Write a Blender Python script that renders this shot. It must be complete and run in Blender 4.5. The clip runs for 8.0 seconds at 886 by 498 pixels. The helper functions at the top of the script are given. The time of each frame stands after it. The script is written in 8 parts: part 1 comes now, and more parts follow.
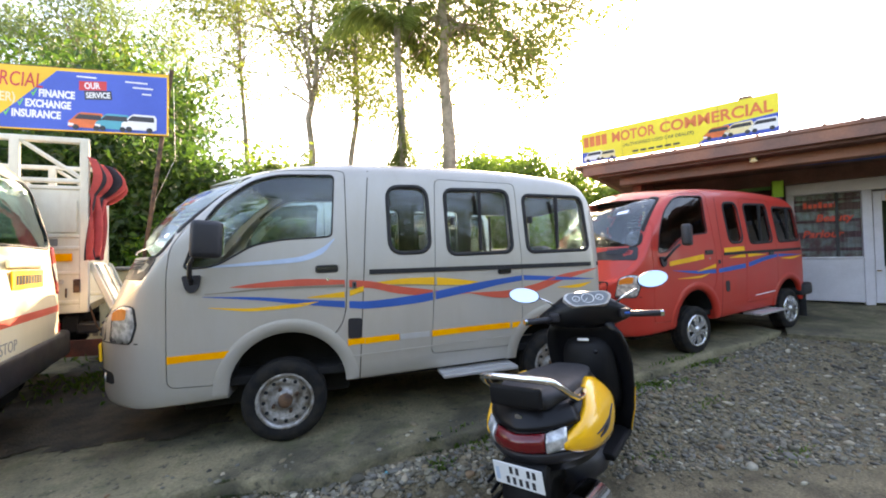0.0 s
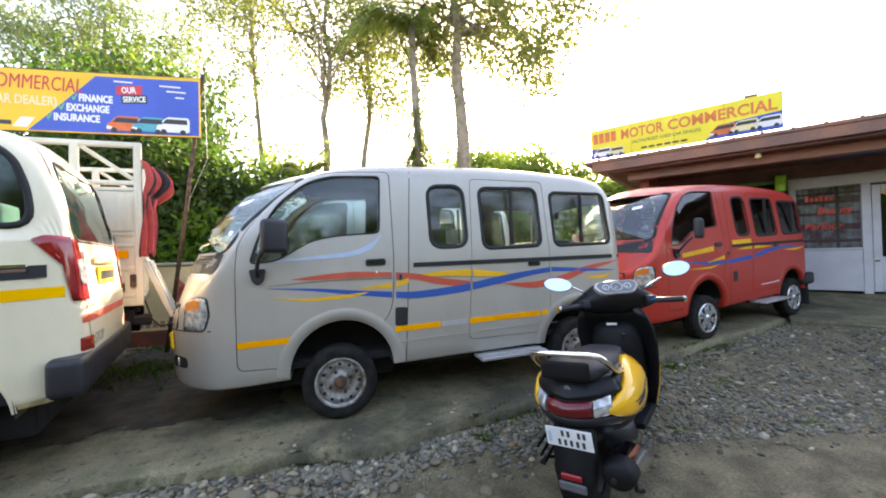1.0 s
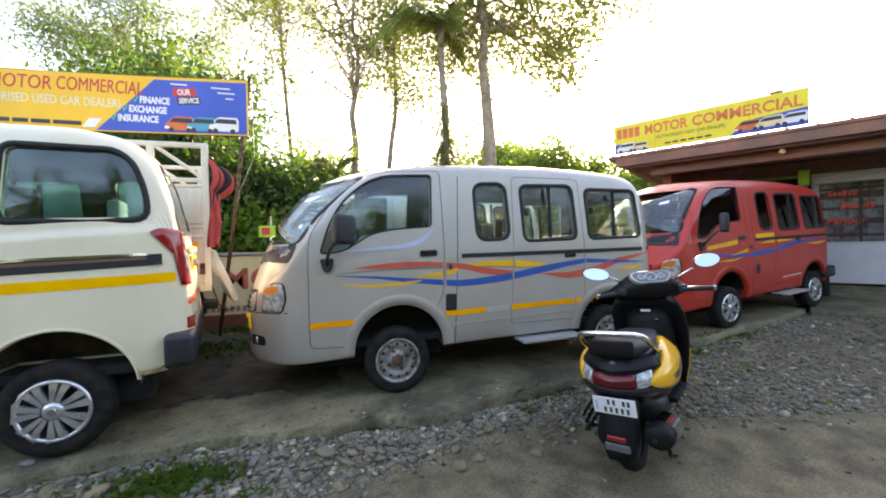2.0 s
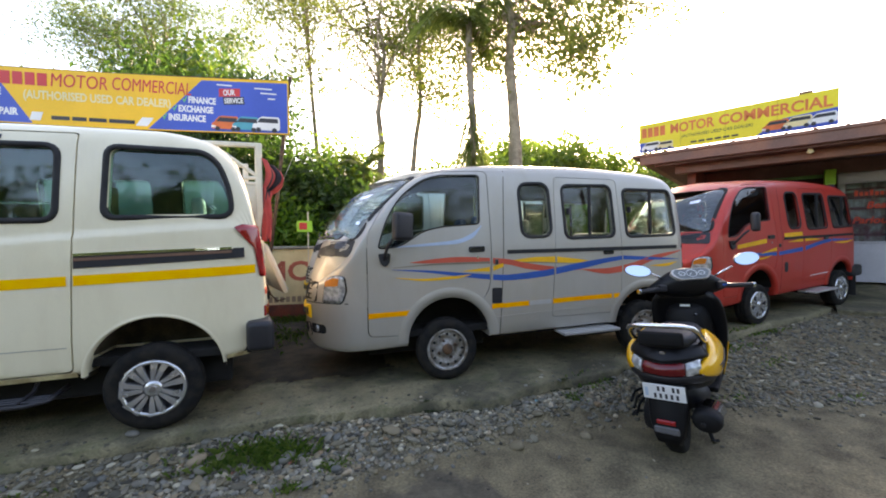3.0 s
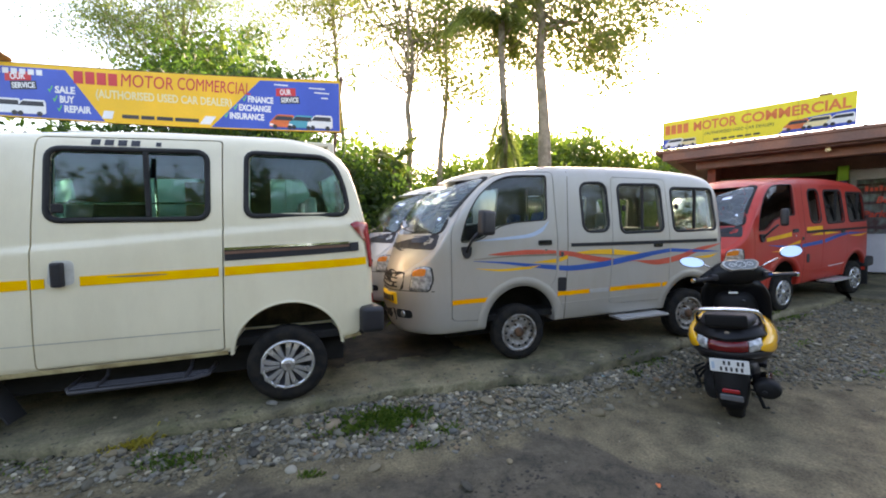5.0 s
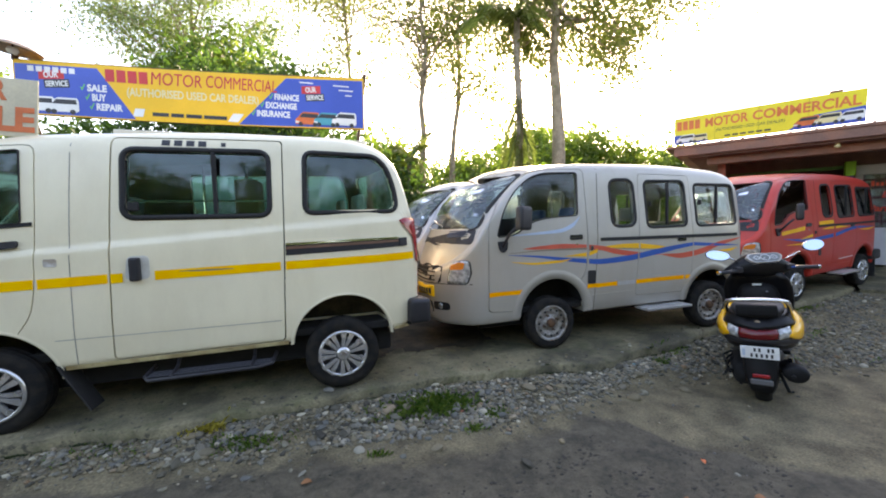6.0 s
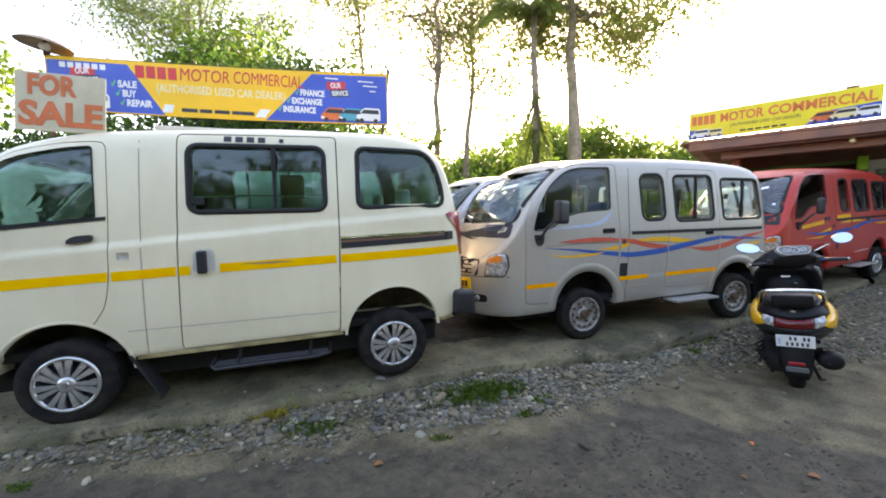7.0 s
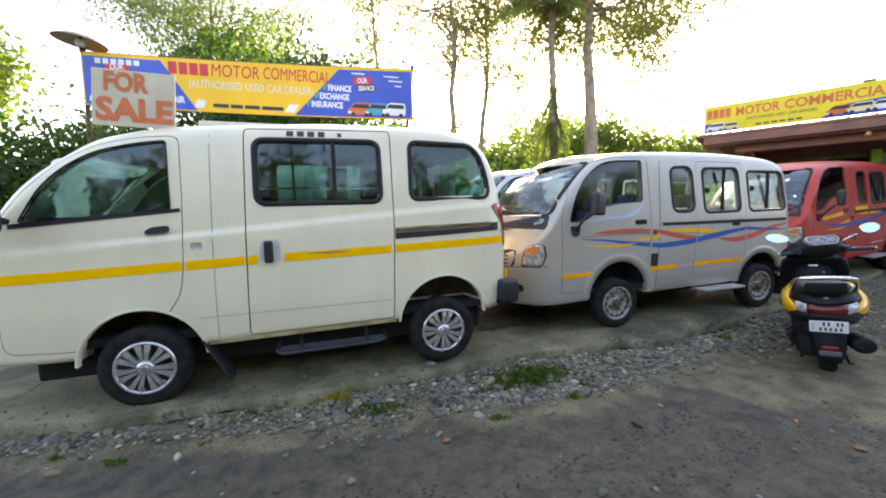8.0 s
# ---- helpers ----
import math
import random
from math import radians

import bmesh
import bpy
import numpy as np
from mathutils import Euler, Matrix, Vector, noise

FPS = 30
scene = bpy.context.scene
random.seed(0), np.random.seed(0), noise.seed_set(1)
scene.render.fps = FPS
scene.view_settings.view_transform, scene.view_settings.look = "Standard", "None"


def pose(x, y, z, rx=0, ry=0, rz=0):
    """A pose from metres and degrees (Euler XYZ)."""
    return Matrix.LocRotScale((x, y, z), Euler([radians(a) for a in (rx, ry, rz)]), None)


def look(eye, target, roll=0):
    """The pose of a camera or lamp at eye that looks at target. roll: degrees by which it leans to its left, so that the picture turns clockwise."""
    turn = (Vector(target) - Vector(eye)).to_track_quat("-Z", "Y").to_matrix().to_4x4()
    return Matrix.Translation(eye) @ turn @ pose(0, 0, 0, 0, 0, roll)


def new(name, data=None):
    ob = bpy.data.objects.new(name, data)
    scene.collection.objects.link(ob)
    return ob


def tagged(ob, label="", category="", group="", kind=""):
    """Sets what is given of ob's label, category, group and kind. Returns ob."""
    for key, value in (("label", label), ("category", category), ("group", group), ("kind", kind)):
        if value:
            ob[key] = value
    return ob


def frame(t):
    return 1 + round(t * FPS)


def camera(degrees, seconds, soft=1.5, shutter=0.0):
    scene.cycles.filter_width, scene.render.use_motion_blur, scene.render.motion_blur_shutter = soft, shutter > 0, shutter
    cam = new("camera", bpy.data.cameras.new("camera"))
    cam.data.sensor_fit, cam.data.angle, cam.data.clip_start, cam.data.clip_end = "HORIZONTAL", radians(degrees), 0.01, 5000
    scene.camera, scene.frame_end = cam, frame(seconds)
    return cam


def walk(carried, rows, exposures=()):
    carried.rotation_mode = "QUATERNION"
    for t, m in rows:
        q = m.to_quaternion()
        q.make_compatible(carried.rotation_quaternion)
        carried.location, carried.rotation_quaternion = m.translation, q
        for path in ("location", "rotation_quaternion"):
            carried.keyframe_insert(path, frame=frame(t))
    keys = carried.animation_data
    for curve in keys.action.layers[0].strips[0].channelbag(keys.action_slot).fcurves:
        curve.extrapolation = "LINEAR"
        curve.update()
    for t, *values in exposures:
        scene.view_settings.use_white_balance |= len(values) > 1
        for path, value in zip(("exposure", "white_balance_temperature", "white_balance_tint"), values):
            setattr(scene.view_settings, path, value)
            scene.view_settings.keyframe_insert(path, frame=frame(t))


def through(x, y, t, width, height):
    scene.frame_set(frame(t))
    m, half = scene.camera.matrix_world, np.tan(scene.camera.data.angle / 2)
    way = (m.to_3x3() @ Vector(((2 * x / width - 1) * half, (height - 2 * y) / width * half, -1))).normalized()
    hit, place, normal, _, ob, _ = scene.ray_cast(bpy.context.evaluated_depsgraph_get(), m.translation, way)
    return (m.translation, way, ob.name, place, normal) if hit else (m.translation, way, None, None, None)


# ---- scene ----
cam = camera(99.8, 8.0, 1.9)
PATH = [
    (0, (0.333, -2.832, 1.237), (0.882, -0.91, 1.292), -0.7),
    (0.5, (0.137, -2.92, 1.225), (0.694, -1.0, 1.276), -1.0),
    (1, (-0.033, -2.985, 1.231), (0.522, -1.064, 1.259), -1.2),
    (1.5, (-0.22, -3.077, 1.226), (0.314, -1.15, 1.238), -1.1),
    (2.8, (-0.728, -3.292, 1.256), (-0.27, -1.346, 1.211), -0.6),
    (3, (-0.811, -3.292, 1.251), (-0.352, -1.346, 1.211), -0.4),
    (3.5, (-1.04, -3.336, 1.274), (-0.586, -1.389, 1.217), -0.4),
    (4, (-1.252, -3.385, 1.28), (-0.792, -1.44, 1.216), -0.3),
    (4.5, (-1.44, -3.428, 1.288), (-0.968, -1.486, 1.211), -0.3),
    (6, (-2.066, -3.52, 1.311), (-1.572, -1.586, 1.187), -0.5),
    (6.5, (-2.265, -3.511, 1.31), (-1.764, -1.579, 1.175), -0.6),
    (7, (-2.481, -3.51, 1.306), (-1.98, -1.58, 1.155), -0.6),
    (7.5, (-2.706, -3.507, 1.291), (-2.199, -1.58, 1.128), -0.7),
    (8, (-2.914, -3.522, 1.279), (-2.411, -1.595, 1.102), -0.8),
]
EXPOSURES = [(0.0, 3.04, 8000, 21), (1.6, 2.94, 8000, 21), (2.9, 2.58, 8000, 21), (8.0, 2.80, 8000, 21)]
walk(cam, [(t, look(eye, target, roll)) for t, eye, target, roll in PATH], EXPOSURES)

# ---- light ----
SUN_AZ, SUN_EL = 28.5, 24.5
world = bpy.data.worlds.new("world")
scene.world = world
world.use_nodes = True
wn = world.node_tree
sky = wn.nodes.new("ShaderNodeTexSky")
sky.sky_type, sky.sun_disc = "NISHITA", False
sky.sun_elevation, sky.sun_rotation = radians(SUN_EL), radians(SUN_AZ)
sky.air_density, sky.dust_density, sky.ozone_density = 1.0, 1.6, 1.0
wn.links.new(sky.outputs[0], wn.nodes["Background"].inputs[0])
wn.nodes["Background"].inputs[1].default_value = 0.15
sun_data = bpy.data.lights.new("sun", "SUN")
sun_data.energy, sun_data.angle, sun_data.color = 2.8, radians(0.6), (1.0, 0.9, 0.74)
sun_way = Vector((math.sin(radians(SUN_AZ)) * math.cos(radians(SUN_EL)), math.cos(radians(SUN_AZ)) * math.cos(radians(SUN_EL)), math.sin(radians(SUN_EL))))
sun = new("sun", sun_data)
sun.matrix_world = look(sun_way * 60, (0, 0, 0))

# ---- helpers for meshes ----


def mesh_of(bm, name, smooth=False):
    me = bpy.data.meshes.new(name)
    bm.to_mesh(me)
    bm.free()
    if smooth:
        me.shade_smooth()
    return me


def thing(name, label, category, m=None, group="", kind=""):
    ob = new(name)
    ob.empty_display_size = 0.1
    if m is not None:
        ob.matrix_world = m
    return tagged(ob, label, category, group, kind)


def part(name, shape, material, parent, label="", smooth=False):
    if isinstance(shape, list):
        return [part(name, one, material, parent, label, smooth) for one in shape][-1]
    me = shape if isinstance(shape, bpy.types.Mesh) else mesh_of(shape, name, smooth)
    if not me.materials:
        me.materials.append(material)
    ob = new(name, me)
    ob.parent = parent
    return tagged(ob, label)


def solo(name, shape, material, label, category, kind="", group="", m=None, smooth=False):
    ob = part(name, shape, material, None, "", smooth)
    if m is not None:
        ob.matrix_world = m
    return tagged(ob, label, category, group, kind)


def quads(verts, faces):
    bm = bmesh.new()
    vs = [bm.verts.new(v) for v in verts]
    for f in faces:
        try:
            bm.faces.new([vs[i] for i in f])
        except ValueError:
            pass
    bmesh.ops.recalc_face_normals(bm, faces=bm.faces[:])
    return bm


def rbox(lo, hi, bev=0.01, seg=2, m=None):
    bm = bmesh.new()
    bmesh.ops.create_cube(bm, size=1)
    for v in bm.verts:
        v.co = Vector([lo[i] + (v.co[i] + 0.5) * (hi[i] - lo[i]) for i in range(3)])
    if bev > 0:
        bmesh.ops.bevel(bm, geom=bm.edges[:], offset=bev, segments=seg, affect="EDGES", profile=0.6)
    if m is not None:
        bm.transform(m)
    return bm


def join(*bms):
    out = bmesh.new()
    for b in bms:
        me = bpy.data.meshes.new("tmp")
        b.to_mesh(me)
        b.free()
        out.from_mesh(me)
        bpy.data.meshes.remove(me)
    return out


def tube(pts, r, seg=8, closed=False, ends=True):
    """A round bar along points; r is one radius or one for each point."""
    pts = [Vector(p) for p in pts]
    n = len(pts)
    rs = r if isinstance(r, (list, tuple)) else [r] * n
    verts, faces = [], []
    side = None
    for i, p in enumerate(pts):
        a = pts[(i - 1) % n] if (closed or i > 0) else p
        b = pts[(i + 1) % n] if (closed or i < n - 1) else p
        d = (b - a).normalized()
        if side is None:
            side = d.orthogonal().normalized()
        side = (side - d * side.dot(d)).normalized()
        up = d.cross(side)
        for k in range(seg):
            t = 2 * math.pi * k / seg
            verts.append(p + (side * math.cos(t) + up * math.sin(t)) * rs[i])
    for i in range(n if closed else n - 1):
        for k in range(seg):
            j, k2 = (i + 1) % n, (k + 1) % seg
            faces.append((i * seg + k, i * seg + k2, j * seg + k2, j * seg + k))
    if ends and not closed:
        faces.append(tuple(range(seg)))
        faces.append(tuple((n - 1) * seg + k for k in range(seg)))
    return quads(verts, faces)


def lathe(profile, seg=32, axis="y"):
    """Turned round the y axis: profile of (radius, height along the axis)."""
    n = len(profile)
    verts, faces = [], []
    for k in range(seg):
        t = 2 * math.pi * k / seg
        c, s = math.cos(t), math.sin(t)
        for r, h in profile:
            verts.append((r * c, h, r * s) if axis == "y" else (r * c, r * s, h))
    for k in range(seg):
        k2 = (k + 1) % seg
        for i in range(n - 1):
            faces.append((k * n + i, k2 * n + i, k2 * n + i + 1, k * n + i + 1))
    bm = quads(verts, faces)
    bmesh.ops.remove_doubles(bm, verts=bm.verts[:], dist=1e-5)
    return bm


def smooth_line(xs, ys):
    """A monotone cubic through the points."""
    xs, ys = np.array(xs, float), np.array(ys, float)
    d = np.diff(ys) / np.diff(xs)
    m = np.zeros(len(xs))
    m[0], m[-1] = d[0], d[-1]
    for i in range(1, len(xs) - 1):
        m[i] = 0 if d[i - 1] * d[i] <= 0 else 2 * d[i - 1] * d[i] / (d[i - 1] + d[i])

    def at(x):
        x = min(max(x, xs[0]), xs[-1])
        i = min(max(int(np.searchsorted(xs, x)) - 1, 0), len(xs) - 2)
        h = xs[i + 1] - xs[i]
        t = (x - xs[i]) / h
        return float((2 * t**3 - 3 * t**2 + 1) * ys[i] + (t**3 - 2 * t**2 + t) * h * m[i] + (3 * t**2 - 2 * t**3) * ys[i + 1] + (t**3 - t**2) * h * m[i + 1])
    return at


def rounded(poly, r=0.05, n=4):
    """A polygon with rounded corners; r is one radius or one for each corner."""
    out = []
    k = len(poly)
    for i in range(k):
        p, a, b = Vector(poly[i]), Vector(poly[i - 1]), Vector(poly[(i + 1) % k])
        rr = r[i] if isinstance(r, (list, tuple)) else r
        u, v = a - p, b - p
        rr = min(rr, u.length * 0.45, v.length * 0.45)
        if rr <= 0.001:
            out.append(tuple(p))
            continue
        s, e = p + u.normalized() * rr, p + v.normalized() * rr
        for j in range(n + 1):
            t = j / n
            out.append(tuple(s * (1 - t) ** 2 + p * 2 * t * (1 - t) + e * t * t))
    return out


def grown(poly, d):
    """The polygon moved outwards by d."""
    k = len(poly)
    area = sum(poly[i][0] * poly[(i + 1) % k][1] - poly[(i + 1) % k][0] * poly[i][1] for i in range(k))
    sg = 1 if area > 0 else -1
    out = []
    for i in range(k):
        a, p, b = Vector(poly[i - 1]), Vector(poly[i]), Vector(poly[(i + 1) % k])
        e1, e2 = (p - a), (b - p)
        n1 = Vector((e1.y, -e1.x)).normalized() if e1.length > 1e-9 else Vector((0, 0))
        n2 = Vector((e2.y, -e2.x)).normalized() if e2.length > 1e-9 else n1
        nn = n1 + n2
        nn = nn / max(0.5, nn.length_squared / 2) if nn.length > 1e-6 else n1
        q = p + nn * d * sg
        out.append((q.x, q.y))
    return out


def patch(poly, place, thick=0.004, rings=3):
    """A plate over a star-shaped outline, curved by place(u, v, off)."""
    k = len(poly)
    cx, cy = sum(p[0] for p in poly) / k, sum(p[1] for p in poly) / k
    verts, faces = [], []
    for i in range(rings, 0, -1):
        s = i / rings
        verts += [place(cx + (p[0] - cx) * s, cy + (p[1] - cy) * s, 0) for p in poly]
    verts.append(place(cx, cy, 0))
    for i in range(rings - 1):
        for j in range(k):
            j2 = (j + 1) % k
            faces.append((i * k + j, i * k + j2, (i + 1) * k + j2, (i + 1) * k + j))
    for j in range(k):
        faces.append(((rings - 1) * k + j, (rings - 1) * k + (j + 1) % k, rings * k))
    n = len(verts)
    if thick:
        for i in range(rings, 0, -1):
            s = i / rings
            verts += [place(cx + (p[0] - cx) * s, cy + (p[1] - cy) * s, -thick) for p in poly]
        verts.append(place(cx, cy, -thick))
        faces += [tuple(n + i for i in reversed(f)) for f in faces]
        for j in range(k):
            j2 = (j + 1) % k
            faces.append((j, j2, n + j2, n + j))
    return quads(verts, faces)


def ring_frame(poly, w, place, proud=0.006, deep=0.02):
    """A rubber or metal frame of width w round an outline, outwards from it."""
    k = len(poly)
    big = grown(poly, w)
    mid = grown(poly, w * 0.5)
    rows = [(poly, -deep), (poly, proud * 0.5), (mid, proud), (big, proud * 0.4), (big, -0.004)]
    verts, faces = [], []
    for pl, off in rows:
        verts += [place(p[0], p[1], off) for p in pl]
    for i in range(len(rows) - 1):
        for j in range(k):
            j2 = (j + 1) % k
            faces.append((i * k + j, i * k + j2, (i + 1) * k + j2, (i + 1) * k + j))
    return quads(verts, faces)


def band(points, place, off=0.002, thick=0.003, steps=8):
    """A strip along (u, v, height) points, smooth between them; height runs along v."""
    us = [p[0] for p in points]
    f, g = smooth_line(us, [p[1] for p in points]), smooth_line(us, [p[2] for p in points])
    n = (len(points) - 1) * steps
    verts, faces = [], []
    for i in range(n + 1):
        u = us[0] + (us[-1] - us[0]) * i / n
        v, h = f(u), max(g(u), 0.002)
        verts += [place(u, v, off), place(u, v - h, off), place(u, v, off - thick), place(u, v - h, off - thick)]
    for i in range(n):
        a, b = 4 * i, 4 * i + 4
        faces += [(a, a + 1, b + 1, b), (a, b, b + 2, a + 2), (a + 1, a + 3, b + 3, b + 1)]
    faces += [(0, 2, 3, 1), (4 * n, 4 * n + 1, 4 * n + 3, 4 * n + 2)]
    return quads(verts, faces)


def prism(poly, lo, hi, axis="y"):
    k = len(poly)
    put = (lambda p, d: (p[0], d, p[1])) if axis == "y" else (lambda p, d: (d, p[0], p[1]))
    verts = [put(p, lo) for p in poly] + [put(p, hi) for p in poly]
    faces = [tuple(range(k)), tuple(range(k, 2 * k))] + [(j, (j + 1) % k, k + (j + 1) % k, k + j) for j in range(k)]
    return quads(verts, faces)


def carve(base, steps):
    """Booleans in turn; base and tools are bmeshes. Returns a mesh."""
    ob = new("carved", mesh_of(base, "carved"))
    tools = []
    for how, tool in steps:
        t = new("tool", mesh_of(tool, "tool"))
        tools.append(t)
        mod = ob.modifiers.new("cut", "BOOLEAN")
        mod.operation, mod.object, mod.solver = how, t, "EXACT"
    dg = bpy.context.evaluated_depsgraph_get()
    me = bpy.data.meshes.new_from_object(ob.evaluated_get(dg))
    for t in tools + [ob]:
        data = t.data
        bpy.data.objects.remove(t)
        bpy.data.meshes.remove(data)
    return me


def bm_of(me):
    bm = bmesh.new()
    bm.from_mesh(me)
    return bm


def sharpen(me, degrees=35):
    """Smooth shading that keeps edges sharper than the angle."""
    bm = bm_of(me)
    for f in bm.faces:
        f.smooth = True
    for e in bm.edges:
        e.smooth = len(e.link_faces) == 2 and e.calc_face_angle(0) < radians(degrees)
    bm.to_mesh(me)
    bm.free()
    return me


def lettering(body, size, extrude=0.002, shear=0.0, width=None, bold=0.0):
    """The built-in font as a mesh that lies in the x-y plane, from its left end."""
    cu = bpy.data.curves.new("text", "FONT")
    cu.body, cu.size, cu.extrude, cu.shear, cu.offset = body, size, extrude, shear, bold
    cu.resolution_u = 3
    ob = new("text", cu)
    dg = bpy.context.evaluated_depsgraph_get()
    me = bpy.data.meshes.new_from_object(ob.evaluated_get(dg))
    bpy.data.objects.remove(ob)
    bpy.data.curves.remove(cu)
    if width:
        xs = [v.co.x for v in me.vertices]
        a, b = min(xs), max(xs)
        for v in me.vertices:
            v.co.x = (v.co.x - a) * width / (b - a)
    me.materials.clear()
    return me


def moved(me, m):
    me.transform(m)
    return me

# ---- materials ----


def mat(name, col, rough=0.6, metal=0.0, var=0.15, scale=6.0, fine=60.0, bump=0.1, col2=None, rough_var=0.1, coat=0.0, coords="Object", trans=0.0, spread=(0.4, 0.6), depth=0.004):
    """Base colour varied at two scales, with roughness and relief that follow."""
    m = bpy.data.materials.new(name)
    m.use_nodes = True
    nt = m.node_tree
    b = nt.nodes["Principled BSDF"]
    tc = nt.nodes.new("ShaderNodeTexCoord")
    n1, n2 = nt.nodes.new("ShaderNodeTexNoise"), nt.nodes.new("ShaderNodeTexNoise")
    n1.inputs["Scale"].default_value, n1.inputs["Detail"].default_value = scale, 6
    n2.inputs["Scale"].default_value, n2.inputs["Detail"].default_value = fine, 3
    for n in (n1, n2):
        nt.links.new(tc.outputs[coords], n.inputs["Vector"])
    ramp = nt.nodes.new("ShaderNodeMapRange")
    ramp.inputs[1].default_value, ramp.inputs[2].default_value = spread
    nt.links.new(n1.outputs[0], ramp.inputs[0])
    mix = nt.nodes.new("ShaderNodeMix")
    mix.data_type = "RGBA"
    dark = col2 or tuple(c * (1 - var) for c in col)
    mix.inputs[6].default_value, mix.inputs[7].default_value = (*col, 1), (*dark, 1)
    nt.links.new(ramp.outputs[0], mix.inputs[0])
    mul = nt.nodes.new("ShaderNodeMix")
    mul.data_type, mul.blend_type = "RGBA", "MULTIPLY"
    mul.inputs[0].default_value = min(1.0, var * 1.6)
    nt.links.new(mix.outputs[2], mul.inputs[6])
    nt.links.new(n2.outputs[0], mul.inputs[7])
    gain = nt.nodes.new("ShaderNodeMix")
    gain.data_type, gain.blend_type = "RGBA", "MULTIPLY"
    gain.inputs[0].default_value = 1
    g = 1 + 0.5 * mul.inputs[0].default_value
    gain.inputs[7].default_value = (g, g, g, 1)
    nt.links.new(mul.outputs[2], gain.inputs[6])
    nt.links.new(gain.outputs[2], b.inputs["Base Color"])
    rr = nt.nodes.new("ShaderNodeMapRange")
    rr.inputs[3].default_value, rr.inputs[4].default_value = max(0.02, rough - rough_var), min(1, rough + rough_var)
    nt.links.new(n1.outputs[0], rr.inputs[0])
    nt.links.new(rr.outputs[0], b.inputs["Roughness"])
    b.inputs["Metallic"].default_value = metal
    b.inputs["Coat Weight"].default_value = coat
    b.inputs["Coat Roughness"].default_value = 0.08
    b.inputs["Transmission Weight"].default_value = trans
    if bump > 0:
        bp = nt.nodes.new("ShaderNodeBump")
        bp.inputs["Strength"].default_value, bp.inputs["Distance"].default_value = bump, depth
        nt.links.new(n2.outputs[0], bp.inputs["Height"])
        nt.links.new(bp.outputs[0], b.inputs["Normal"])
    return m


def dusty(name, col, rough, metal, coat, dust, amount):
    """Car paint with a thin, patchy film of dust and dried splashes."""
    m = mat(name, col, rough, metal, 0.05, 1.6, 220.0, 0.015, None, 0.06, coat)
    nt = m.node_tree
    b = nt.nodes["Principled BSDF"]
    was = b.inputs["Base Color"].links[0].from_socket
    tc = nt.nodes.new("ShaderNodeTexCoord")
    mp = nt.nodes.new("ShaderNodeMapping")
    mp.inputs["Scale"].default_value = (2.2, 2.2, 0.7)
    nt.links.new(tc.outputs["Object"], mp.inputs[0])
    n = nt.nodes.new("ShaderNodeTexNoise")
    n.inputs["Scale"].default_value, n.inputs["Detail"].default_value, n.inputs["Roughness"].default_value = 2.0, 9, 0.7
    nt.links.new(mp.outputs[0], n.inputs[0])
    r = nt.nodes.new("ShaderNodeMapRange")
    r.inputs[1].default_value, r.inputs[2].default_value, r.inputs[4].default_value = 0.42, 0.75, amount
    nt.links.new(n.outputs[0], r.inputs[0])
    mix = nt.nodes.new("ShaderNodeMix")
    mix.data_type = "RGBA"
    nt.links.new(r.outputs[0], mix.inputs[0])
    nt.links.new(was, mix.inputs[6])
    mix.inputs[7].default_value = (*dust, 1)
    nt.links.new(mix.outputs[2], b.inputs["Base Color"])
    return m


def glass(name, tint, rough=0.02, ior=1.45):
    m = bpy.data.materials.new(name)
    m.use_nodes = True
    nt = m.node_tree
    b = nt.nodes["Principled BSDF"]
    b.inputs["Base Color"].default_value = (*tint, 1)
    b.inputs["Transmission Weight"].default_value = 1
    b.inputs["IOR"].default_value = ior
    tc = nt.nodes.new("ShaderNodeTexCoord")
    n = nt.nodes.new("ShaderNodeTexNoise")
    n.inputs["Scale"].default_value = 9
    nt.links.new(tc.outputs["Object"], n.inputs[0])
    r = nt.nodes.new("ShaderNodeMapRange")
    r.inputs[3].default_value, r.inputs[4].default_value = rough, rough + 0.05
    nt.links.new(n.outputs[0], r.inputs[0])
    nt.links.new(r.outputs[0], b.inputs["Roughness"])
    return m


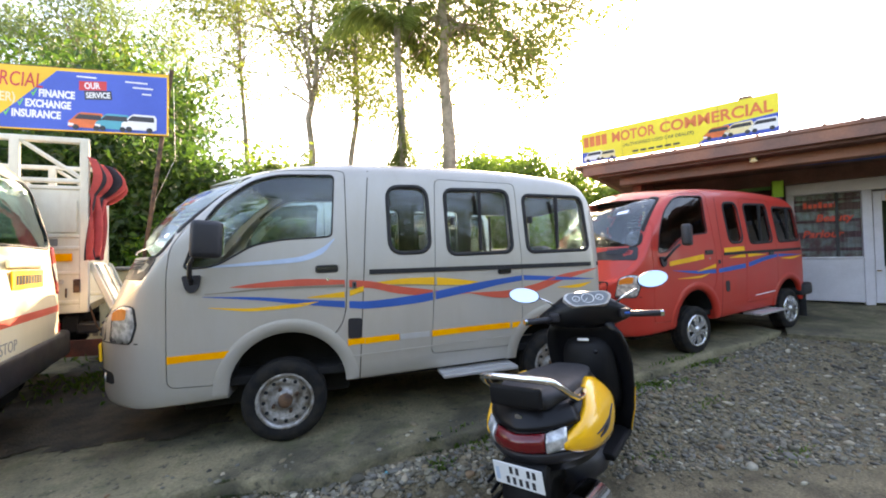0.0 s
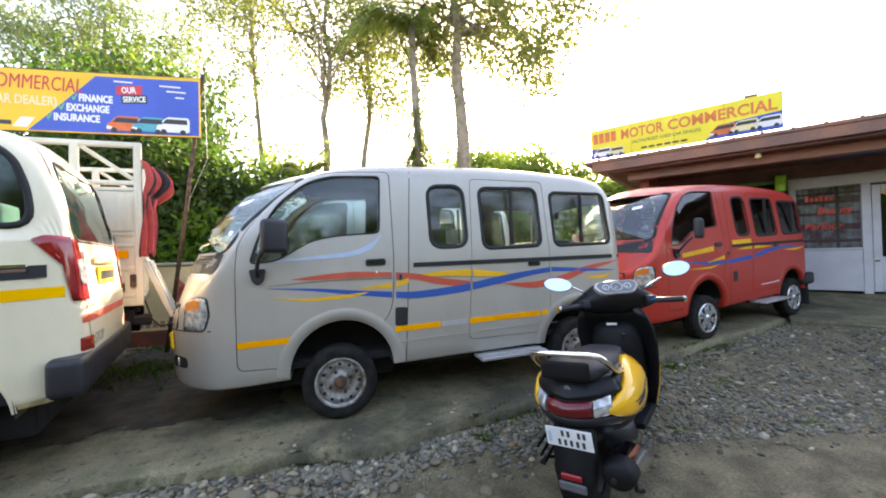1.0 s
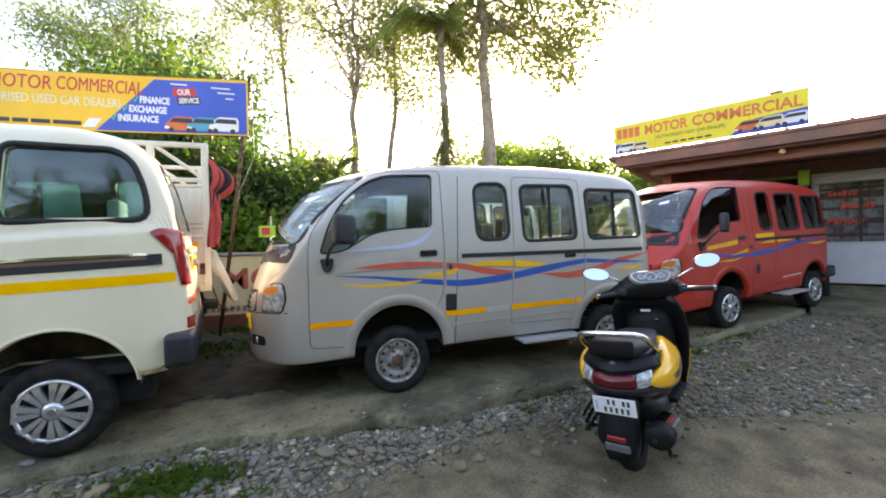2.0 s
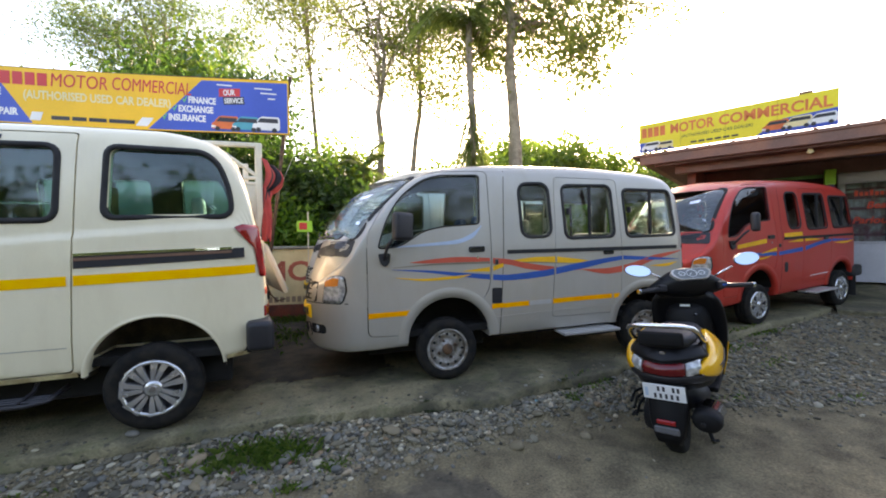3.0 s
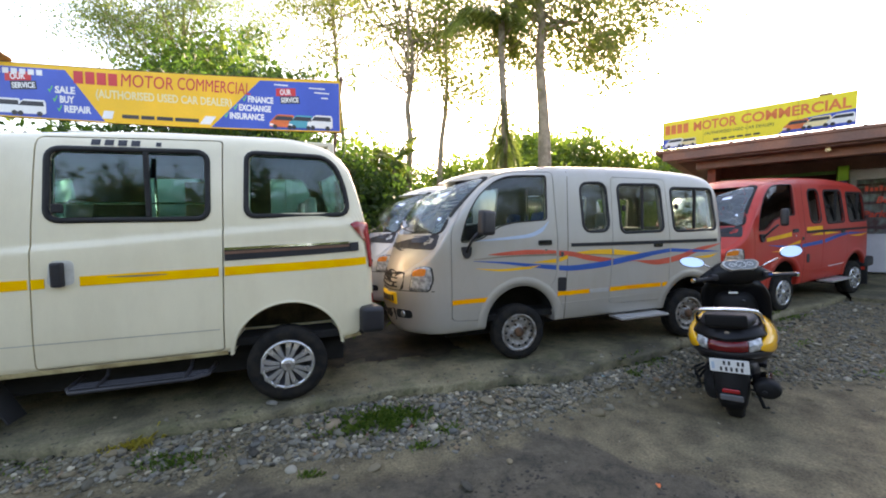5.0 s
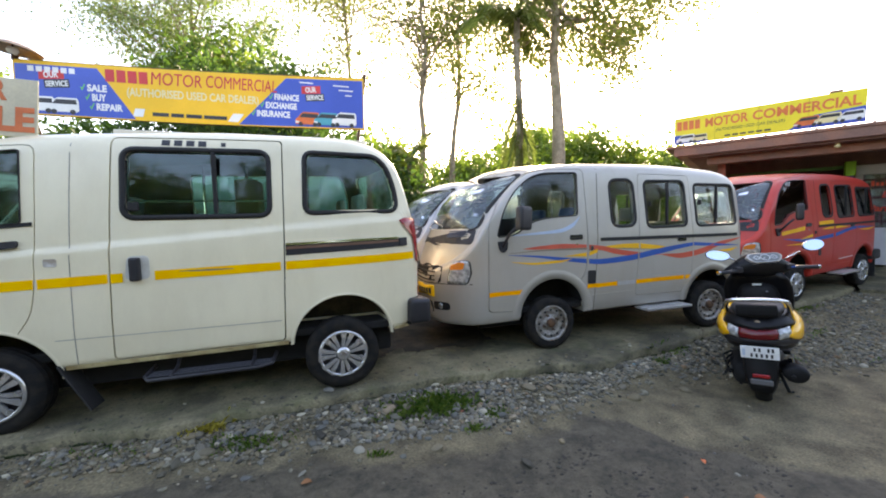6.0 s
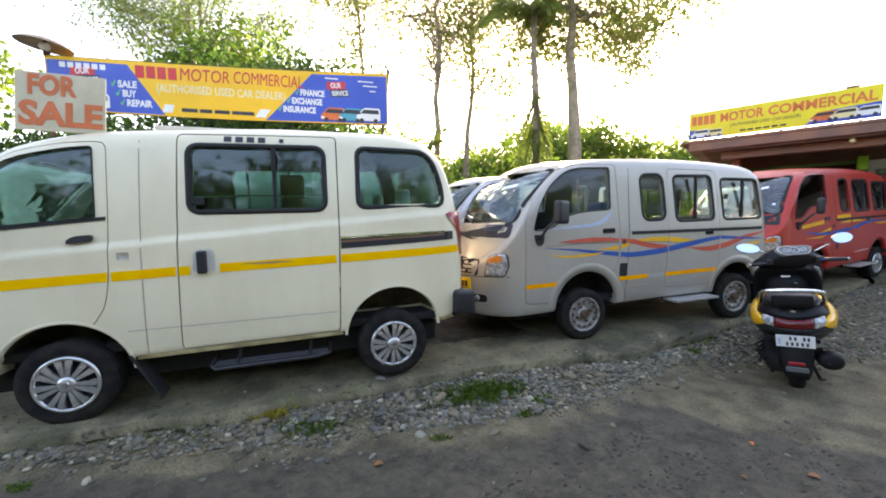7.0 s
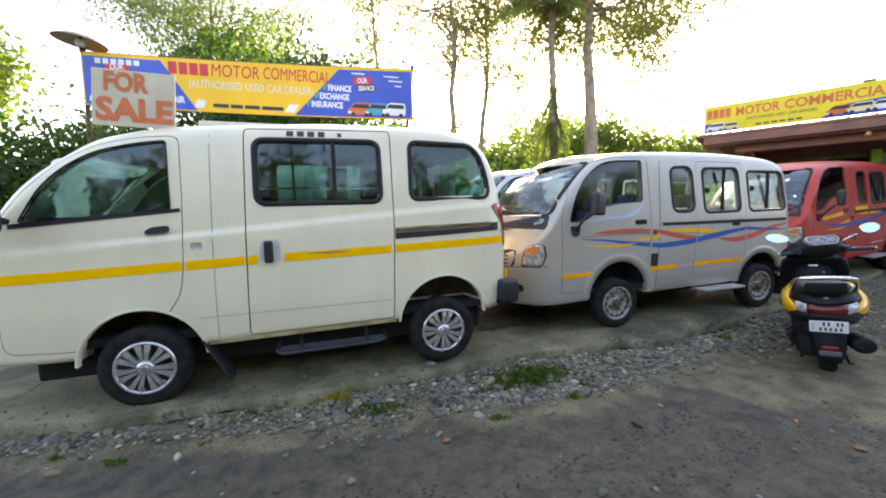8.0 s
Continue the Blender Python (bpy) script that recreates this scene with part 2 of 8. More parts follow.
def leafy(name, col, col2, through=0.55):
    """Leaves that let light through, each with its own tone."""
    m = bpy.data.materials.new(name)
    m.use_nodes = True
    nt = m.node_tree
    b = nt.nodes["Principled BSDF"]
    out = nt.nodes["Material Output"]
    geo = nt.nodes.new("ShaderNodeNewGeometry")
    mix = nt.nodes.new("ShaderNodeMix")
    mix.data_type = "RGBA"
    mix.inputs[6].default_value, mix.inputs[7].default_value = (*col, 1), (*col2, 1)
    nt.links.new(geo.outputs["Random Per Island"], mix.inputs[0])
    nt.links.new(mix.outputs[2], b.inputs["Base Color"])
    b.inputs["Roughness"].default_value = 0.5
    tr = nt.nodes.new("ShaderNodeBsdfTranslucent")
    bright = nt.nodes.new("ShaderNodeMix")
    bright.data_type, bright.blend_type = "RGBA", "MULTIPLY"
    bright.inputs[0].default_value = 1
    bright.inputs[7].default_value = (1.45, 1.7, 1.0, 1)
    nt.links.new(mix.outputs[2], bright.inputs[6])
    nt.links.new(bright.outputs[2], tr.inputs[0])
    ms = nt.nodes.new("ShaderNodeMixShader")
    ms.inputs[0].default_value = through
    nt.links.new(b.outputs[0], ms.inputs[1])
    nt.links.new(tr.outputs[0], ms.inputs[2])
    nt.links.new(ms.outputs[0], out.inputs[0])
    return m


def road_soil():
    """Dry tan dirt that turns dark and damp beyond a wavering line along the road."""
    m = mat("packed_dirt_road", (0.268, 0.220, 0.125), 0.9, 0, 0.6, 5.0, 70, 0.9, (0.13, 0.106, 0.06), 0.08, 0, "Object", 0, (0.36, 0.66), 0.012)
    nt = m.node_tree
    b = nt.nodes["Principled BSDF"]
    was = b.inputs["Base Color"].links[0].from_socket
    tc, sep = nt.nodes.new("ShaderNodeTexCoord"), nt.nodes.new("ShaderNodeSeparateXYZ")
    nt.links.new(tc.outputs["Object"], sep.inputs[0])
    nx = nt.nodes.new("ShaderNodeMapRange")
    nx.inputs[1].default_value, nx.inputs[2].default_value = -6.0, 4.0
    nt.links.new(sep.outputs[0], nx.inputs[0])
    line = nt.nodes.new("ShaderNodeValToRGB")
    edge = [(-6, 0.95), (-4.5, 1.0), (-3.3, 1.09), (-2.3, 1.14), (-1.65, 1.30), (-0.9, 1.24), (-0.25, 1.08), (-0.05, 1.24), (0.02, 1.56), (0.45, 1.80), (1.0, 2.3), (4.0, 3.6)]
    el = line.color_ramp.elements
    while len(el) < len(edge):
        el.new(0.5)
    for e, (x, d) in zip(el, edge):
        e.position, e.color = (x + 6) / 10, (d / 4, d / 4, d / 4, 1)
    nt.links.new(nx.outputs[0], line.inputs[0])
    n = nt.nodes.new("ShaderNodeTexNoise")
    n.inputs["Scale"].default_value, n.inputs["Detail"].default_value, n.inputs["Roughness"].default_value = 3.2, 8, 0.68
    nt.links.new(tc.outputs["Object"], n.inputs[0])

    def calc(op, a, c):
        q = nt.nodes.new("ShaderNodeMath")
        q.operation = op
        for k, v in ((0, a), (1, c)):
            if isinstance(v, float):
                q.inputs[k].default_value = v
            else:
                nt.links.new(v, q.inputs[k])
        return q.outputs[0]
    past = calc("SUBTRACT", calc("MULTIPLY", sep.outputs[1], -1.0), calc("MULTIPLY", line.outputs[0], 4.0))
    past = calc("ADD", past, calc("MULTIPLY", calc("SUBTRACT", n.outputs[0], 0.5), 0.62))
    r = nt.nodes.new("ShaderNodeMapRange")
    r.inputs[1].default_value, r.inputs[2].default_value, r.inputs[4].default_value = -0.03, 0.07, 0.9
    nt.links.new(past, r.inputs[0])
    n2 = nt.nodes.new("ShaderNodeTexNoise")
    n2.inputs["Scale"].default_value, n2.inputs["Detail"].default_value, n2.inputs["Roughness"].default_value = 9, 8, 0.75
    nt.links.new(tc.outputs["Object"], n2.inputs[0])
    wet = nt.nodes.new("ShaderNodeMix")
    wet.data_type = "RGBA"
    wet.inputs[6].default_value, wet.inputs[7].default_value = (0.032, 0.029, 0.020, 1), (0.125, 0.105, 0.070, 1)
    spread = nt.nodes.new("ShaderNodeMapRange")
    spread.inputs[1].default_value, spread.inputs[2].default_value = 0.36, 0.66
    nt.links.new(n2.outputs[0], spread.inputs[0])
    nt.links.new(spread.outputs[0], wet.inputs[0])
    mix = nt.nodes.new("ShaderNodeMix")
    mix.data_type = "RGBA"
    nt.links.new(r.outputs[0], mix.inputs[0])
    nt.links.new(was, mix.inputs[6])
    nt.links.new(wet.outputs[2], mix.inputs[7])
    nt.links.new(mix.outputs[2], b.inputs["Base Color"])
    lumps = nt.nodes.new("ShaderNodeBump")
    lumps.inputs["Strength"].default_value, lumps.inputs["Distance"].default_value = 0.9, 0.035
    nt.links.new(n2.outputs[0], lumps.inputs["Height"])
    nt.links.new(b.inputs["Normal"].links[0].from_socket, lumps.inputs["Normal"])
    nt.links.new(lumps.outputs[0], b.inputs["Normal"])
    return m


SILVER = dusty("silver_paint", (0.455, 0.425, 0.37), 0.40, 0.30, 0.4, (0.37, 0.32, 0.24), 0.4)
SILVER_OLD = dusty("pale_silver_paint", (0.52, 0.54, 0.55), 0.4, 0.35, 0.4, (0.4, 0.37, 0.3), 0.4)
RED = dusty("red_paint", (0.50, 0.028, 0.015), 0.45, 0.0, 0.2, (0.36, 0.09, 0.05), 0.22)
WHITE = dusty("white_paint", (0.82, 0.735, 0.52), 0.33, 0.0, 0.5, (0.58, 0.48, 0.30), 0.3)
TRUCK_WHITE = dusty("truck_cream_paint", (0.72, 0.68, 0.55), 0.5, 0.0, 0.1, (0.42, 0.30, 0.17), 0.5)
RUBBER = mat("rubber", (0.012, 0.012, 0.012), 0.75, 0, 0.2, 9, 90, 0.2)
TYRE = mat("tyre_rubber", (0.009, 0.009, 0.009), 0.9, 0, 0.3, 14, 120, 0.35, (0.022, 0.019, 0.015))
TYRE.node_tree.nodes["Principled BSDF"].inputs["Specular IOR Level"].default_value = 0.25
RIM_STEEL = mat("grimy_wheel_steel", (0.46, 0.45, 0.43), 0.45, 0.45, 0.5, 16, 90, 0.15, (0.20, 0.165, 0.125), 0.1, 0, "Object", 0, (0.38, 0.62))
PLASTIC = mat("black_plastic", (0.016, 0.016, 0.02), 0.5, 0, 0.15, 8, 200, 0.1)
GLOSS = mat("gloss_black", (0.012, 0.012, 0.014), 0.2, 0, 0.1, 5, 80, 0.01, None, 0.08, 0.6)
TRIM = mat("interior_trim", (0.09, 0.085, 0.08), 0.7, 0, 0.2, 6, 90, 0.1)
LINING = mat("van_lining", (0.045, 0.046, 0.045), 0.85, 0, 0.2, 6, 120, 0.1)
CLOTH = mat("seat_cloth", (0.16, 0.17, 0.19), 0.9, 0, 0.2, 10, 300, 0.3)
BLUE_CLOTH = mat("blue_seat_cloth", (0.05, 0.09, 0.26), 0.9, 0, 0.2, 10, 300, 0.3)
PALE_CLOTH = mat("pale_seat_cover", (0.5, 0.5, 0.46), 0.85, 0, 0.15, 10, 200, 0.3)
STEEL = mat("wheel_steel", (0.66, 0.65, 0.62), 0.45, 0.4, 0.2, 12, 90, 0.1, (0.42, 0.36, 0.29))
RUST = mat("rusty_steel", (0.16, 0.085, 0.045), 0.8, 0.3, 0.35, 14, 90, 0.4, (0.07, 0.04, 0.025))
CHROME = mat("chrome", (0.75, 0.75, 0.76), 0.12, 1.0, 0.06, 6, 120, 0.02)
HUBCAP = mat("hubcap_silver", (0.62, 0.62, 0.61), 0.24, 0.75, 0.12, 10, 120, 0.03)
STEP = mat("step_aluminium", (0.55, 0.55, 0.54), 0.4, 0.6, 0.08, 5, 90, 0.03)
DARK = mat("underbody", (0.01, 0.0095, 0.009), 0.9, 0, 0.3, 6, 50, 0.3)
REFLECT = mat("yellow_reflector_tape", (1.0, 0.41, 0.001), 0.7, 0, 0.04, 10, 260, 0.1, (0.95, 0.33, 0.002))
ARCH = mat("dirty_wheel_arch", (0.10, 0.078, 0.05), 0.9, 0, 0.4, 6, 50, 0.3, (0.035, 0.028, 0.02))
SILL = mat("dirty_cream_sill", (0.52, 0.43, 0.22), 0.6, 0, 0.3, 9, 60, 0.2, (0.30, 0.22, 0.10))
YELLOW_TAPE = mat("bright_yellow_tape", (1.0, 0.54, 0.001), 0.7, 0, 0.02, 8, 260, 0.05, (0.99, 0.48, 0.002))
for m_ in (REFLECT, YELLOW_TAPE):
    m_.node_tree.nodes["Principled BSDF"].inputs["Specular IOR Level"].default_value = 0.1
D_RED = mat("red_decal", (0.62, 0.09, 0.045), 0.6, 0, 0.1, 6, 80, 0.0)
D_BLUE = mat("blue_decal", (0.008, 0.085, 0.34), 0.6, 0, 0.1, 6, 80, 0.0)
D_YEL = mat("yellow_decal", (0.90, 0.45, 0.006), 0.65, 0, 0.1, 6, 80, 0.0)
D_SKY = mat("pale_blue_decal", (0.40, 0.50, 0.62), 0.3, 0, 0.06, 6, 80, 0.0)
D_OLIVE = mat("brown_decal", (0.22, 0.19, 0.14), 0.35, 0, 0.1, 6, 80, 0.0)
LAMP_RED = mat("red_lamp_plastic", (0.30, 0.008, 0.008), 0.15, 0, 0.1, 30, 90, 0.05, None, 0.05, 0.6)
LAMP_ORANGE = mat("orange_lamp_plastic", (0.75, 0.22, 0.02), 0.15, 0, 0.1, 40, 90, 0.05, None, 0.05, 0.6)
LAMP_CLEAR = mat("clear_lamp_lens", (0.62, 0.64, 0.62), 0.12, 0.35, 0.25, 22, 60, 0.1, (0.3, 0.31, 0.31), 0.06, 0.7)
GLASS = glass("window_glass", (0.72, 0.84, 0.80))
GLASS_DARK = glass("tinted_glass", (0.34, 0.62, 0.58), 0.015, 1.5)
GLASS_BLACK = glass("black_film_glass", (0.10, 0.12, 0.13))
GLASS_SCREEN = glass("windscreen_glass", (0.72, 0.84, 0.80), 0.02, 1.7)
PLATE_Y = mat("yellow_plate", (0.92, 0.55, 0.01), 0.6, 0, 0.08, 10, 90, 0.02)
PLATE_W = mat("white_plate", (0.74, 0.75, 0.74), 0.4, 0, 0.08, 10, 90, 0.02)
INK = mat("black_ink", (0.03, 0.03, 0.035), 0.5, 0, 0.1, 6, 60, 0.0)
MIRROR = mat("mirror_glass", (0.60, 0.70, 0.80), 0.03, 1.0, 0.02, 4, 40, 0.0, None, 0.01)
SC_YELLOW = dusty("scooter_yellow_paint", (0.90, 0.44, 0.006), 0.25, 0.0, 0.7, (0.55, 0.38, 0.1), 0.2)

def old_concrete():
    """Grey concrete with large damp blotches and green moss films on it."""
    m = mat("weathered_concrete", (0.245, 0.208, 0.118), 0.88, 0, 0.45, 2.6, 60, 0.8, (0.12, 0.108, 0.06), 0.08, 0, "Object", 0, (0.42, 0.66), 0.008)
    nt = m.node_tree
    b = nt.nodes["Principled BSDF"]
    tc = nt.nodes.new("ShaderNodeTexCoord")
    for scale, lo, hi, amount, col in ((1.1, 0.50, 0.60, 0.75, (0.050, 0.046, 0.030)), (4.0, 0.52, 0.62, 0.6, (0.085, 0.090, 0.036)), (17.0, 0.56, 0.66, 0.85, (0.035, 0.033, 0.024))):
        n = nt.nodes.new("ShaderNodeTexNoise")
        n.inputs["Scale"].default_value, n.inputs["Detail"].default_value, n.inputs["Roughness"].default_value = scale, 9, 0.66
        nt.links.new(tc.outputs["Object"], n.inputs[0])
        r = nt.nodes.new("ShaderNodeMapRange")
        r.inputs[1].default_value, r.inputs[2].default_value, r.inputs[4].default_value = lo, hi, amount
        nt.links.new(n.outputs[0], r.inputs[0])
        mix = nt.nodes.new("ShaderNodeMix")
        mix.data_type = "RGBA"
        nt.links.new(r.outputs[0], mix.inputs[0])
        nt.links.new(b.inputs["Base Color"].links[0].from_socket, mix.inputs[6])
        mix.inputs[7].default_value = (*col, 1)
        nt.links.new(mix.outputs[2], b.inputs["Base Color"])
    return m


CONCRETE = old_concrete()
SOIL = road_soil()
RED_WALL = mat("brick_red_paint", (0.30, 0.075, 0.04), 0.85, 0, 0.3, 4, 60, 0.4, (0.2, 0.07, 0.045))
YELLOW_WALL = mat("cream_yellow_limewash", (0.84, 0.70, 0.40), 0.9, 0, 0.2, 2.2, 50, 0.3, (0.70, 0.56, 0.30))
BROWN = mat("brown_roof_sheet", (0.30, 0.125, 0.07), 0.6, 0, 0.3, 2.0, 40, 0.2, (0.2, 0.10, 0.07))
# a darker brown than the roof, for the ceiling, inner beam and back wall
BROWN_DARK = mat("darker_brown_board", (0.17, 0.085, 0.06), 0.8, 0, 0.3, 3.0, 40, 0.3)
SHOP_WHITE = mat("shop_white_paint", (0.58, 0.57, 0.60), 0.5, 0, 0.1, 3, 40, 0.1)
GREEN_PAINT = mat("lime_green_paint", (0.30, 0.62, 0.04), 0.5, 0, 0.12, 5, 40, 0.1)
BLUE_TARP = mat("blue_tarpaulin", (0.05, 0.10, 0.30), 0.6, 0, 0.3, 4, 60, 0.3)
S_YELLOW = mat("banner_yellow", (0.90, 0.50, 0.008), 0.45, 0, 0.08, 2, 30, 0.03)
S_LEMON = mat("sign_lemon_yellow", (0.88, 0.72, 0.03), 0.45, 0, 0.08, 2, 30, 0.03)
S_BLUE = mat("banner_blue", (0.03, 0.085, 0.46), 0.4, 0, 0.1, 2, 30, 0.03)
S_RED = mat("banner_red", (0.62, 0.03, 0.03), 0.45, 0, 0.08, 2, 30, 0.03)
S_WHITE = mat("banner_white", (0.78, 0.78, 0.76), 0.45, 0, 0.08, 2, 30, 0.03)
S_CREAM = mat("banner_pale_letters", (0.80, 0.68, 0.36), 0.45, 0, 0.08, 2, 30, 0.03)
S_GREEN = mat("tick_green", (0.10, 0.55, 0.08), 0.45, 0, 0.08, 2, 30, 0.03)
S_TEAL = mat("print_teal", (0.04, 0.32, 0.40), 0.45, 0, 0.08, 2, 30, 0.03)
S_ORANGE = mat("paint_orange", (0.72, 0.16, 0.04), 0.55, 0, 0.12, 8, 60, 0.05)
BOARD = mat("off_white_board", (0.66, 0.58, 0.40), 0.7, 0, 0.15, 3, 50, 0.1)


# ---- ground ----
def slab_level(x):
    return 0.0 if x < 0 else min(0.033 * x + max(0, x - 2.1) * 0.024, 0.42)


def slab_edge(x):
    """Where the concrete strip breaks off towards the road."""
    if x > 5.7:
        return 0.55 - (x - 5.7) * 1.44
    return float(np.interp(x, [-9, -6, -4, -3.4, -2, -1.4, 0, 1, 1.6, 5.7], [-0.55, -0.6, -0.74, -0.72, -0.55, -0.42, -0.5, -0.42, -0.22, 0.55]))


RUTS = ((0.05, -1.66, -0.5, -2.75), (0.5, -1.7, -0.1, -2.6), (-2.6, -1.98, -0.4, -1.44), (-2.6, -2.3, -0.3, -1.78), (-4.6, -1.5, -2.4, -1.75))


def road_level(x):
    return -0.17 + 0.03 * max(0.0, min(x, 7) - 1.5) + 0.02 * min(0.0, max(x, -5) + 2.5) * -1


def ground_z(x, y):
    z0 = slab_level(x) - 0.08
    t = min(1, max(0, (slab_edge(x) - y) / (0.42 + 0.25 * max(0, min(x, 6) - 1.2))))
    t = t * t * (3 - 2 * t)
    z = z0 + (road_level(x) - z0) * t
    near = 1 if abs(x) < 12 and abs(y) < 9 else 0
    z += near * (0.012 * noise.noise((x * 1.3, y * 1.3, 0)) + 0.006 * noise.noise((x * 6, y * 6, 3)))
    if near and y < -0.9:
        for ax, ay, bx, by in RUTS:
            dx, dy = bx - ax, by - ay
            u = ((x - ax) * dx + (y - ay) * dy) / (dx * dx + dy * dy)
            if -0.1 < u < 1.1:
                d = abs((x - ax) * dy - (y - ay) * dx) / math.hypot(dx, dy)
                fade = min(1, (u + 0.1) * 5, (1.1 - u) * 5)
                z += fade * (-0.016 * math.exp(-(d / 0.07) ** 2) + 0.011 * math.exp(-((d - 0.14) / 0.05) ** 2))
    if y > 3.4:
        z = min(z, slab_level(x) - 0.055)
    return z


def axis_steps(fine_lo, fine_hi, step):
    a = list(np.arange(fine_lo, fine_hi, step))
    out, d, p = [], step, fine_lo
    while p > -420:
        d *= 1.35
        p -= d
        out.append(p)
    hi, d, p = [], step, a[-1]
    while p < 420:
        d *= 1.35
        p += d
        hi.append(p)
    return out[::-1] + a + hi


gx, gy = axis_steps(-7, 8.5, 0.07), axis_steps(-4.2, 2.2, 0.055)
ny = len(gy)
ground_me = bpy.data.meshes.new("ground")
ground_me.from_pydata([(x, y, ground_z(x, y)) for x in gx for y in gy], [], [(i * ny + j, (i + 1) * ny + j, (i + 1) * ny + j + 1, i * ny + j + 1) for i in range(len(gx) - 1) for j in range(ny - 1)])
ground_me.shade_smooth()
ground_me.materials.append(SOIL)
tagged(new("ground", ground_me), "packed tan dirt road with dark damp rutted patches", "ground", kind="structure")

# concrete strip under the vans, in broken plates
strip = thing("pavement", "weathered concrete strip with a broken edge under parked vans", "pavement", kind="structure")
cuts = [-9.0, -5.3, 3.3, 5.7]
rnd = random.Random(5)
for a, b in zip(cuts[:-1], cuts[1:]):
    n = max(8, int((b - a) / 0.05))
    skew = rnd.uniform(-0.12, 0.12)
    lo, hi = [], []
    for i in range(n + 1):
        x = a + 0.0025 + (b - a - 0.005) * i / n
        rag = 0.09 * noise.noise((x * 1.7, 0, 9)) + 0.05 * noise.noise((x * 6, 0, 2)) + 0.025 * noise.noise((x * 19, 0, 4))
        lo.append((x, slab_edge(x) + rag))
        hi.append((x + skew * 1.0, 3.4))
    verts, faces, rows = [], [], 14
    for (x0, y0), (x1, y1) in zip(lo, hi):
        for k in range(rows):
            t = (k / (rows - 1)) ** 1.8
            x, y = x0 + (x1 - x0) * t, y0 + (y1 - y0) * t
            x += 0.16 * noise.noise((x * 0.4, y * 1.6, 8)) + 0.05 * noise.noise((x * 0.4, y * 7, 8))
            drop = 0.012 * max(0, 1 - (y - y0) / 0.05) ** 2
            verts.append((x, y, slab_level(x) + 0.006 * noise.noise((x * 2, y * 2, 1)) - drop))
        verts.append((x0 + 0.01 * noise.noise((x0 * 9, 0, 0)), y0 + 0.012, slab_level(x0) - 0.12))
    k = rows + 1
    for i in range(n):
        for j in range(rows - 1):
            faces.append((i * k + j, (i + 1) * k + j, (i + 1) * k + j + 1, i * k + j + 1))
        faces.append((i * k, i * k + rows, (i + 1) * k + rows, (i + 1) * k))
    for i in (0, n):
        for j in range(rows - 1):
            verts.append((verts[i * k + j][0], verts[i * k + j][1], verts[i * k + j][2] - 0.1))
    part("concrete_plate", quads(verts, faces), CONCRETE, strip, "", True)

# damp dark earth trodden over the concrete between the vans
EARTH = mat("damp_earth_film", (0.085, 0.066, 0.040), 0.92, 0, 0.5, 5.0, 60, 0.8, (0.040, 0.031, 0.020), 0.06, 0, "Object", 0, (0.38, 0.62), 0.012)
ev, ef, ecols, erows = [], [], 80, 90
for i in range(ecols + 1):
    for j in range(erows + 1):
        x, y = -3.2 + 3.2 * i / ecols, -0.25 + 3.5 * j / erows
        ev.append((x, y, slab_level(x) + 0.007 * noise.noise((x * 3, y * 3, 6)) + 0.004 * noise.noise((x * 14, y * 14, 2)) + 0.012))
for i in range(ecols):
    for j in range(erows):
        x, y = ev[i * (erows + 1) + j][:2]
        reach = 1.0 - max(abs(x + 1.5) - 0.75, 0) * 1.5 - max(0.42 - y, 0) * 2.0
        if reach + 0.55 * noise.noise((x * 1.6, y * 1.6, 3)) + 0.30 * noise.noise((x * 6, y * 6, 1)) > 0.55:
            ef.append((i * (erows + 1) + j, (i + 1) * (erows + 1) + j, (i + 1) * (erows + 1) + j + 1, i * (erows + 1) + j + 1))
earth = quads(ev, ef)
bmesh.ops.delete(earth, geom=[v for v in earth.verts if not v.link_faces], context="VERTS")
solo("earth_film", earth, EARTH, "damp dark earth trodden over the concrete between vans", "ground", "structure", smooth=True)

# apron of the shop, lying along its front
SHOP = pose(4.75, 3.1, 0, 0, 0, -55)
bm = bmesh.new()
av = []
nx = 60
for i in range(nx + 1):
    lx = 2.70 + 5.2 * i / nx
    e = -0.66 + 0.05 * noise.noise((lx * 3, 0, 7)) + 0.03 * noise.noise((lx * 9, 0, 7))
    for ly, z in ((e + 0.01, 0.08), (e, 0.255), (e + 0.05, 0.27), (0.4, 0.31), (1.4, 0.38), (2.0, 0.42), (5.5, 0.43)):
        av.append((lx, ly, z))
solo("pavement", quads(av, [(i * 7 + j, i * 7 + j + 1, i * 7 + 8 + j, i * 7 + 7 + j) for i in range(nx) for j in range(6)]), CONCRETE, "grey concrete apron in front of the shop", "pavement", "structure", m=SHOP)

# ---- vans ----


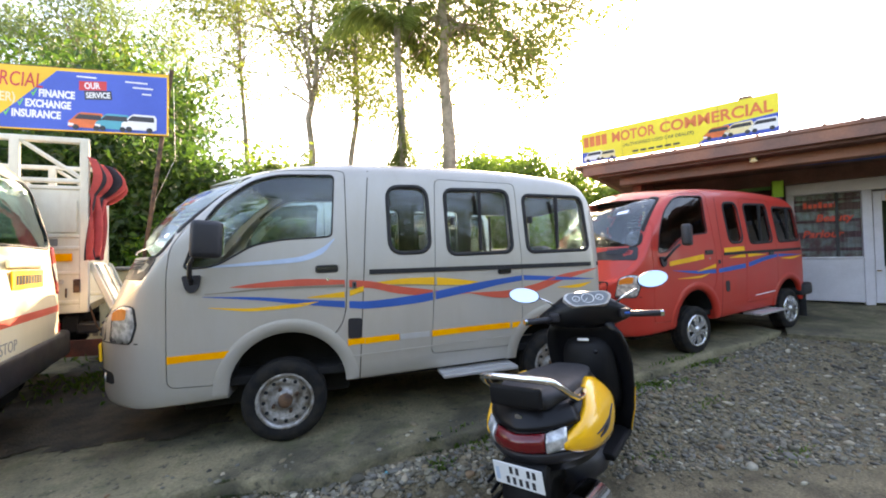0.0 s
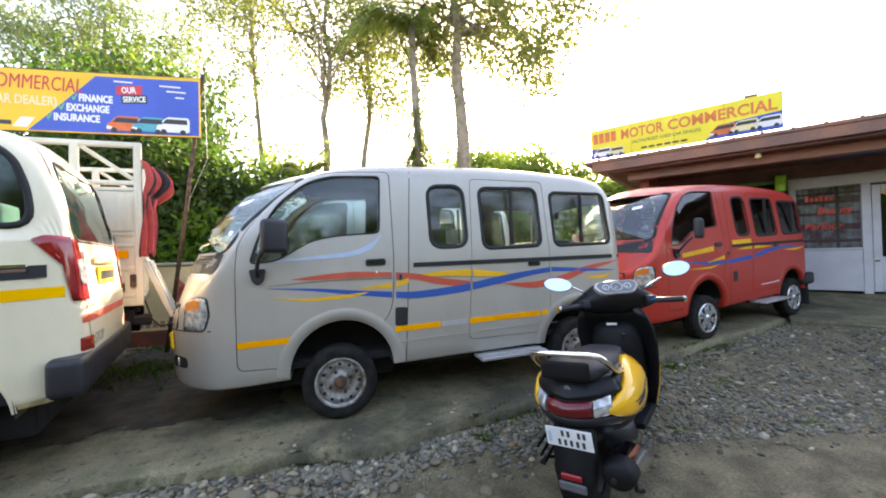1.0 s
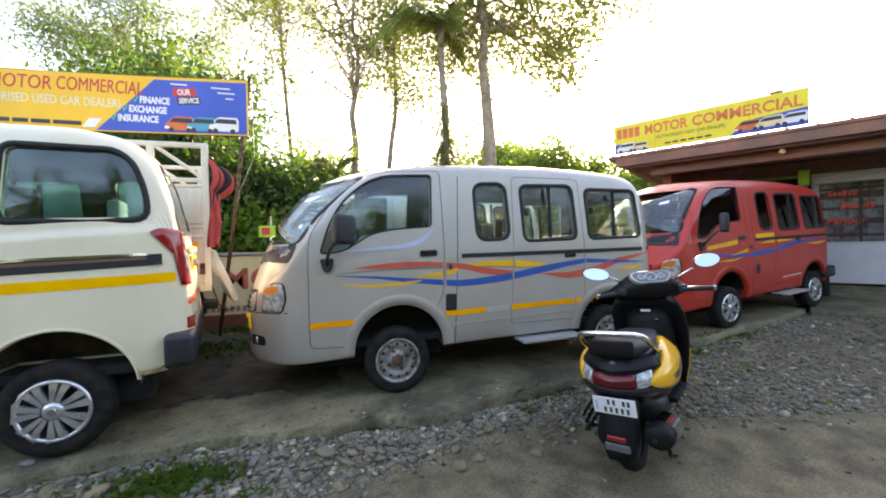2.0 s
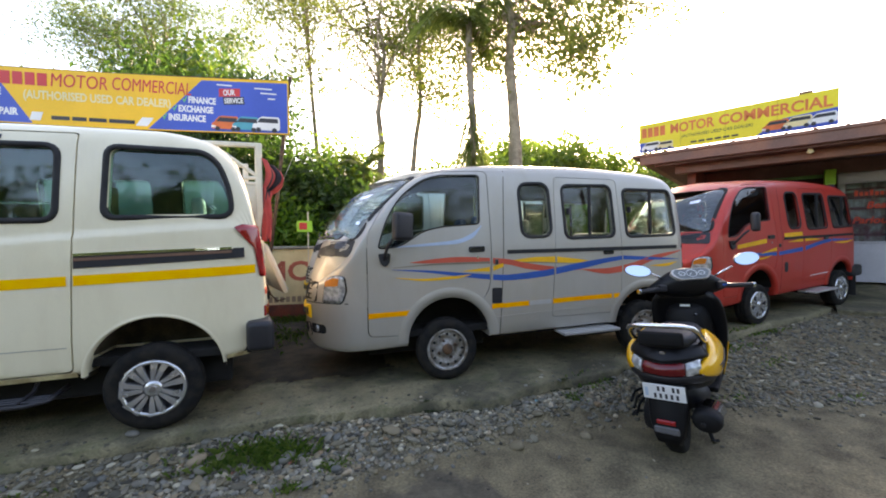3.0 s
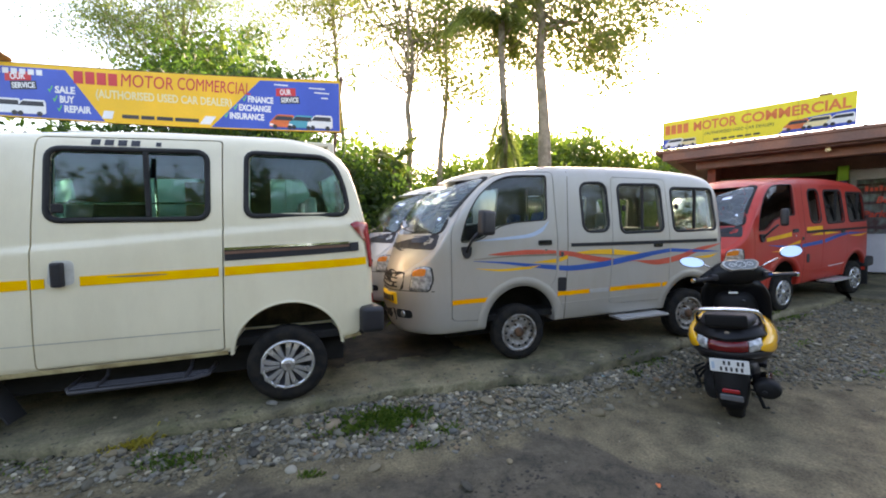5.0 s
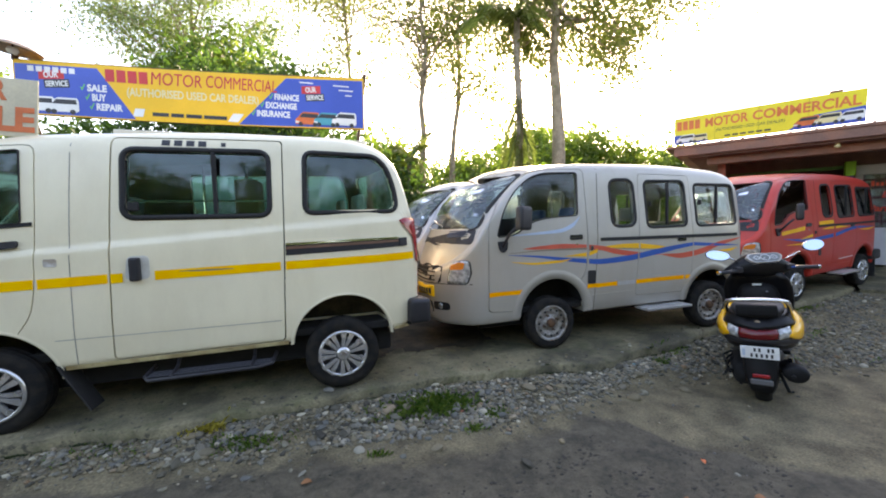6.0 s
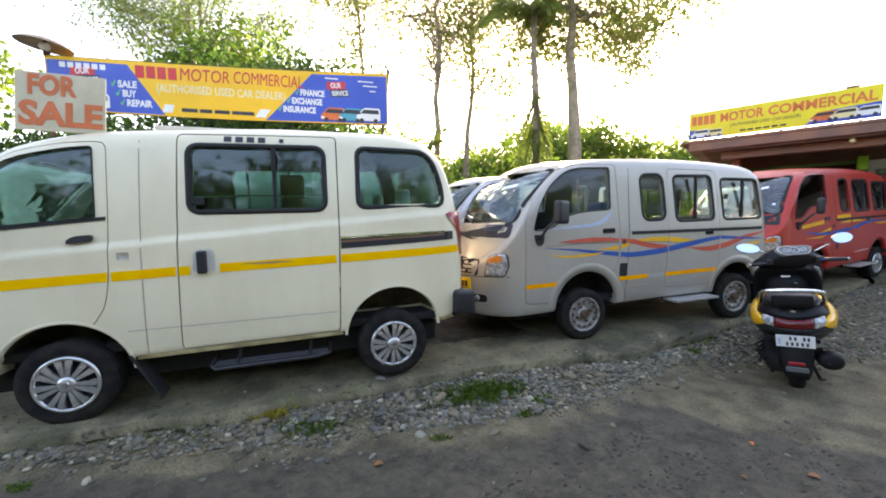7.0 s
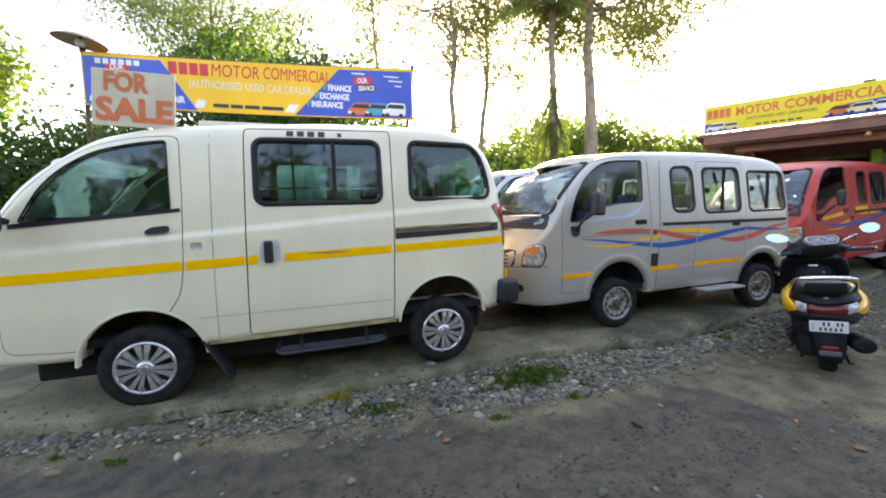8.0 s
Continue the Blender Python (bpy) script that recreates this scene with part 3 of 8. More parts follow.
class Shell:
    """A van's outer skin: x runs from nose to tail, z up, the middle plane is y = 0."""

    def __init__(self, top, bottom, half, tuck, crown, crease=None, corner=0.13, snub=None):
        self.x0, self.x1 = top[0][0], top[-1][0]
        self.top, self.bottom = smooth_line(*zip(*top)), smooth_line(*zip(*bottom))
        self.half, self.tuck, self.crown = smooth_line(*zip(*half)), smooth_line(*zip(*tuck)), smooth_line(*zip(*crown))
        self.crease, self.corner = crease, corner
        self.snub = snub  # (x of the full front, x where the roof begins): flatter, squarer sections between

    def side(self, x, z):
        s = self.half(x) - self.tuck(z)
        if self.crease:
            a, b, d = self.crease
            t = min(1, max(0, ((a + b * x) - z) / 0.03))
            s += d * t * t * (3 - 2 * t) - d
        return s

    def frontal(self, x):
        if not self.snub:
            return 0.0
        t = min(1, max(0, (self.snub[1] - x) / (self.snub[1] - self.snub[0])))
        return t * t * (3 - 2 * t)

    def power(self, x):
        return 2 + 0.4 * self.frontal(x)

    def radius(self, x):
        return min(self.corner * (1 - 0.55 * self.frontal(x)), 0.45 * (self.top(x) - self.bottom(x)))

    def width(self, x, z):
        zt, zb, r = self.top(x), self.bottom(x), self.radius(x)
        if z < zb or x < self.x0 or x > self.x1:
            return -1
        s = self.side(x, min(z, zt))
        if z > zt - r:
            k = min(1, (z - zt + r) / r)
            s -= r * (1 - math.sqrt(max(0, 1 - k * k)))
        if z > zt:
            c = self.crown(x)
            if z > zt + c:
                return -1
            s *= max(0, 1 - (z - zt) / c) ** (1 / self.power(x))
        return s

    def loop(self, x, inset=0.0, low=0.0):
        zt, zb, r = self.top(x) - inset, self.bottom(x) + low, self.radius(x)
        half = [(0.0, zb), (self.side(x, zb) * 0.5, zb), (self.side(x, zb) - 0.035 - inset, zb), (self.side(x, zb + 0.01) - 0.01 - inset, zb + 0.012)]
        z1 = zt - r
        n = 64 if self.crease else 16
        for i in range(n + 1):
            z = zb + 0.035 + (z1 - zb - 0.035) * i / n
            half.append((self.side(x, z) - inset, z))
        for i in range(1, 7):
            a = math.pi / 2 * i / 6
            z = z1 + r * math.sin(a)
            half.append((self.side(x, z) - inset - r * (1 - math.cos(a)), z))
        y1, c = half[-1][0], self.crown(x)
        for k in (0.95, 0.87, 0.75, 0.58, 0.3, 0.0):
            half.append((y1 * k, zt + c * (1 - k ** self.power(x))))
        full = [(-y, z) for y, z in half] + [(y, z) for y, z in reversed(half[1:-1])]
        return [(x, y, z) for y, z in full]

    def solid(self, inset=0.0, low=0.0, a=None, b=None, n=64):
        a, b = self.x0 if a is None else a, self.x1 if b is None else b
        xs = []
        for i in range(n + 1):
            t = i / n
            xs.append(a + (b - a) * (t - 0.13 * math.sin(2 * math.pi * t)))
        rows = [self.loop(x, inset, low) for x in xs]
        k = len(rows[0])
        verts = [v for r in rows for v in r]
        faces = [(i * k + j, i * k + (j + 1) % k, (i + 1) * k + (j + 1) % k, (i + 1) * k + j) for i in range(n) for j in range(k)]
        faces += [tuple(range(k)), tuple(n * k + j for j in range(k))]
        return quads(verts, faces)

    def near(self, x, z, off=0.0):
        return (x, -(self.width(x, z) + off), z)

    def far(self, x, z, off=0.0):
        return (x, self.width(x, z) + off, z)

    def flat(self, x, z, off=0.0):
        return (x, -(self.side(x, z) + off), z)

    def nose(self, y, z, off=0.0):
        a, b = self.x0, self.x0 + 1.6
        for _ in range(26):
            m = (a + b) / 2
            if self.width(m, z) >= abs(y):
                b = m
            else:
                a = m
        return (b - off, y, z)

    def tail(self, y, z, off=0.0):
        a, b = self.x1 - 1.2, self.x1
        for _ in range(26):
            m = (a + b) / 2
            if self.width(m, z) >= abs(y):
                a = m
            else:
                b = m
        return (a + off, y, z)


def slant(root, k, y0, x0, x1):
    """Sets the end of a body askew: x shifts with y, growing from x0 to x1 of the root's own axes."""
    bpy.context.view_layer.update()
    base = root.matrix_world.inverted()
    todo = list(root.children)
    for ob in todo:
        todo += list(ob.children)
    for ob in todo:
        m = base @ ob.matrix_world
        back = m.inverted()
        for vt in ob.data.vertices:
            p = m @ vt.co
            t = min(1, max(0, (p.x - x0) / (x1 - x0)))
            p.x += k * (p.y - y0) * t * t * (3 - 2 * t)
            vt.co = back @ p


def tyre_mesh(r, w, rim):
    h = w / 2
    prof = [(rim - 0.01, -h * 0.75), (rim + 0.012, -h * 0.93), (rim + (r - rim) * 0.45, -h), (r - 0.03, -h * 0.95), (r - 0.006, -h * 0.72)]
    for a, b in ((-0.45, 0), (-0.43, 1), (-0.35, 1), (-0.33, 0), (-0.07, 0), (-0.05, 1), (0.05, 1), (0.07, 0), (0.33, 0), (0.35, 1), (0.43, 1), (0.45, 0)):
        prof.append((r - 0.008 * b, h * a * 1.4))
    prof += [(r - 0.006, h * 0.72), (r - 0.03, h * 0.95), (rim + (r - rim) * 0.45, h), (rim + 0.012, h * 0.93), (rim - 0.01, h * 0.75)]
    return lathe(prof, 40)


def steel_wheel(parent, x, y, r, turn):
    """Tyre, pressed steel rim with a ring of holes, and a rusty hub; the outside faces -y when turn is 0."""
    rim = r * 0.665
    tyre = part("tyre", tyre_mesh(r, 0.16, rim), TYRE, parent, "worn black tyre", True)
    tyre.matrix_basis = pose(x, y, r, 0, 0, turn)
    disc = lathe([(rim + 0.004, -0.072), (rim - 0.012, -0.078), (rim - 0.022, -0.045), (rim * 0.9, -0.03), (rim * 0.82, -0.052), (rim * 0.66, -0.058), (rim * 0.58, -0.04), (rim * 0.36, -0.03), (rim * 0.34, -0.052), (0.0, -0.056)], 40)
    d = part("rim", disc, RIM_STEEL, tyre, "pressed steel rim with round holes", True)
    hole = bmesh.new()
    bmesh.ops.create_circle(hole, cap_ends=True, segments=10, radius=0.0135, matrix=Matrix.Rotation(radians(90), 4, "X"))
    hole = mesh_of(hole, "rim_hole")
    for k in range(12):
        a = 2 * math.pi * k / 12
        part("rim_hole", hole, DARK, tyre).matrix_basis = Matrix.Translation((math.cos(a) * rim * 0.75, -0.0585, math.sin(a) * rim * 0.75))
    part("hub", lathe([(0.05, -0.045), (0.046, -0.075), (0.034, -0.084), (0.0, -0.088)], 20), RUST, tyre, "rusty hub", True)
    nut = bmesh.new()
    bmesh.ops.create_cone(nut, cap_ends=True, segments=6, radius1=0.012, radius2=0.012, depth=0.03, matrix=Matrix.Rotation(radians(90), 4, "X"))
    nut = mesh_of(nut, "wheel_nut")
    for k in range(4):
        a = 2 * math.pi * k / 4 + 0.4
        part("wheel_nut", nut, RUST, tyre).matrix_basis = Matrix.Translation((math.cos(a) * rim * 0.45, -0.05, math.sin(a) * rim * 0.45))
    return tyre


def capped_wheel(parent, x, y, r, turn, spin=0.0, spokes=7):
    rim = r * 0.655
    tyre = part("tyre", tyre_mesh(r, 0.17, rim), TYRE, parent, "black tyre with muddy tread", True)
    tyre.matrix_basis = pose(x, y, r, 0, spin, turn)
    part("rim", lathe([(rim + 0.005, -0.075), (rim - 0.01, -0.083), (rim - 0.022, -0.072), (rim - 0.03, -0.04), (rim * 0.3, -0.04), (0, -0.04)], 40), PLASTIC, tyre, "dark steel rim", True)
    part("hubcap", lathe([(rim + 0.002, -0.078), (rim - 0.004, -0.088), (rim - 0.016, -0.088), (rim - 0.022, -0.076)], 40), HUBCAP, tyre, "silver multi-spoke hubcap", True)
    part("hubcap_centre", lathe([(0.055, -0.06), (0.052, -0.088), (0.03, -0.094), (0.0, -0.095)], 24), HUBCAP, tyre, "", True)
    for sg in (-1, 1):
        verts, faces = [], []
        for rr, o, w, yy in ((0.045, sg * 0.010, 0.0085, -0.086), (rim * 0.6, sg * 0.020, 0.0145, -0.091), (rim - 0.022, sg * 0.031, 0.021, -0.085)):
            verts += [(rr, yy, o - w), (rr, yy, o + w), (rr, yy + 0.016, o + w + 0.003), (rr, yy + 0.016, o - w - 0.003)]
        for i in (0, 4):
            faces += [(i, i + 1, i + 5, i + 4), (i + 1, i + 2, i + 6, i + 5), (i + 3, i, i + 4, i + 7)]
        me = mesh_of(quads(verts, faces), "spoke")
        for k in range(spokes):
            part("spoke", me, HUBCAP, tyre).matrix_basis = Matrix.Rotation(2 * math.pi * k / spokes, 4, "Y")
    part("badge", lathe([(0.022, -0.0945), (0.02, -0.0975), (0.0, -0.098)], 20), CHROME, tyre)
    return tyre


def seat(parent, x, y, w, material, height=0.62, head=True, base=0.62):
    """Cushion, leaning back and headrest; the seat faces -x."""
    part("seat_cushion", rbox((x - 0.22, y - w / 2, base), (x + 0.22, y + w / 2, base + 0.14), 0.045, 3), material, parent, "", True)
    part("seat_back", rbox((-0.06, -w / 2, 0), (0.06, w / 2, height), 0.05, 3, pose(x + 0.2, y, base + 0.1, 0, 14, 0)), material, parent, "", True)
    if head:
        part("headrest", rbox((-0.045, -0.13, 0), (0.045, 0.13, 0.17), 0.04, 3, pose(x + 0.2 + height * 0.25, y, base + 0.1 + height, 0, 10, 0)), material, parent, "", True)


def snout(line):
    """Draws the stretch ahead of the front doors together by a tenth or so."""
    return [(x if x > -0.8 else -0.8 + (x + 0.8) * 0.88, v) for x, v in line]


MAGIC = Shell(
    top=snout([(-1.32, 0.68), (-1.29, 0.80), (-1.2, 0.90), (-1.1, 0.955), (-1.0, 1.015), (-0.9, 1.09), (-0.8, 1.19), (-0.70, 1.345), (-0.50, 1.585), (-0.34, 1.745), (-0.15, 1.875), (0.1, 1.935), (0.5, 1.962), (1.3, 1.95), (2.2, 1.885), (2.45, 1.835), (2.57, 1.73), (2.62, 1.52), (2.64, 1.15), (2.65, 0.95)]),
    bottom=snout([(-1.32, 0.48), (-1.29, 0.40), (-1.15, 0.33), (-0.9, 0.32), (-0.3, 0.335), (0.5, 0.35), (2.2, 0.37), (2.5, 0.40), (2.62, 0.45), (2.65, 0.52)]),
    half=snout([(-1.32, 0.19), (-1.29, 0.30), (-1.25, 0.385), (-1.18, 0.475), (-1.1, 0.555), (-1.0, 0.632), (-0.9, 0.692), (-0.8, 0.726), (-0.6, 0.744), (0.0, 0.75), (2.3, 0.75), (2.5, 0.74), (2.6, 0.70), (2.65, 0.62)]),
    tuck=[(0.3, 0.03), (0.45, 0.014), (0.68, 0.002), (1.0, 0.0), (1.14, 0.004), (1.3, 0.022), (1.8, 0.088), (2.0, 0.12)],
    crown=snout([(-1.32, 0.05), (-1.28, 0.09), (-1.235, 0.165), (-1.155, 0.29), (-1.07, 0.41), (-0.925, 0.54), (-0.8, 0.53), (-0.7, 0.455), (-0.5, 0.315), (-0.34, 0.205), (-0.15, 0.11), (0.1, 0.06), (0.4, 0.042), (2.3, 0.035), (2.65, 0.02)]), snub=(-0.75, -0.1))

M_DOORWIN = rounded([(-0.575, 1.212), (-0.40, 1.222), (-0.29, 1.285), (-0.18, 1.352), (0.0, 1.388), (0.34, 1.40), (0.37, 1.845), (-0.02, 1.845), (-0.17, 1.80), (-0.375, 1.645), (-0.50, 1.44)], [0.03, 0.08, 0.08, 0.08, 0.08, 0.03, 0.03, 0.12, 0.15, 0.15, 0.1], 3)
M_W1 = rounded([(0.775, 1.27), (1.055, 1.27), (1.055, 1.755), (0.775, 1.755)], 0.085, 5)
M_W2 = rounded([(1.23, 1.243), (1.748, 1.243), (1.748, 1.728), (1.23, 1.735)], 0.06, 5)
M_W3 = rounded([(1.915, 1.235), (2.478, 1.235), (2.462, 1.672), (1.915, 1.69)], 0.05, 5)
M_DOOR = rounded([(-0.69, 0.455), (-0.37, 0.44), (0.0, 0.5), (0.27, 0.655), (0.385, 0.745), (0.425, 0.87), (0.445, 1.2), (0.45, 1.888), (0.02, 1.888), (-0.17, 1.858), (-0.33, 1.765), (-0.50, 1.60), (-0.655, 1.345), (-0.672, 1.2)], 0.05, 3)
M_SLIDE = rounded([(1.042, 0.485), (1.80, 0.475), (1.832, 1.2), (1.83, 1.80), (1.145, 1.828), (1.105, 1.2)], 0.045, 4)
M_SCREEN = rounded([(-0.63, 1.30), (0.63, 1.30), (0.575, 1.60), (0.52, 1.85), (-0.52, 1.85), (-0.575, 1.60)], [0.05, 0.05, 0.1, 0.07, 0.07, 0.1], 5)
M_BACKWIN = rounded([(-0.55, 1.22), (0.55, 1.22), (0.5, 1.62), (-0.5, 1.62)], 0.06, 5)
cache = {}


def magic_meshes():
    if cache:
        return cache
    s = MAGIC
    arches = join(*[lathe([(0, a), (0.385, a), (0.385, b), (0, b)], 40) for a, b in ((-1.2, -0.42), (0.42, 1.2))])
    arches.transform(pose(0.03, 0, 0.365))
    rear = join(*[lathe([(0, a), (0.36, a), (0.36, b), (0, b)], 40) for a, b in ((-1.2, -0.42), (0.42, 1.2))])
    rear.transform(pose(2.1, 0, 0.345))
    wins = join(*[prism(p, -1.5, 1.5) for p in (M_DOORWIN, M_W1, M_W2, M_W3)])
    ends = join(prism(M_SCREEN, -1.7, -0.12, "x"), prism(M_BACKWIN, 2.35, 3.2, "x"))
    inner = s.solid(0.045, 0.10, s.x0 + 0.10, s.x1 - 0.05)
    cache["lining"] = carve(s.solid(0.048, 0.48, -0.35, s.x1 - 0.055, 40), [("DIFFERENCE", s.solid(0.056, 0.47, -0.40, s.x1 - 0.063, 40)), ("DIFFERENCE", join(*[prism(p, -1.5, 1.5) for p in (M_DOORWIN, M_W1, M_W2, M_W3)])), ("DIFFERENCE", join(prism(M_SCREEN, -1.7, -0.12, "x"), prism(M_BACKWIN, 2.35, 3.2, "x")))])
    shell = carve(s.solid(), [("DIFFERENCE", inner), ("DIFFERENCE", wins), ("DIFFERENCE", ends), ("DIFFERENCE", arches), ("DIFFERENCE", rear)])
    cache["front_door"] = sharpen(carve(bm_of(shell), [("INTERSECT", prism(M_DOOR, -1.5, -0.45))]))
    cache["sliding_door"] = sharpen(carve(bm_of(shell), [("INTERSECT", prism(M_SLIDE, -1.5, -0.45))]))
    cache["body"] = sharpen(carve(bm_of(shell), [("DIFFERENCE", prism(grown(M_DOOR, 0.006), -1.5, -0.45)), ("DIFFERENCE", prism(grown(M_SLIDE, 0.005), -1.5, -0.45))]))
    return cache


def magic_van(m, paint, label, ribbons, caps=False, group="parked minivans", panes=None):
    """The high-roofed minivan with a short nose."""
    s = MAGIC
    van = thing("minivan", label, "van", m, group)
    panes = panes or GLASS
    got = {k: v.copy() for k, v in magic_meshes().items()}
    part("body", got["body"], paint, van)
    part("lining", got["lining"], LINING, van, "dark grey inner lining")
    door = part("front_door", got["front_door"], paint, van)
    slide = part("sliding_door", got["sliding_door"], paint, van)
    part("floor", rbox((-0.76, -0.66, 0.40), (2.55, 0.66, 0.46), 0.01), DARK, van)
    part("chassis", rbox((0.45, -0.42, 0.25), (1.68, 0.42, 0.40), 0.03), DARK, van)
    part("front_subframe", rbox((-0.70, -0.46, 0.21), (0.44, 0.46, 0.40), 0.03), DARK, van)
    part("rear_subframe", rbox((1.69, -0.52, 0.20), (2.45, 0.52, 0.40), 0.03), DARK, van)
    for x, z, r in ((0.03, 0.365, 0.40), (2.1, 0.345, 0.375)):
        for sg in (-1, 1):
            pts = [(x + r * math.cos(a), z + r * math.sin(a)) for a in [math.pi * k / 14 for k in range(15)]]
            v = [(px, sg * 0.70, pz) for px, pz in pts] + [(px, sg * 0.40, pz) for px, pz in pts]
            f = [(i, i + 1, 16 + i, 15 + i) for i in range(14)] + [tuple(range(15, 30))]
            part("wheel_arch_liner", quads(v, f), DARK, van)
    # flared lips of the arches
    for x, z, r, wide in ((0.03, 0.365, 0.385, 0.085), (2.1, 0.345, 0.36, 0.08)):
        rows = []
        for k in range(25):
            a = math.pi * (-0.01 + 1.02 * k / 24)
            for q, o in ((r - 0.006, -0.03), (r - 0.004, 0.006), (r + wide * 0.75, 0.007), (r + wide, 0.001)):
                px, pz = x + q * math.cos(a), max(z + q * math.sin(a), 0.37)
                rows.append((px, -(s.side(px, pz) + o), pz))
        f = [(i * 4 + j, i * 4 + j + 1, i * 4 + 5 + j, i * 4 + 4 + j) for i in range(24) for j in range(3)]
        part("arch_lip", quads(rows, f), paint, van, "", True)
    # glass and its rubber
    for poly, host, frame_w in ((M_DOORWIN, door, 0.012), (M_W1, van, 0.03), (M_W2, slide, 0.03), (M_W3, van, 0.03)):
        g = part("window_pane", patch(poly, lambda u, v, o: s.near(u, v, o - 0.016), 0.004, 3), panes, host)
        g.visible_shadow = False
        part("window_rubber", ring_frame(poly, frame_w, lambda u, v, o: s.near(u, v, o)), RUBBER, host, "", True)
        g = part("window_pane", patch(poly, lambda u, v, o: s.far(u, v, o - 0.016), 0.004, 3), panes, van)
        g.visible_shadow = False
        part("window_rubber", ring_frame(poly, frame_w, lambda u, v, o: s.far(u, v, o)), RUBBER, van, "", True)
    for x, lo, hi, host in ((1.49, 1.25, 1.725, slide), (2.19, 1.24, 1.675, van)):
        part("window_slider", rbox((x - 0.012, -0.735, lo), (x + 0.012, -0.705, hi), 0.004, 1, None), RUBBER, host)
        part("window_slider", rbox((x - 0.012, 0.705, lo), (x + 0.012, 0.735, hi), 0.004, 1, None), RUBBER, van)
    for x in (1.255, 1.94):
        part("window_latch", rbox((x - 0.012, -0.745, 1.46), (x + 0.012, -0.70, 1.52), 0.006, 1), RUBBER, slide if x < 1.5 else van)
    g = part("windscreen", patch(M_SCREEN, lambda u, v, o: s.nose(u, v, o - 0.01), 0.005, 5), GLASS_SCREEN, van, "clear windscreen")
    g.visible_shadow = False
    part("windscreen_rubber", ring_frame(M_SCREEN, 0.022, lambda u, v, o: s.nose(u, v, o)), RUBBER, van, "", True)
    g = part("rear_window", patch(M_BACKWIN, lambda u, v, o: s.tail(u, v, o - 0.01), 0.005, 3), GLASS, van)
    g.visible_shadow = False
    # seams, waist rubber, tapes
    for pts in ([(0.505, 0.36), (0.53, 0.7), (0.56, 1.1), (0.59, 1.5), (0.625, 1.895)],):
        v = []
        for x, z in [(np.interp(t, [p[1] for p in pts], [p[0] for p in pts]), t) for t in np.linspace(pts[0][1], pts[-1][1], 24)]:
            v += [s.near(x - 0.003, z, 0.0016), s.near(x + 0.003, z, 0.0016)]
        part("panel_seam", quads(v, [(2 * i, 2 * i + 1, 2 * i + 3, 2 * i + 2) for i in range(23)]), DARK, van)
    v = []
    for y in np.linspace(-0.71, 0.71, 40):
        x = s.nose(y, 0.75)[0]
        v += [s.nose(y, 0.752, 0.0016), s.nose(y, 0.744, 0.0016)]
    part("panel_seam", quads(v, [(2 * i, 2 * i + 1, 2 * i + 3, 2 * i + 2) for i in range(39)]), DARK, van)
    part("waist_rubber", band([(0.60, 1.145, 0.036), (1.6, 1.128, 0.036), (2.60, 1.112, 0.034)], s.flat, 0.006, 0.008), RUBBER, van)
    part("sill_moulding", band([(0.44, 0.535, 0.014), (1.0, 0.545, 0.014), (1.72, 0.555, 0.014)], s.flat, 0.004, 0.005), paint, van)
    if ribbons == "long":
        for a, b, host in ((-0.685, -0.315, door), (0.43, 0.55, van), (0.552, 0.80, van), (1.05, 1.70, slide), (1.72, 1.79, van), (1.83, 1.89, van)):
            z = 0.655 + 0.004 * (a > 1)
            part("reflector_tape", band([(a, z, 0.048), (a + (b - a) * 0.37, z + 0.002, 0.044), (b, z + 0.004, 0.047)], s.flat, 0.003, 0.003, 5), REFLECT, host, "chipped yellow reflector tape")
        part("reflector_tape", band([(-0.305, 0.645, 0.03), (-0.235, 0.685, 0.04)], s.flat, 0.003, 0.003, 5), REFLECT, door)
        part("primer_patch", band([(0.81, 0.655, 0.04), (1.03, 0.656, 0.04)], s.flat, 0.0025, 0.0025, 4), SILVER_OLD, van)
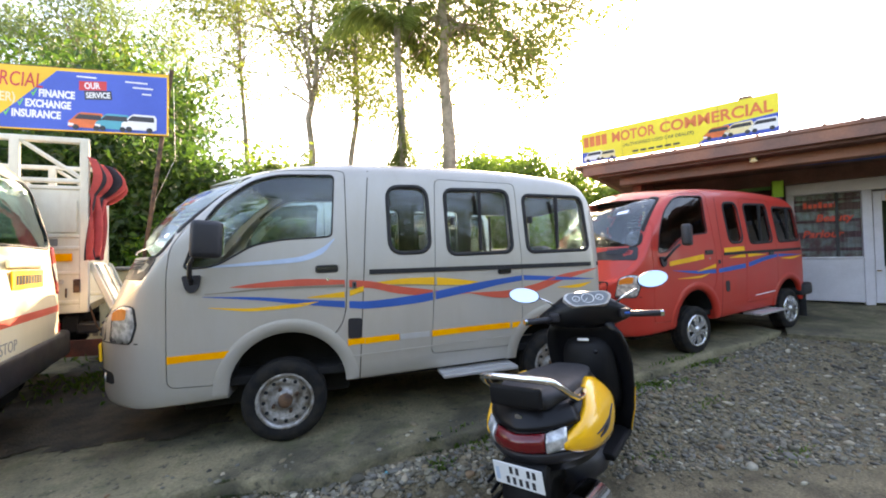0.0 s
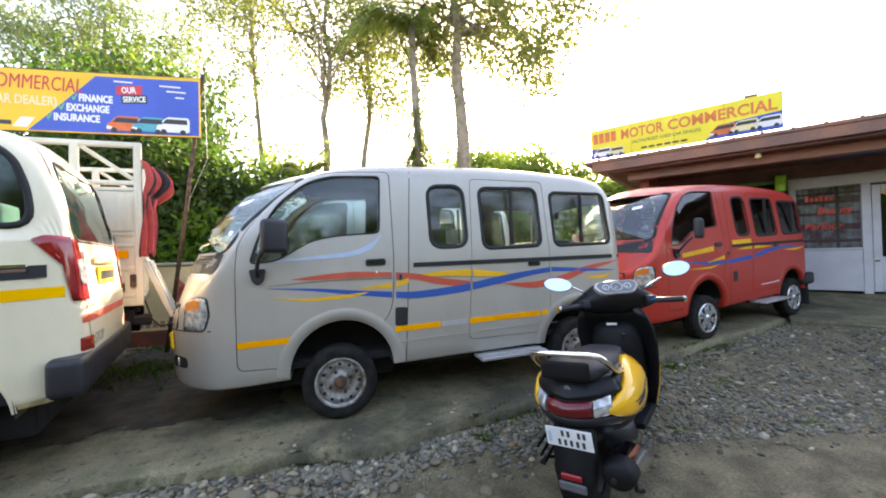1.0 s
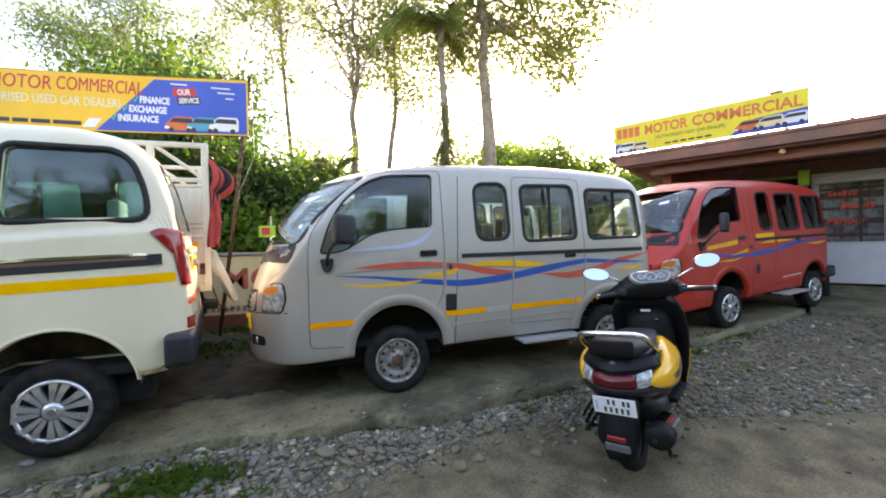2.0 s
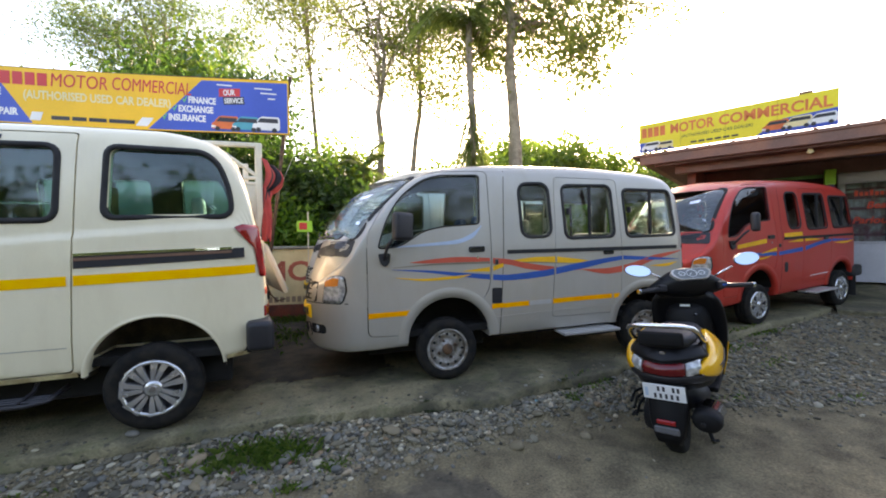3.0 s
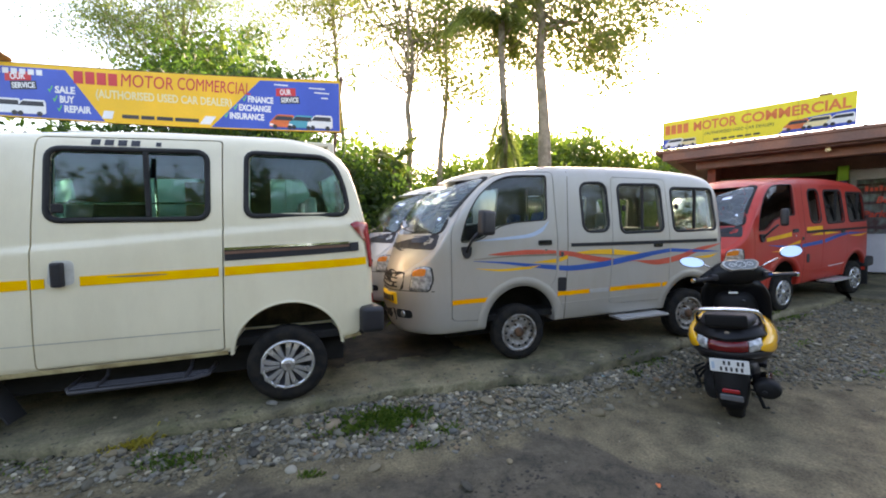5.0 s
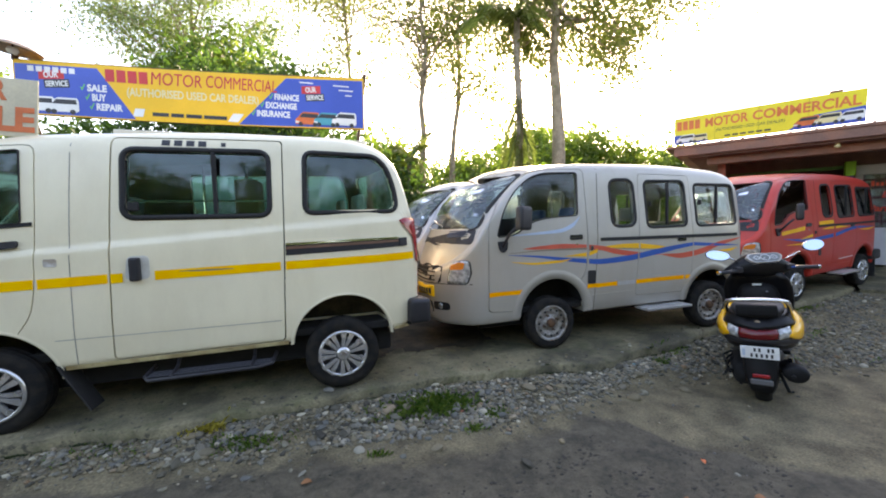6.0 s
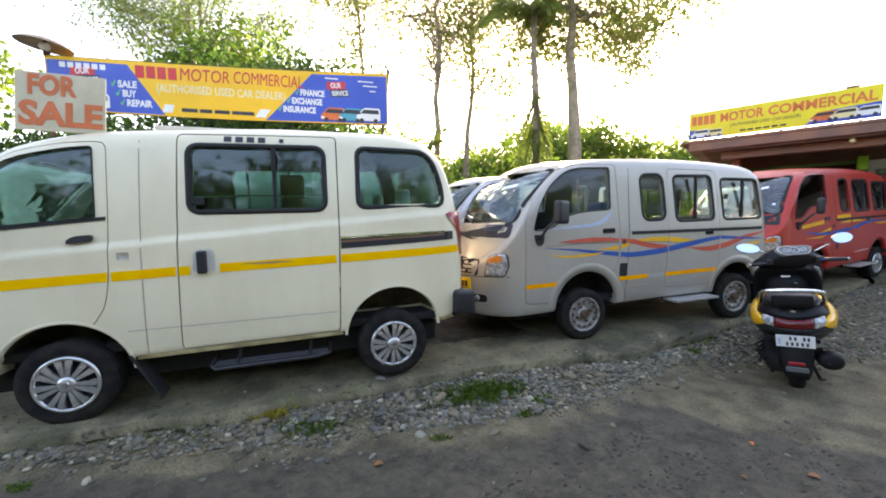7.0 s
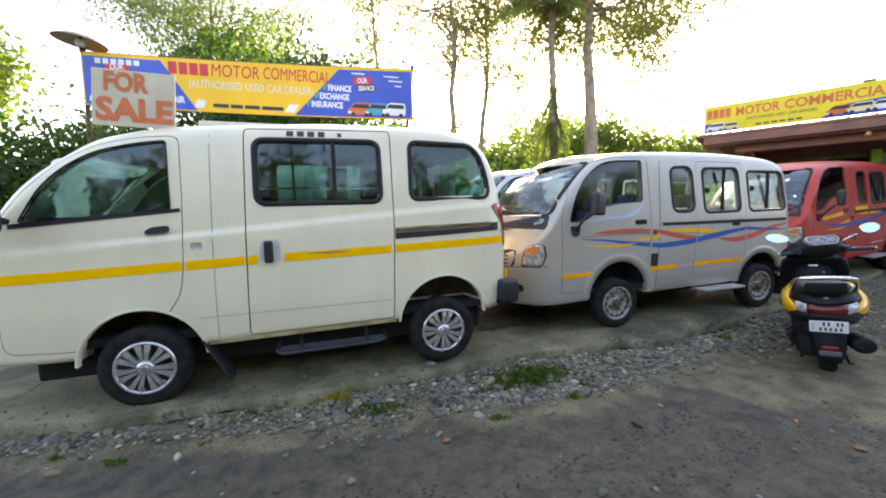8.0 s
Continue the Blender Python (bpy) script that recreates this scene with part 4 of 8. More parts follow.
        lines = (("red_stripe", D_RED, [(-0.31, 1.075, 0.003), (-0.16, 1.091, 0.031), (0.11, 1.103, 0.047), (0.425, 1.08, 0.053)], door),
                 ("red_stripe", D_RED, [(0.455, 1.078, 0.052), (0.6, 1.06, 0.05), (0.79, 1.014, 0.055), (1.07, 0.965, 0.05)], van), ("red_stripe", D_RED, [(1.09, 0.96, 0.048), (1.38, 0.925, 0.004)], slide),
                 ("red_stripe", D_RED, [(1.36, 0.924, 0.003), (1.64, 0.918, 0.055), (1.82, 0.935, 0.063)], slide), ("red_stripe", D_RED, [(1.84, 0.938, 0.063), (1.95, 0.957, 0.063), (2.23, 1.026, 0.048), (2.58, 1.06, 0.004)], van),
                 ("blue_stripe", D_BLUE, [(-0.47, 1.022, 0.003), (-0.16, 0.999, 0.02), (0.16, 0.959, 0.037), (0.42, 0.93, 0.048)], door), ("blue_stripe", D_BLUE, [(0.45, 0.927, 0.05), (0.58, 0.917, 0.054), (0.97, 0.938, 0.061), (1.07, 0.95, 0.061)], van),
                 ("blue_stripe", D_BLUE, [(1.09, 0.952, 0.061), (1.35, 0.989, 0.062), (1.65, 1.02, 0.046), (1.825, 1.034, 0.041)], slide), ("blue_stripe", D_BLUE, [(1.84, 1.034, 0.04), (2.16, 1.005, 0.03), (2.52, 0.968, 0.004)], van),
                 ("yellow_stripe", D_YEL, [(-0.44, 0.949, 0.003), (-0.17, 0.927, 0.021), (0.1, 0.936, 0.026), (0.24, 0.94, 0.003)], door), ("yellow_stripe", D_YEL, [(0.17, 0.974, 0.004), (0.42, 0.998, 0.043)], door), ("yellow_stripe", D_YEL, [(0.455, 1.003, 0.042), (0.555, 1.027, 0.036)], van),
                 ("yellow_stripe", D_YEL, [(0.64, 1.049, 0.004), (0.89, 1.066, 0.055), (1.085, 1.062, 0.06)], van), ("yellow_stripe", D_YEL, [(1.105, 1.06, 0.06), (1.35, 1.023, 0.034), (1.44, 1.006, 0.003)], slide), ("yellow_stripe", D_YEL, [(2.15, 0.917, 0.004), (2.37, 0.931, 0.03), (2.49, 0.942, 0.003)], van),
                 ("brown_stripe", D_OLIVE, [(-0.46, 1.038, 0.003), (0.0, 1.056, 0.014), (0.42, 1.05, 0.02)], door), ("brown_stripe", D_OLIVE, [(0.455, 1.038, 0.02), (0.85, 1.022, 0.012), (1.3, 0.985, 0.003)], van),
                 ("pale_blue_stripe", D_SKY, [(-0.50, 1.214, 0.006), (-0.15, 1.236, 0.024), (0.12, 1.258, 0.036), (0.28, 1.318, 0.045), (0.365, 1.385, 0.012)], door))
        for k, (n, mt, pts, host) in enumerate(lines):
            part(n, band(pts, s.flat, 0.002 + 0.0006 * (k % 4), 0.002), mt, host)
    else:
        for n, mt, pts in (("yellow_stripe", D_YEL, [(-0.42, 1.10, 0.05), (0.2, 1.15, 0.06)]), ("yellow_stripe", D_YEL, [(0.62, 1.20, 0.06), (1.06, 1.20, 0.055)]), ("blue_stripe", D_BLUE, [(-0.38, 1.0, 0.004), (0.1, 0.965, 0.04), (0.42, 0.955, 0.05)]), ("blue_stripe", D_BLUE, [(0.47, 0.955, 0.05), (1.05, 0.985, 0.06)]), ("blue_stripe", D_BLUE, [(1.12, 0.99, 0.06), (1.6, 1.05, 0.05), (1.82, 1.06, 0.04)]), ("blue_stripe", D_BLUE, [(1.85, 1.06, 0.04), (2.5, 1.02, 0.004)]),
                           ("yellow_stripe", D_YEL, [(0.70, 1.075, 0.004), (1.06, 1.11, 0.05)]), ("yellow_stripe", D_YEL, [(1.12, 1.11, 0.05), (1.55, 1.07, 0.004)]), ("yellow_stripe", D_YEL, [(0.05, 0.955, 0.004), (0.42, 1.02, 0.045)]), ("yellow_stripe", D_YEL, [(-0.3, 0.90, 0.004), (0.1, 0.90, 0.022), (0.3, 0.92, 0.004)]), ("yellow_stripe", D_YEL, [(1.9, 1.0, 0.004), (2.2, 1.0, 0.03), (2.5, 1.01, 0.004)])):
            part(n, band(pts, s.flat, 0.0025, 0.002), mt, van)
        part("sill_tape", band([(1.25, 0.56, 0.012), (1.75, 0.57, 0.012)], s.flat, 0.003, 0.003), PLATE_W, slide)
    # handles, flap, lock
    for x, z, w, h, host in ((0.305, 1.165, 0.155, 0.055, door), (1.672, 1.075, 0.12, 0.045, slide)):
        recess = patch(rounded([(x - w / 2, z - h / 2), (x + w / 2, z - h / 2), (x + w / 2, z + h / 2), (x - w / 2, z + h / 2)], 0.02, 3), lambda u, v, o: s.flat(u, v, o + 0.004), 0.006, 2)
        hd = part("door_handle", recess, PLASTIC, host, "black door handle")
        part("handle_grip", band([(x - w / 2 + 0.012, z + h / 2 - 0.008, h * 0.5), (x + w / 2 - 0.012, z + h / 2 - 0.008, h * 0.5)], s.flat, 0.014, 0.01, 4), GLOSS, hd)
    part("door_lock", lathe([(0.013, 0.0), (0.012, -0.005), (0.0, -0.006)], 12), CHROME, door).matrix_basis = pose(0.31, s.flat(0.31, 1.09)[1], 1.09)
    if ribbons == "long":
        fl = rounded([(0.432, 0.66), (0.528, 0.655), (0.535, 0.80), (0.438, 0.805)], 0.02, 3)
    else:
        fl = rounded([(0.60, 0.66), (0.68, 0.66), (0.68, 0.80), (0.60, 0.80)], 0.035, 4)
    part("fuel_flap", patch(fl, lambda u, v, o: s.flat(u, v, o + 0.005), 0.007, 2), PLASTIC, van, "black fuel flap")
    part("door_stop", rbox((0.475, -0.765, 1.015), (0.505, -0.745, 1.065), 0.005, 1), TRIM, van)
    part("door_stop_slot", rbox((0.484, -0.768, 1.027), (0.498, -0.75, 1.055), 0.004, 1), DARK, van)
    # mirror on its arm
    mr = part("wing_mirror", rbox((-0.085, -0.045, -0.115), (0.085, 0.045, 0.115), 0.035, 3, pose(-0.385, -0.93, 1.385, 0, 4, 24)), PLASTIC, van, "black wing mirror on an arm", True)
    part("mirror_glass", rbox((-0.065, -0.003, -0.095), (0.065, 0.003, 0.095), 0.002, 1, pose(-0.365, -0.885, 1.385, 0, 4, 24)), MIRROR, mr)
    part("mirror_arm", tube([(-0.53, -0.745, 1.10), (-0.525, -0.80, 1.16), (-0.50, -0.86, 1.24), (-0.46, -0.90, 1.29)], 0.014, 8), PLASTIC, mr, "", True)
    part("mirror_foot", patch(rounded([(-0.585, 1.165), (-0.475, 1.165), (-0.49, 1.075), (-0.53, 1.045), (-0.565, 1.075)], 0.02, 3), lambda u, v, o: s.flat(u, v, o + 0.022), 0.024, 2), PLASTIC, mr)
    # nose: headlamps, grille, plate, bumper, wipers
    for sg in (-1, 1):
        hl = rounded([(sg * 0.555, 0.752), (sg * 0.685, 0.748), (sg * 0.706, 0.86), (sg * 0.70, 0.985), (sg * 0.65, 0.99), (sg * 0.59, 0.962)], 0.025, 3)
        lamp = part("headlamp", patch(hl, lambda u, v, o: s.nose(u, v, o + 0.008), 0.02, 4), LAMP_CLEAR, van, "clear headlamp with an orange indicator", True)
        part("lamp_rim", ring_frame(hl, 0.005, lambda u, v, o: s.nose(u, v, o + 0.005), 0.004, 0.004), DARK, lamp)
        oi = rounded([(sg * 0.585, 0.895), (sg * 0.672, 0.90), (sg * 0.68, 0.968), (sg * 0.645, 0.972), (sg * 0.595, 0.948)], 0.015, 3)
        part("indicator", patch(oi, lambda u, v, o: s.nose(u, v, o + 0.013), 0.006, 3), LAMP_ORANGE, lamp)
        fg = rounded([(sg * 0.40, 0.47), (sg * 0.56, 0.475), (sg * 0.56, 0.555), (sg * 0.40, 0.56)], 0.03, 3)
        fog = part("fog_recess", patch(fg, lambda u, v, o: s.nose(u, v, o + 0.003), 0.005, 3), DARK, van)
        fx, fy, fz = s.nose(sg * 0.48, 0.515, 0.006)
        part("fog_lamp", lathe([(0.034, 0.0), (0.03, -0.008), (0.0, -0.012)], 18), LAMP_CLEAR, fog).matrix_basis = pose(fx, fy, fz, 0, 0, -90 - sg * 24)
    gr = rounded([(-0.49, 0.755), (0.49, 0.755), (0.51, 0.925), (0.24, 0.945), (-0.24, 0.945), (-0.51, 0.925)], 0.03, 4)
    grille = part("grille", patch(gr, lambda u, v, o: s.nose(u, v, o + 0.003), 0.006, 4), DARK, van, "black grille")
    for k in range(4):
        z = 0.79 + 0.042 * k
        v = []
        for y in np.linspace(-0.44, 0.44, 14):
            v += [s.nose(y, z, 0.012), s.nose(y, z - 0.012, 0.012), s.nose(y, z, 0.002), s.nose(y, z - 0.012, 0.002)]
        part("grille_bar", quads(v, [f for i in range(13) for f in ((4 * i, 4 * i + 1, 4 * i + 5, 4 * i + 4), (4 * i, 4 * i + 4, 4 * i + 6, 4 * i + 2), (4 * i + 1, 4 * i + 3, 4 * i + 7, 4 * i + 5))]), RUBBER, grille)
    pl = part("number_plate", patch(rounded([(-0.43, 0.605), (-0.05, 0.605), (-0.05, 0.725), (-0.43, 0.725)], 0.01, 2), lambda u, v, o: s.nose(u, v, o + 0.022), 0.012, 4), PLATE_Y, van, "yellow number plate")
    for y in np.arange(-0.40, -0.09, 0.045):
        part("plate_writing", patch([(y, 0.635), (y + 0.03, 0.635), (y + 0.03, 0.695), (y, 0.695)], lambda u, v, o: s.nose(u, v, o + 0.0245), 0.002, 1), INK, pl)
    lo = rounded([(-0.40, 0.44), (0.40, 0.44), (0.38, 0.56), (-0.38, 0.56)], 0.02, 3)
    part("air_intake", patch(lo, lambda u, v, o: s.nose(u, v, o + 0.002), 0.004, 4), DARK, van)
    cw = rounded([(-0.665, 1.145), (-0.3, 1.135), (0.3, 1.135), (0.665, 1.145), (0.635, 1.29), (-0.635, 1.29)], 0.02, 3)
    cowl = part("cowl_panel", patch(cw, lambda u, v, o: s.nose(u, v, o + 0.006), 0.01, 5), PLASTIC, van, "black louvred cowl")
    for sg in (-1, 1):
        for k in range(4):
            v = []
            for y in np.linspace(sg * 0.42, sg * 0.60, 6):
                v += [s.nose(y, 1.222 + 0.018 * k, 0.013), s.nose(y, 1.230 + 0.018 * k, 0.008)]
            part("louvre", quads(v, [(2 * i, 2 * i + 1, 2 * i + 3, 2 * i + 2) for i in range(5)]), GLOSS, cowl)
    for y0, y1 in ((-0.42, 0.02), (0.12, 0.52)):
        pts = [Vector(s.nose(y0 + (y1 - y0) * t, 1.315 + 0.08 * t, 0.012)) for t in (0, 0.3, 0.6, 1)]
        part("wiper", tube(pts, 0.007, 6), PLASTIC, van)
    # inside
    part("dashboard", rbox((-0.80, -0.62, 0.98), (-0.50, 0.62, 1.20), 0.05, 2), TRIM, van)
    wheel = part("steering_wheel", tube([(0.19 * math.cos(a), 0.19 * math.sin(a), 0) for a in [2 * math.pi * k / 24 for k in range(24)]], 0.015, 8, True), GLOSS, van, "", True)
    wheel.matrix_basis = pose(-0.33, 0.34, 1.26, 0, -50, 0)
    part("steering_spokes", join(rbox((-0.18, -0.02, -0.02), (0.18, 0.02, 0), 0.006, 1), rbox((-0.05, -0.05, -0.03), (0.05, 0.05, 0.005), 0.02, 2)), GLOSS, wheel)
    fabric = BLUE_CLOTH if ribbons == "long" else CLOTH
    for y in (-0.34, 0.34):
        seat(van, 0.12, y, 0.46, fabric, 0.50, True, 0.72)
    seat(van, 0.92, 0.0, 1.2, CLOTH, 0.52, False, 0.66)
    seat(van, 1.86, 0.0, 1.2, CLOTH, 0.52, False, 0.66)
    for y in (-0.36, 0.36):
        part("headrest", rbox((1.24, y - 0.12, 1.30), (1.32, y + 0.12, 1.46), 0.03, 2), PALE_CLOTH, van, "pale headrest cover", True)
    part("grab_pole", tube([(0.64, 0.30, 0.5), (0.64, 0.30, 1.86)], 0.014, 8), CHROME, van)
    # step, bumper, tail lamps, wheels
    st = part("side_step", rbox((1.10, -0.86, 0.318), (1.70, -0.775, 0.345), 0.008, 2), STEP, van, "grey metal side step in two boards")
    part("step_board", rbox((1.10, -0.762, 0.318), (1.70, -0.66, 0.345), 0.008, 2), STEP, st)
    for x in (1.2, 1.6):
        part("step_bracket", rbox((x - 0.02, -0.70, 0.30), (x + 0.02, -0.45, 0.325), 0.004, 1), DARK, st)
    part("rear_bumper", rbox((2.42, -0.765, 0.42), (2.72, 0.765, 0.60), 0.05, 3), PLASTIC, van, "black rear bumper", True)
    for sg in (-1, 1):
        tl = rounded([(sg * 0.52, 0.80), (sg * 0.64, 0.80), (sg * 0.64, 1.10), (sg * 0.54, 1.10)], 0.02, 3)
        part("tail_lamp", patch(tl, lambda u, v, o: s.tail(u, v, o + 0.01), 0.015, 3), LAMP_RED, van)
        part("mudflap", rbox((2.50, sg * 0.68 - 0.08, 0.12), (2.51, sg * 0.68 + 0.08, 0.45), 0.003, 1), RUBBER, van)
    for x in (0.0, 2.1):
        part("axle", tube([(x, -0.6, 0.268), (x, 0.6, 0.268)], 0.045, 10), DARK, van)
        for y, turn in ((-0.665, 0), (0.665, 180)):
            if caps:
                capped_wheel(van, x, y, 0.276, turn, 20, 6)
            else:
                steel_wheel(van, x, y, 0.276, turn)
    return van


SUPRO = Shell(
    top=[(-1.02, 0.86), (-1.00, 1.0), (-0.94, 1.14), (-0.84, 1.30), (-0.66, 1.555), (-0.45, 1.735), (-0.23, 1.868), (0.2, 1.965), (0.7, 2.005), (1.4, 2.04), (2.1, 2.04), (2.42, 1.99), (2.6, 1.865), (2.70, 1.60), (2.76, 1.25), (2.80, 0.95), (2.81, 0.80)],
    bottom=[(-1.02, 0.50), (-0.98, 0.42), (-0.85, 0.38), (-0.4, 0.375), (0.3, 0.40), (1.6, 0.415), (2.3, 0.415), (2.6, 0.43), (2.78, 0.48), (2.81, 0.54)],
    half=[(-1.02, 0.50), (-0.99, 0.60), (-0.92, 0.68), (-0.8, 0.73), (-0.5, 0.762), (0.0, 0.77), (1.9, 0.77), (2.3, 0.755), (2.55, 0.72), (2.7, 0.67), (2.78, 0.60), (2.81, 0.52)],
    tuck=[(0.36, 0.03), (0.5, 0.012), (0.7, 0.0), (1.1, 0.0), (1.3, 0.01), (1.5, 0.03), (1.9, 0.085), (2.1, 0.12)],
    crown=[(-1.02, 0.015), (-0.8, 0.07), (-0.5, 0.09), (-0.1, 0.06), (0.4, 0.045), (2.4, 0.04), (2.81, 0.02)],
    crease=(1.180, 0.080, 0.013), corner=0.15)
U_W1 = rounded([(-0.645, 1.30), (0.165, 1.372), (0.155, 1.835), (0.0, 1.815), (-0.24, 1.755), (-0.41, 1.645), (-0.53, 1.515)], [0.03, 0.015, 0.02, 0.2, 0.15, 0.12, 0.08], 3)
U_W2 = rounded([(0.72, 1.41), (1.595, 1.415), (1.595, 1.86), (0.72, 1.85)], 0.06, 5)
U_W3 = rounded([(1.875, 1.43), (2.565, 1.44), (2.55, 1.62), (2.49, 1.79), (2.41, 1.862), (1.885, 1.868)], [0.05, 0.07, 0.12, 0.1, 0.08, 0.05], 4)
U_DOOR = rounded([(-0.80, 0.47), (-0.44, 0.45), (-0.06, 0.5), (0.09, 0.625), (0.19, 0.78), (0.222, 0.98), (0.235, 1.4), (0.232, 1.873), (0.0, 1.858), (-0.23, 1.802), (-0.43, 1.69), (-0.62, 1.50), (-0.76, 1.30), (-0.80, 1.1)], 0.06, 3)
U_SLIDE = rounded([(0.61, 0.435), (1.675, 0.445), (1.70, 1.2), (1.705, 1.965), (0.645, 1.945), (0.628, 1.2)], 0.03, 4)
U_SCREEN = rounded([(-0.62, 1.32), (0.62, 1.32), (0.56, 1.79), (-0.56, 1.79)], 0.06, 5)
U_BACK = rounded([(-0.56, 1.35), (0.56, 1.35), (0.49, 1.82), (-0.49, 1.82)], 0.09, 5)


def supro_van(m):
    s = SUPRO
    van = thing("minivan", "cream-white minivan with tinted windows, yellow side tape and silver hubcaps", "van", m, "parked minivans")
    fa, ra = -0.06, 2.095
    arches = join(*[lathe([(0, a), (r, a), (r, b), (0, b)], 44) for r, a, b in ((0.375, -1.2, -0.42), (0.375, 0.42, 1.2))])
    arches.transform(pose(fa, 0, 0.315))
    rear = join(*[lathe([(0, a), (0.385, a), (0.385, b), (0, b)], 44) for a, b in ((-1.2, -0.42), (0.42, 1.2))])
    rear.transform(pose(ra + 0.02, 0, 0.375))
    wins = join(*[prism(p, -1.5, 1.5) for p in (U_W1, U_W2, U_W3)])
    ends = join(prism(U_SCREEN, -1.6, -0.14, "x"), prism(U_BACK, 2.4, 3.2, "x"))
    inner = s.solid(0.045, 0.10, s.x0 + 0.10, s.x1 - 0.06)
    part("lining", carve(s.solid(0.048, 0.48, -0.45, s.x1 - 0.065, 40), [("DIFFERENCE", s.solid(0.056, 0.47, -0.50, s.x1 - 0.073, 40)), ("DIFFERENCE", join(*[prism(p, -1.5, 1.5) for p in (U_W1, U_W2, U_W3)])), ("DIFFERENCE", join(prism(U_SCREEN, -1.6, -0.14, "x"), prism(U_BACK, 2.4, 3.2, "x")))]), LINING, van, "dark grey inner lining")
    shell = carve(s.solid(n=76), [("DIFFERENCE", inner), ("DIFFERENCE", wins), ("DIFFERENCE", ends), ("DIFFERENCE", arches), ("DIFFERENCE", rear)])
    door = part("front_door", sharpen(carve(bm_of(shell), [("INTERSECT", prism(U_DOOR, -1.5, -0.45))])), WHITE, van)
    slide = part("sliding_door", sharpen(carve(bm_of(shell), [("INTERSECT", prism(U_SLIDE, -1.5, -0.45))])), WHITE, van)
    part("body", sharpen(carve(bm_of(shell), [("DIFFERENCE", prism(grown(U_DOOR, 0.006), -1.5, -0.45)), ("DIFFERENCE", prism(grown(U_SLIDE, 0.009), -1.5, -0.45))])), WHITE, van)
    part("floor", rbox((-0.85, -0.68, 0.44), (2.68, 0.68, 0.50), 0.01), DARK, van)
    part("chassis", rbox((-0.75, -0.56, 0.21), (2.55, 0.56, 0.44), 0.03), DARK, van)
    for x, z, r in ((fa, 0.315, 0.39), (ra + 0.02, 0.375, 0.40)):
        for sg in (-1, 1):
            pts = [(x + r * math.cos(a), z + r * math.sin(a)) for a in [math.pi * k / 14 for k in range(15)]]
            v = [(px, sg * 0.72, pz) for px, pz in pts] + [(px, sg * 0.40, pz) for px, pz in pts]
            part("wheel_arch_liner", quads(v, [(i, i + 1, 16 + i, 15 + i) for i in range(14)] + [tuple(range(15, 30))]), ARCH, van, "dirty wheel arch")
    for x, z, r in ((fa, 0.315, 0.375), (ra + 0.02, 0.375, 0.385)):
        rows = []
        for k in range(25):
            a = math.pi * (0.02 + 0.96 * k / 24)
            for q, o in ((r - 0.006, -0.03), (r - 0.003, 0.004), (r + 0.008, 0.005), (r + 0.018, 0.001)):
                px, pz = x + q * math.cos(a), z + q * math.sin(a)
                rows.append((px, -(s.side(px, pz) + o), pz))
        part("arch_lip", quads(rows, [(i * 4 + j, i * 4 + j + 1, i * 4 + 5 + j, i * 4 + 4 + j) for i in range(24) for j in range(3)]), WHITE, van, "", True)
    for poly, host, w in ((U_W1, door, 0.008), (U_W2, slide, 0.036), (U_W3, van, 0.036)):
        g = part("window_pane", patch(poly, lambda u, v, o: s.near(u, v, o - 0.014), 0.004, 3), GLASS_DARK, host, "tinted window pane")
        g.visible_shadow = False
        part("window_rubber", ring_frame(poly, w, lambda u, v, o: s.near(u, v, o), 0.014, 0.03), RUBBER, host, "", True)
        g = part("window_pane", patch(poly, lambda u, v, o: s.far(u, v, o - 0.014), 0.004, 3), GLASS_DARK, van)
        g.visible_shadow = False
        part("window_rubber", ring_frame(poly, w, lambda u, v, o: s.far(u, v, o), 0.014, 0.03), RUBBER, van, "", True)
    part("window_slider", rbox((1.245, -0.748, 1.415), (1.272, -0.715, 1.85), 0.004, 1), RUBBER, slide)
    part("window_slider", rbox((1.245, 0.715, 1.415), (1.272, 0.748, 1.85), 0.004, 1), RUBBER, van)
    part("window_latch", rbox((0.74, -0.762, 1.44), (0.80, -0.735, 1.50), 0.006, 1), RUBBER, slide)
    part("window_rail", rbox((0.73, -0.70, 1.50), (1.59, -0.69, 1.515), 0.003, 1), CHROME, van)
    part("window_ledge", band([(-0.70, 1.292, 0.03), (0.225, 1.374, 0.024)], s.flat, 0.006, 0.008), RUBBER, door, "black window ledge")
    g = part("windscreen", patch(U_SCREEN, lambda u, v, o: s.nose(u, v, o - 0.01), 0.005, 5), GLASS, van)
    g.visible_shadow = False
    part("windscreen_rubber", ring_frame(U_SCREEN, 0.022, lambda u, v, o: s.nose(u, v, o)), RUBBER, van, "", True)
    # seams and side fittings
    v = []
    for z in np.linspace(0.42, 1.95, 24):
        x = 0.402 + 0.018 * (z - 0.42) / 1.5
        v += [s.near(x - 0.0025, z, 0.0016), s.near(x + 0.0025, z, 0.0016)]
    part("panel_seam", quads(v, [(2 * i, 2 * i + 1, 2 * i + 3, 2 * i + 2) for i in range(23)]), mat("seam_grey", (0.3, 0.28, 0.24), 0.7), van)
    # pressed crease of the lower side: its shade is put in as a grey strip
    v = []
    for x in np.linspace(0.30, 1.66, 30):
        v += [s.near(x, 0.602, 0.0016), s.near(x, 0.597, 0.0016)]
    part("panel_seam", quads(v, [(2 * i, 2 * i + 1, 2 * i + 3, 2 * i + 2) for i in range(29)]), mat("crease_shade_grey", (0.42, 0.40, 0.34), 0.6), van)
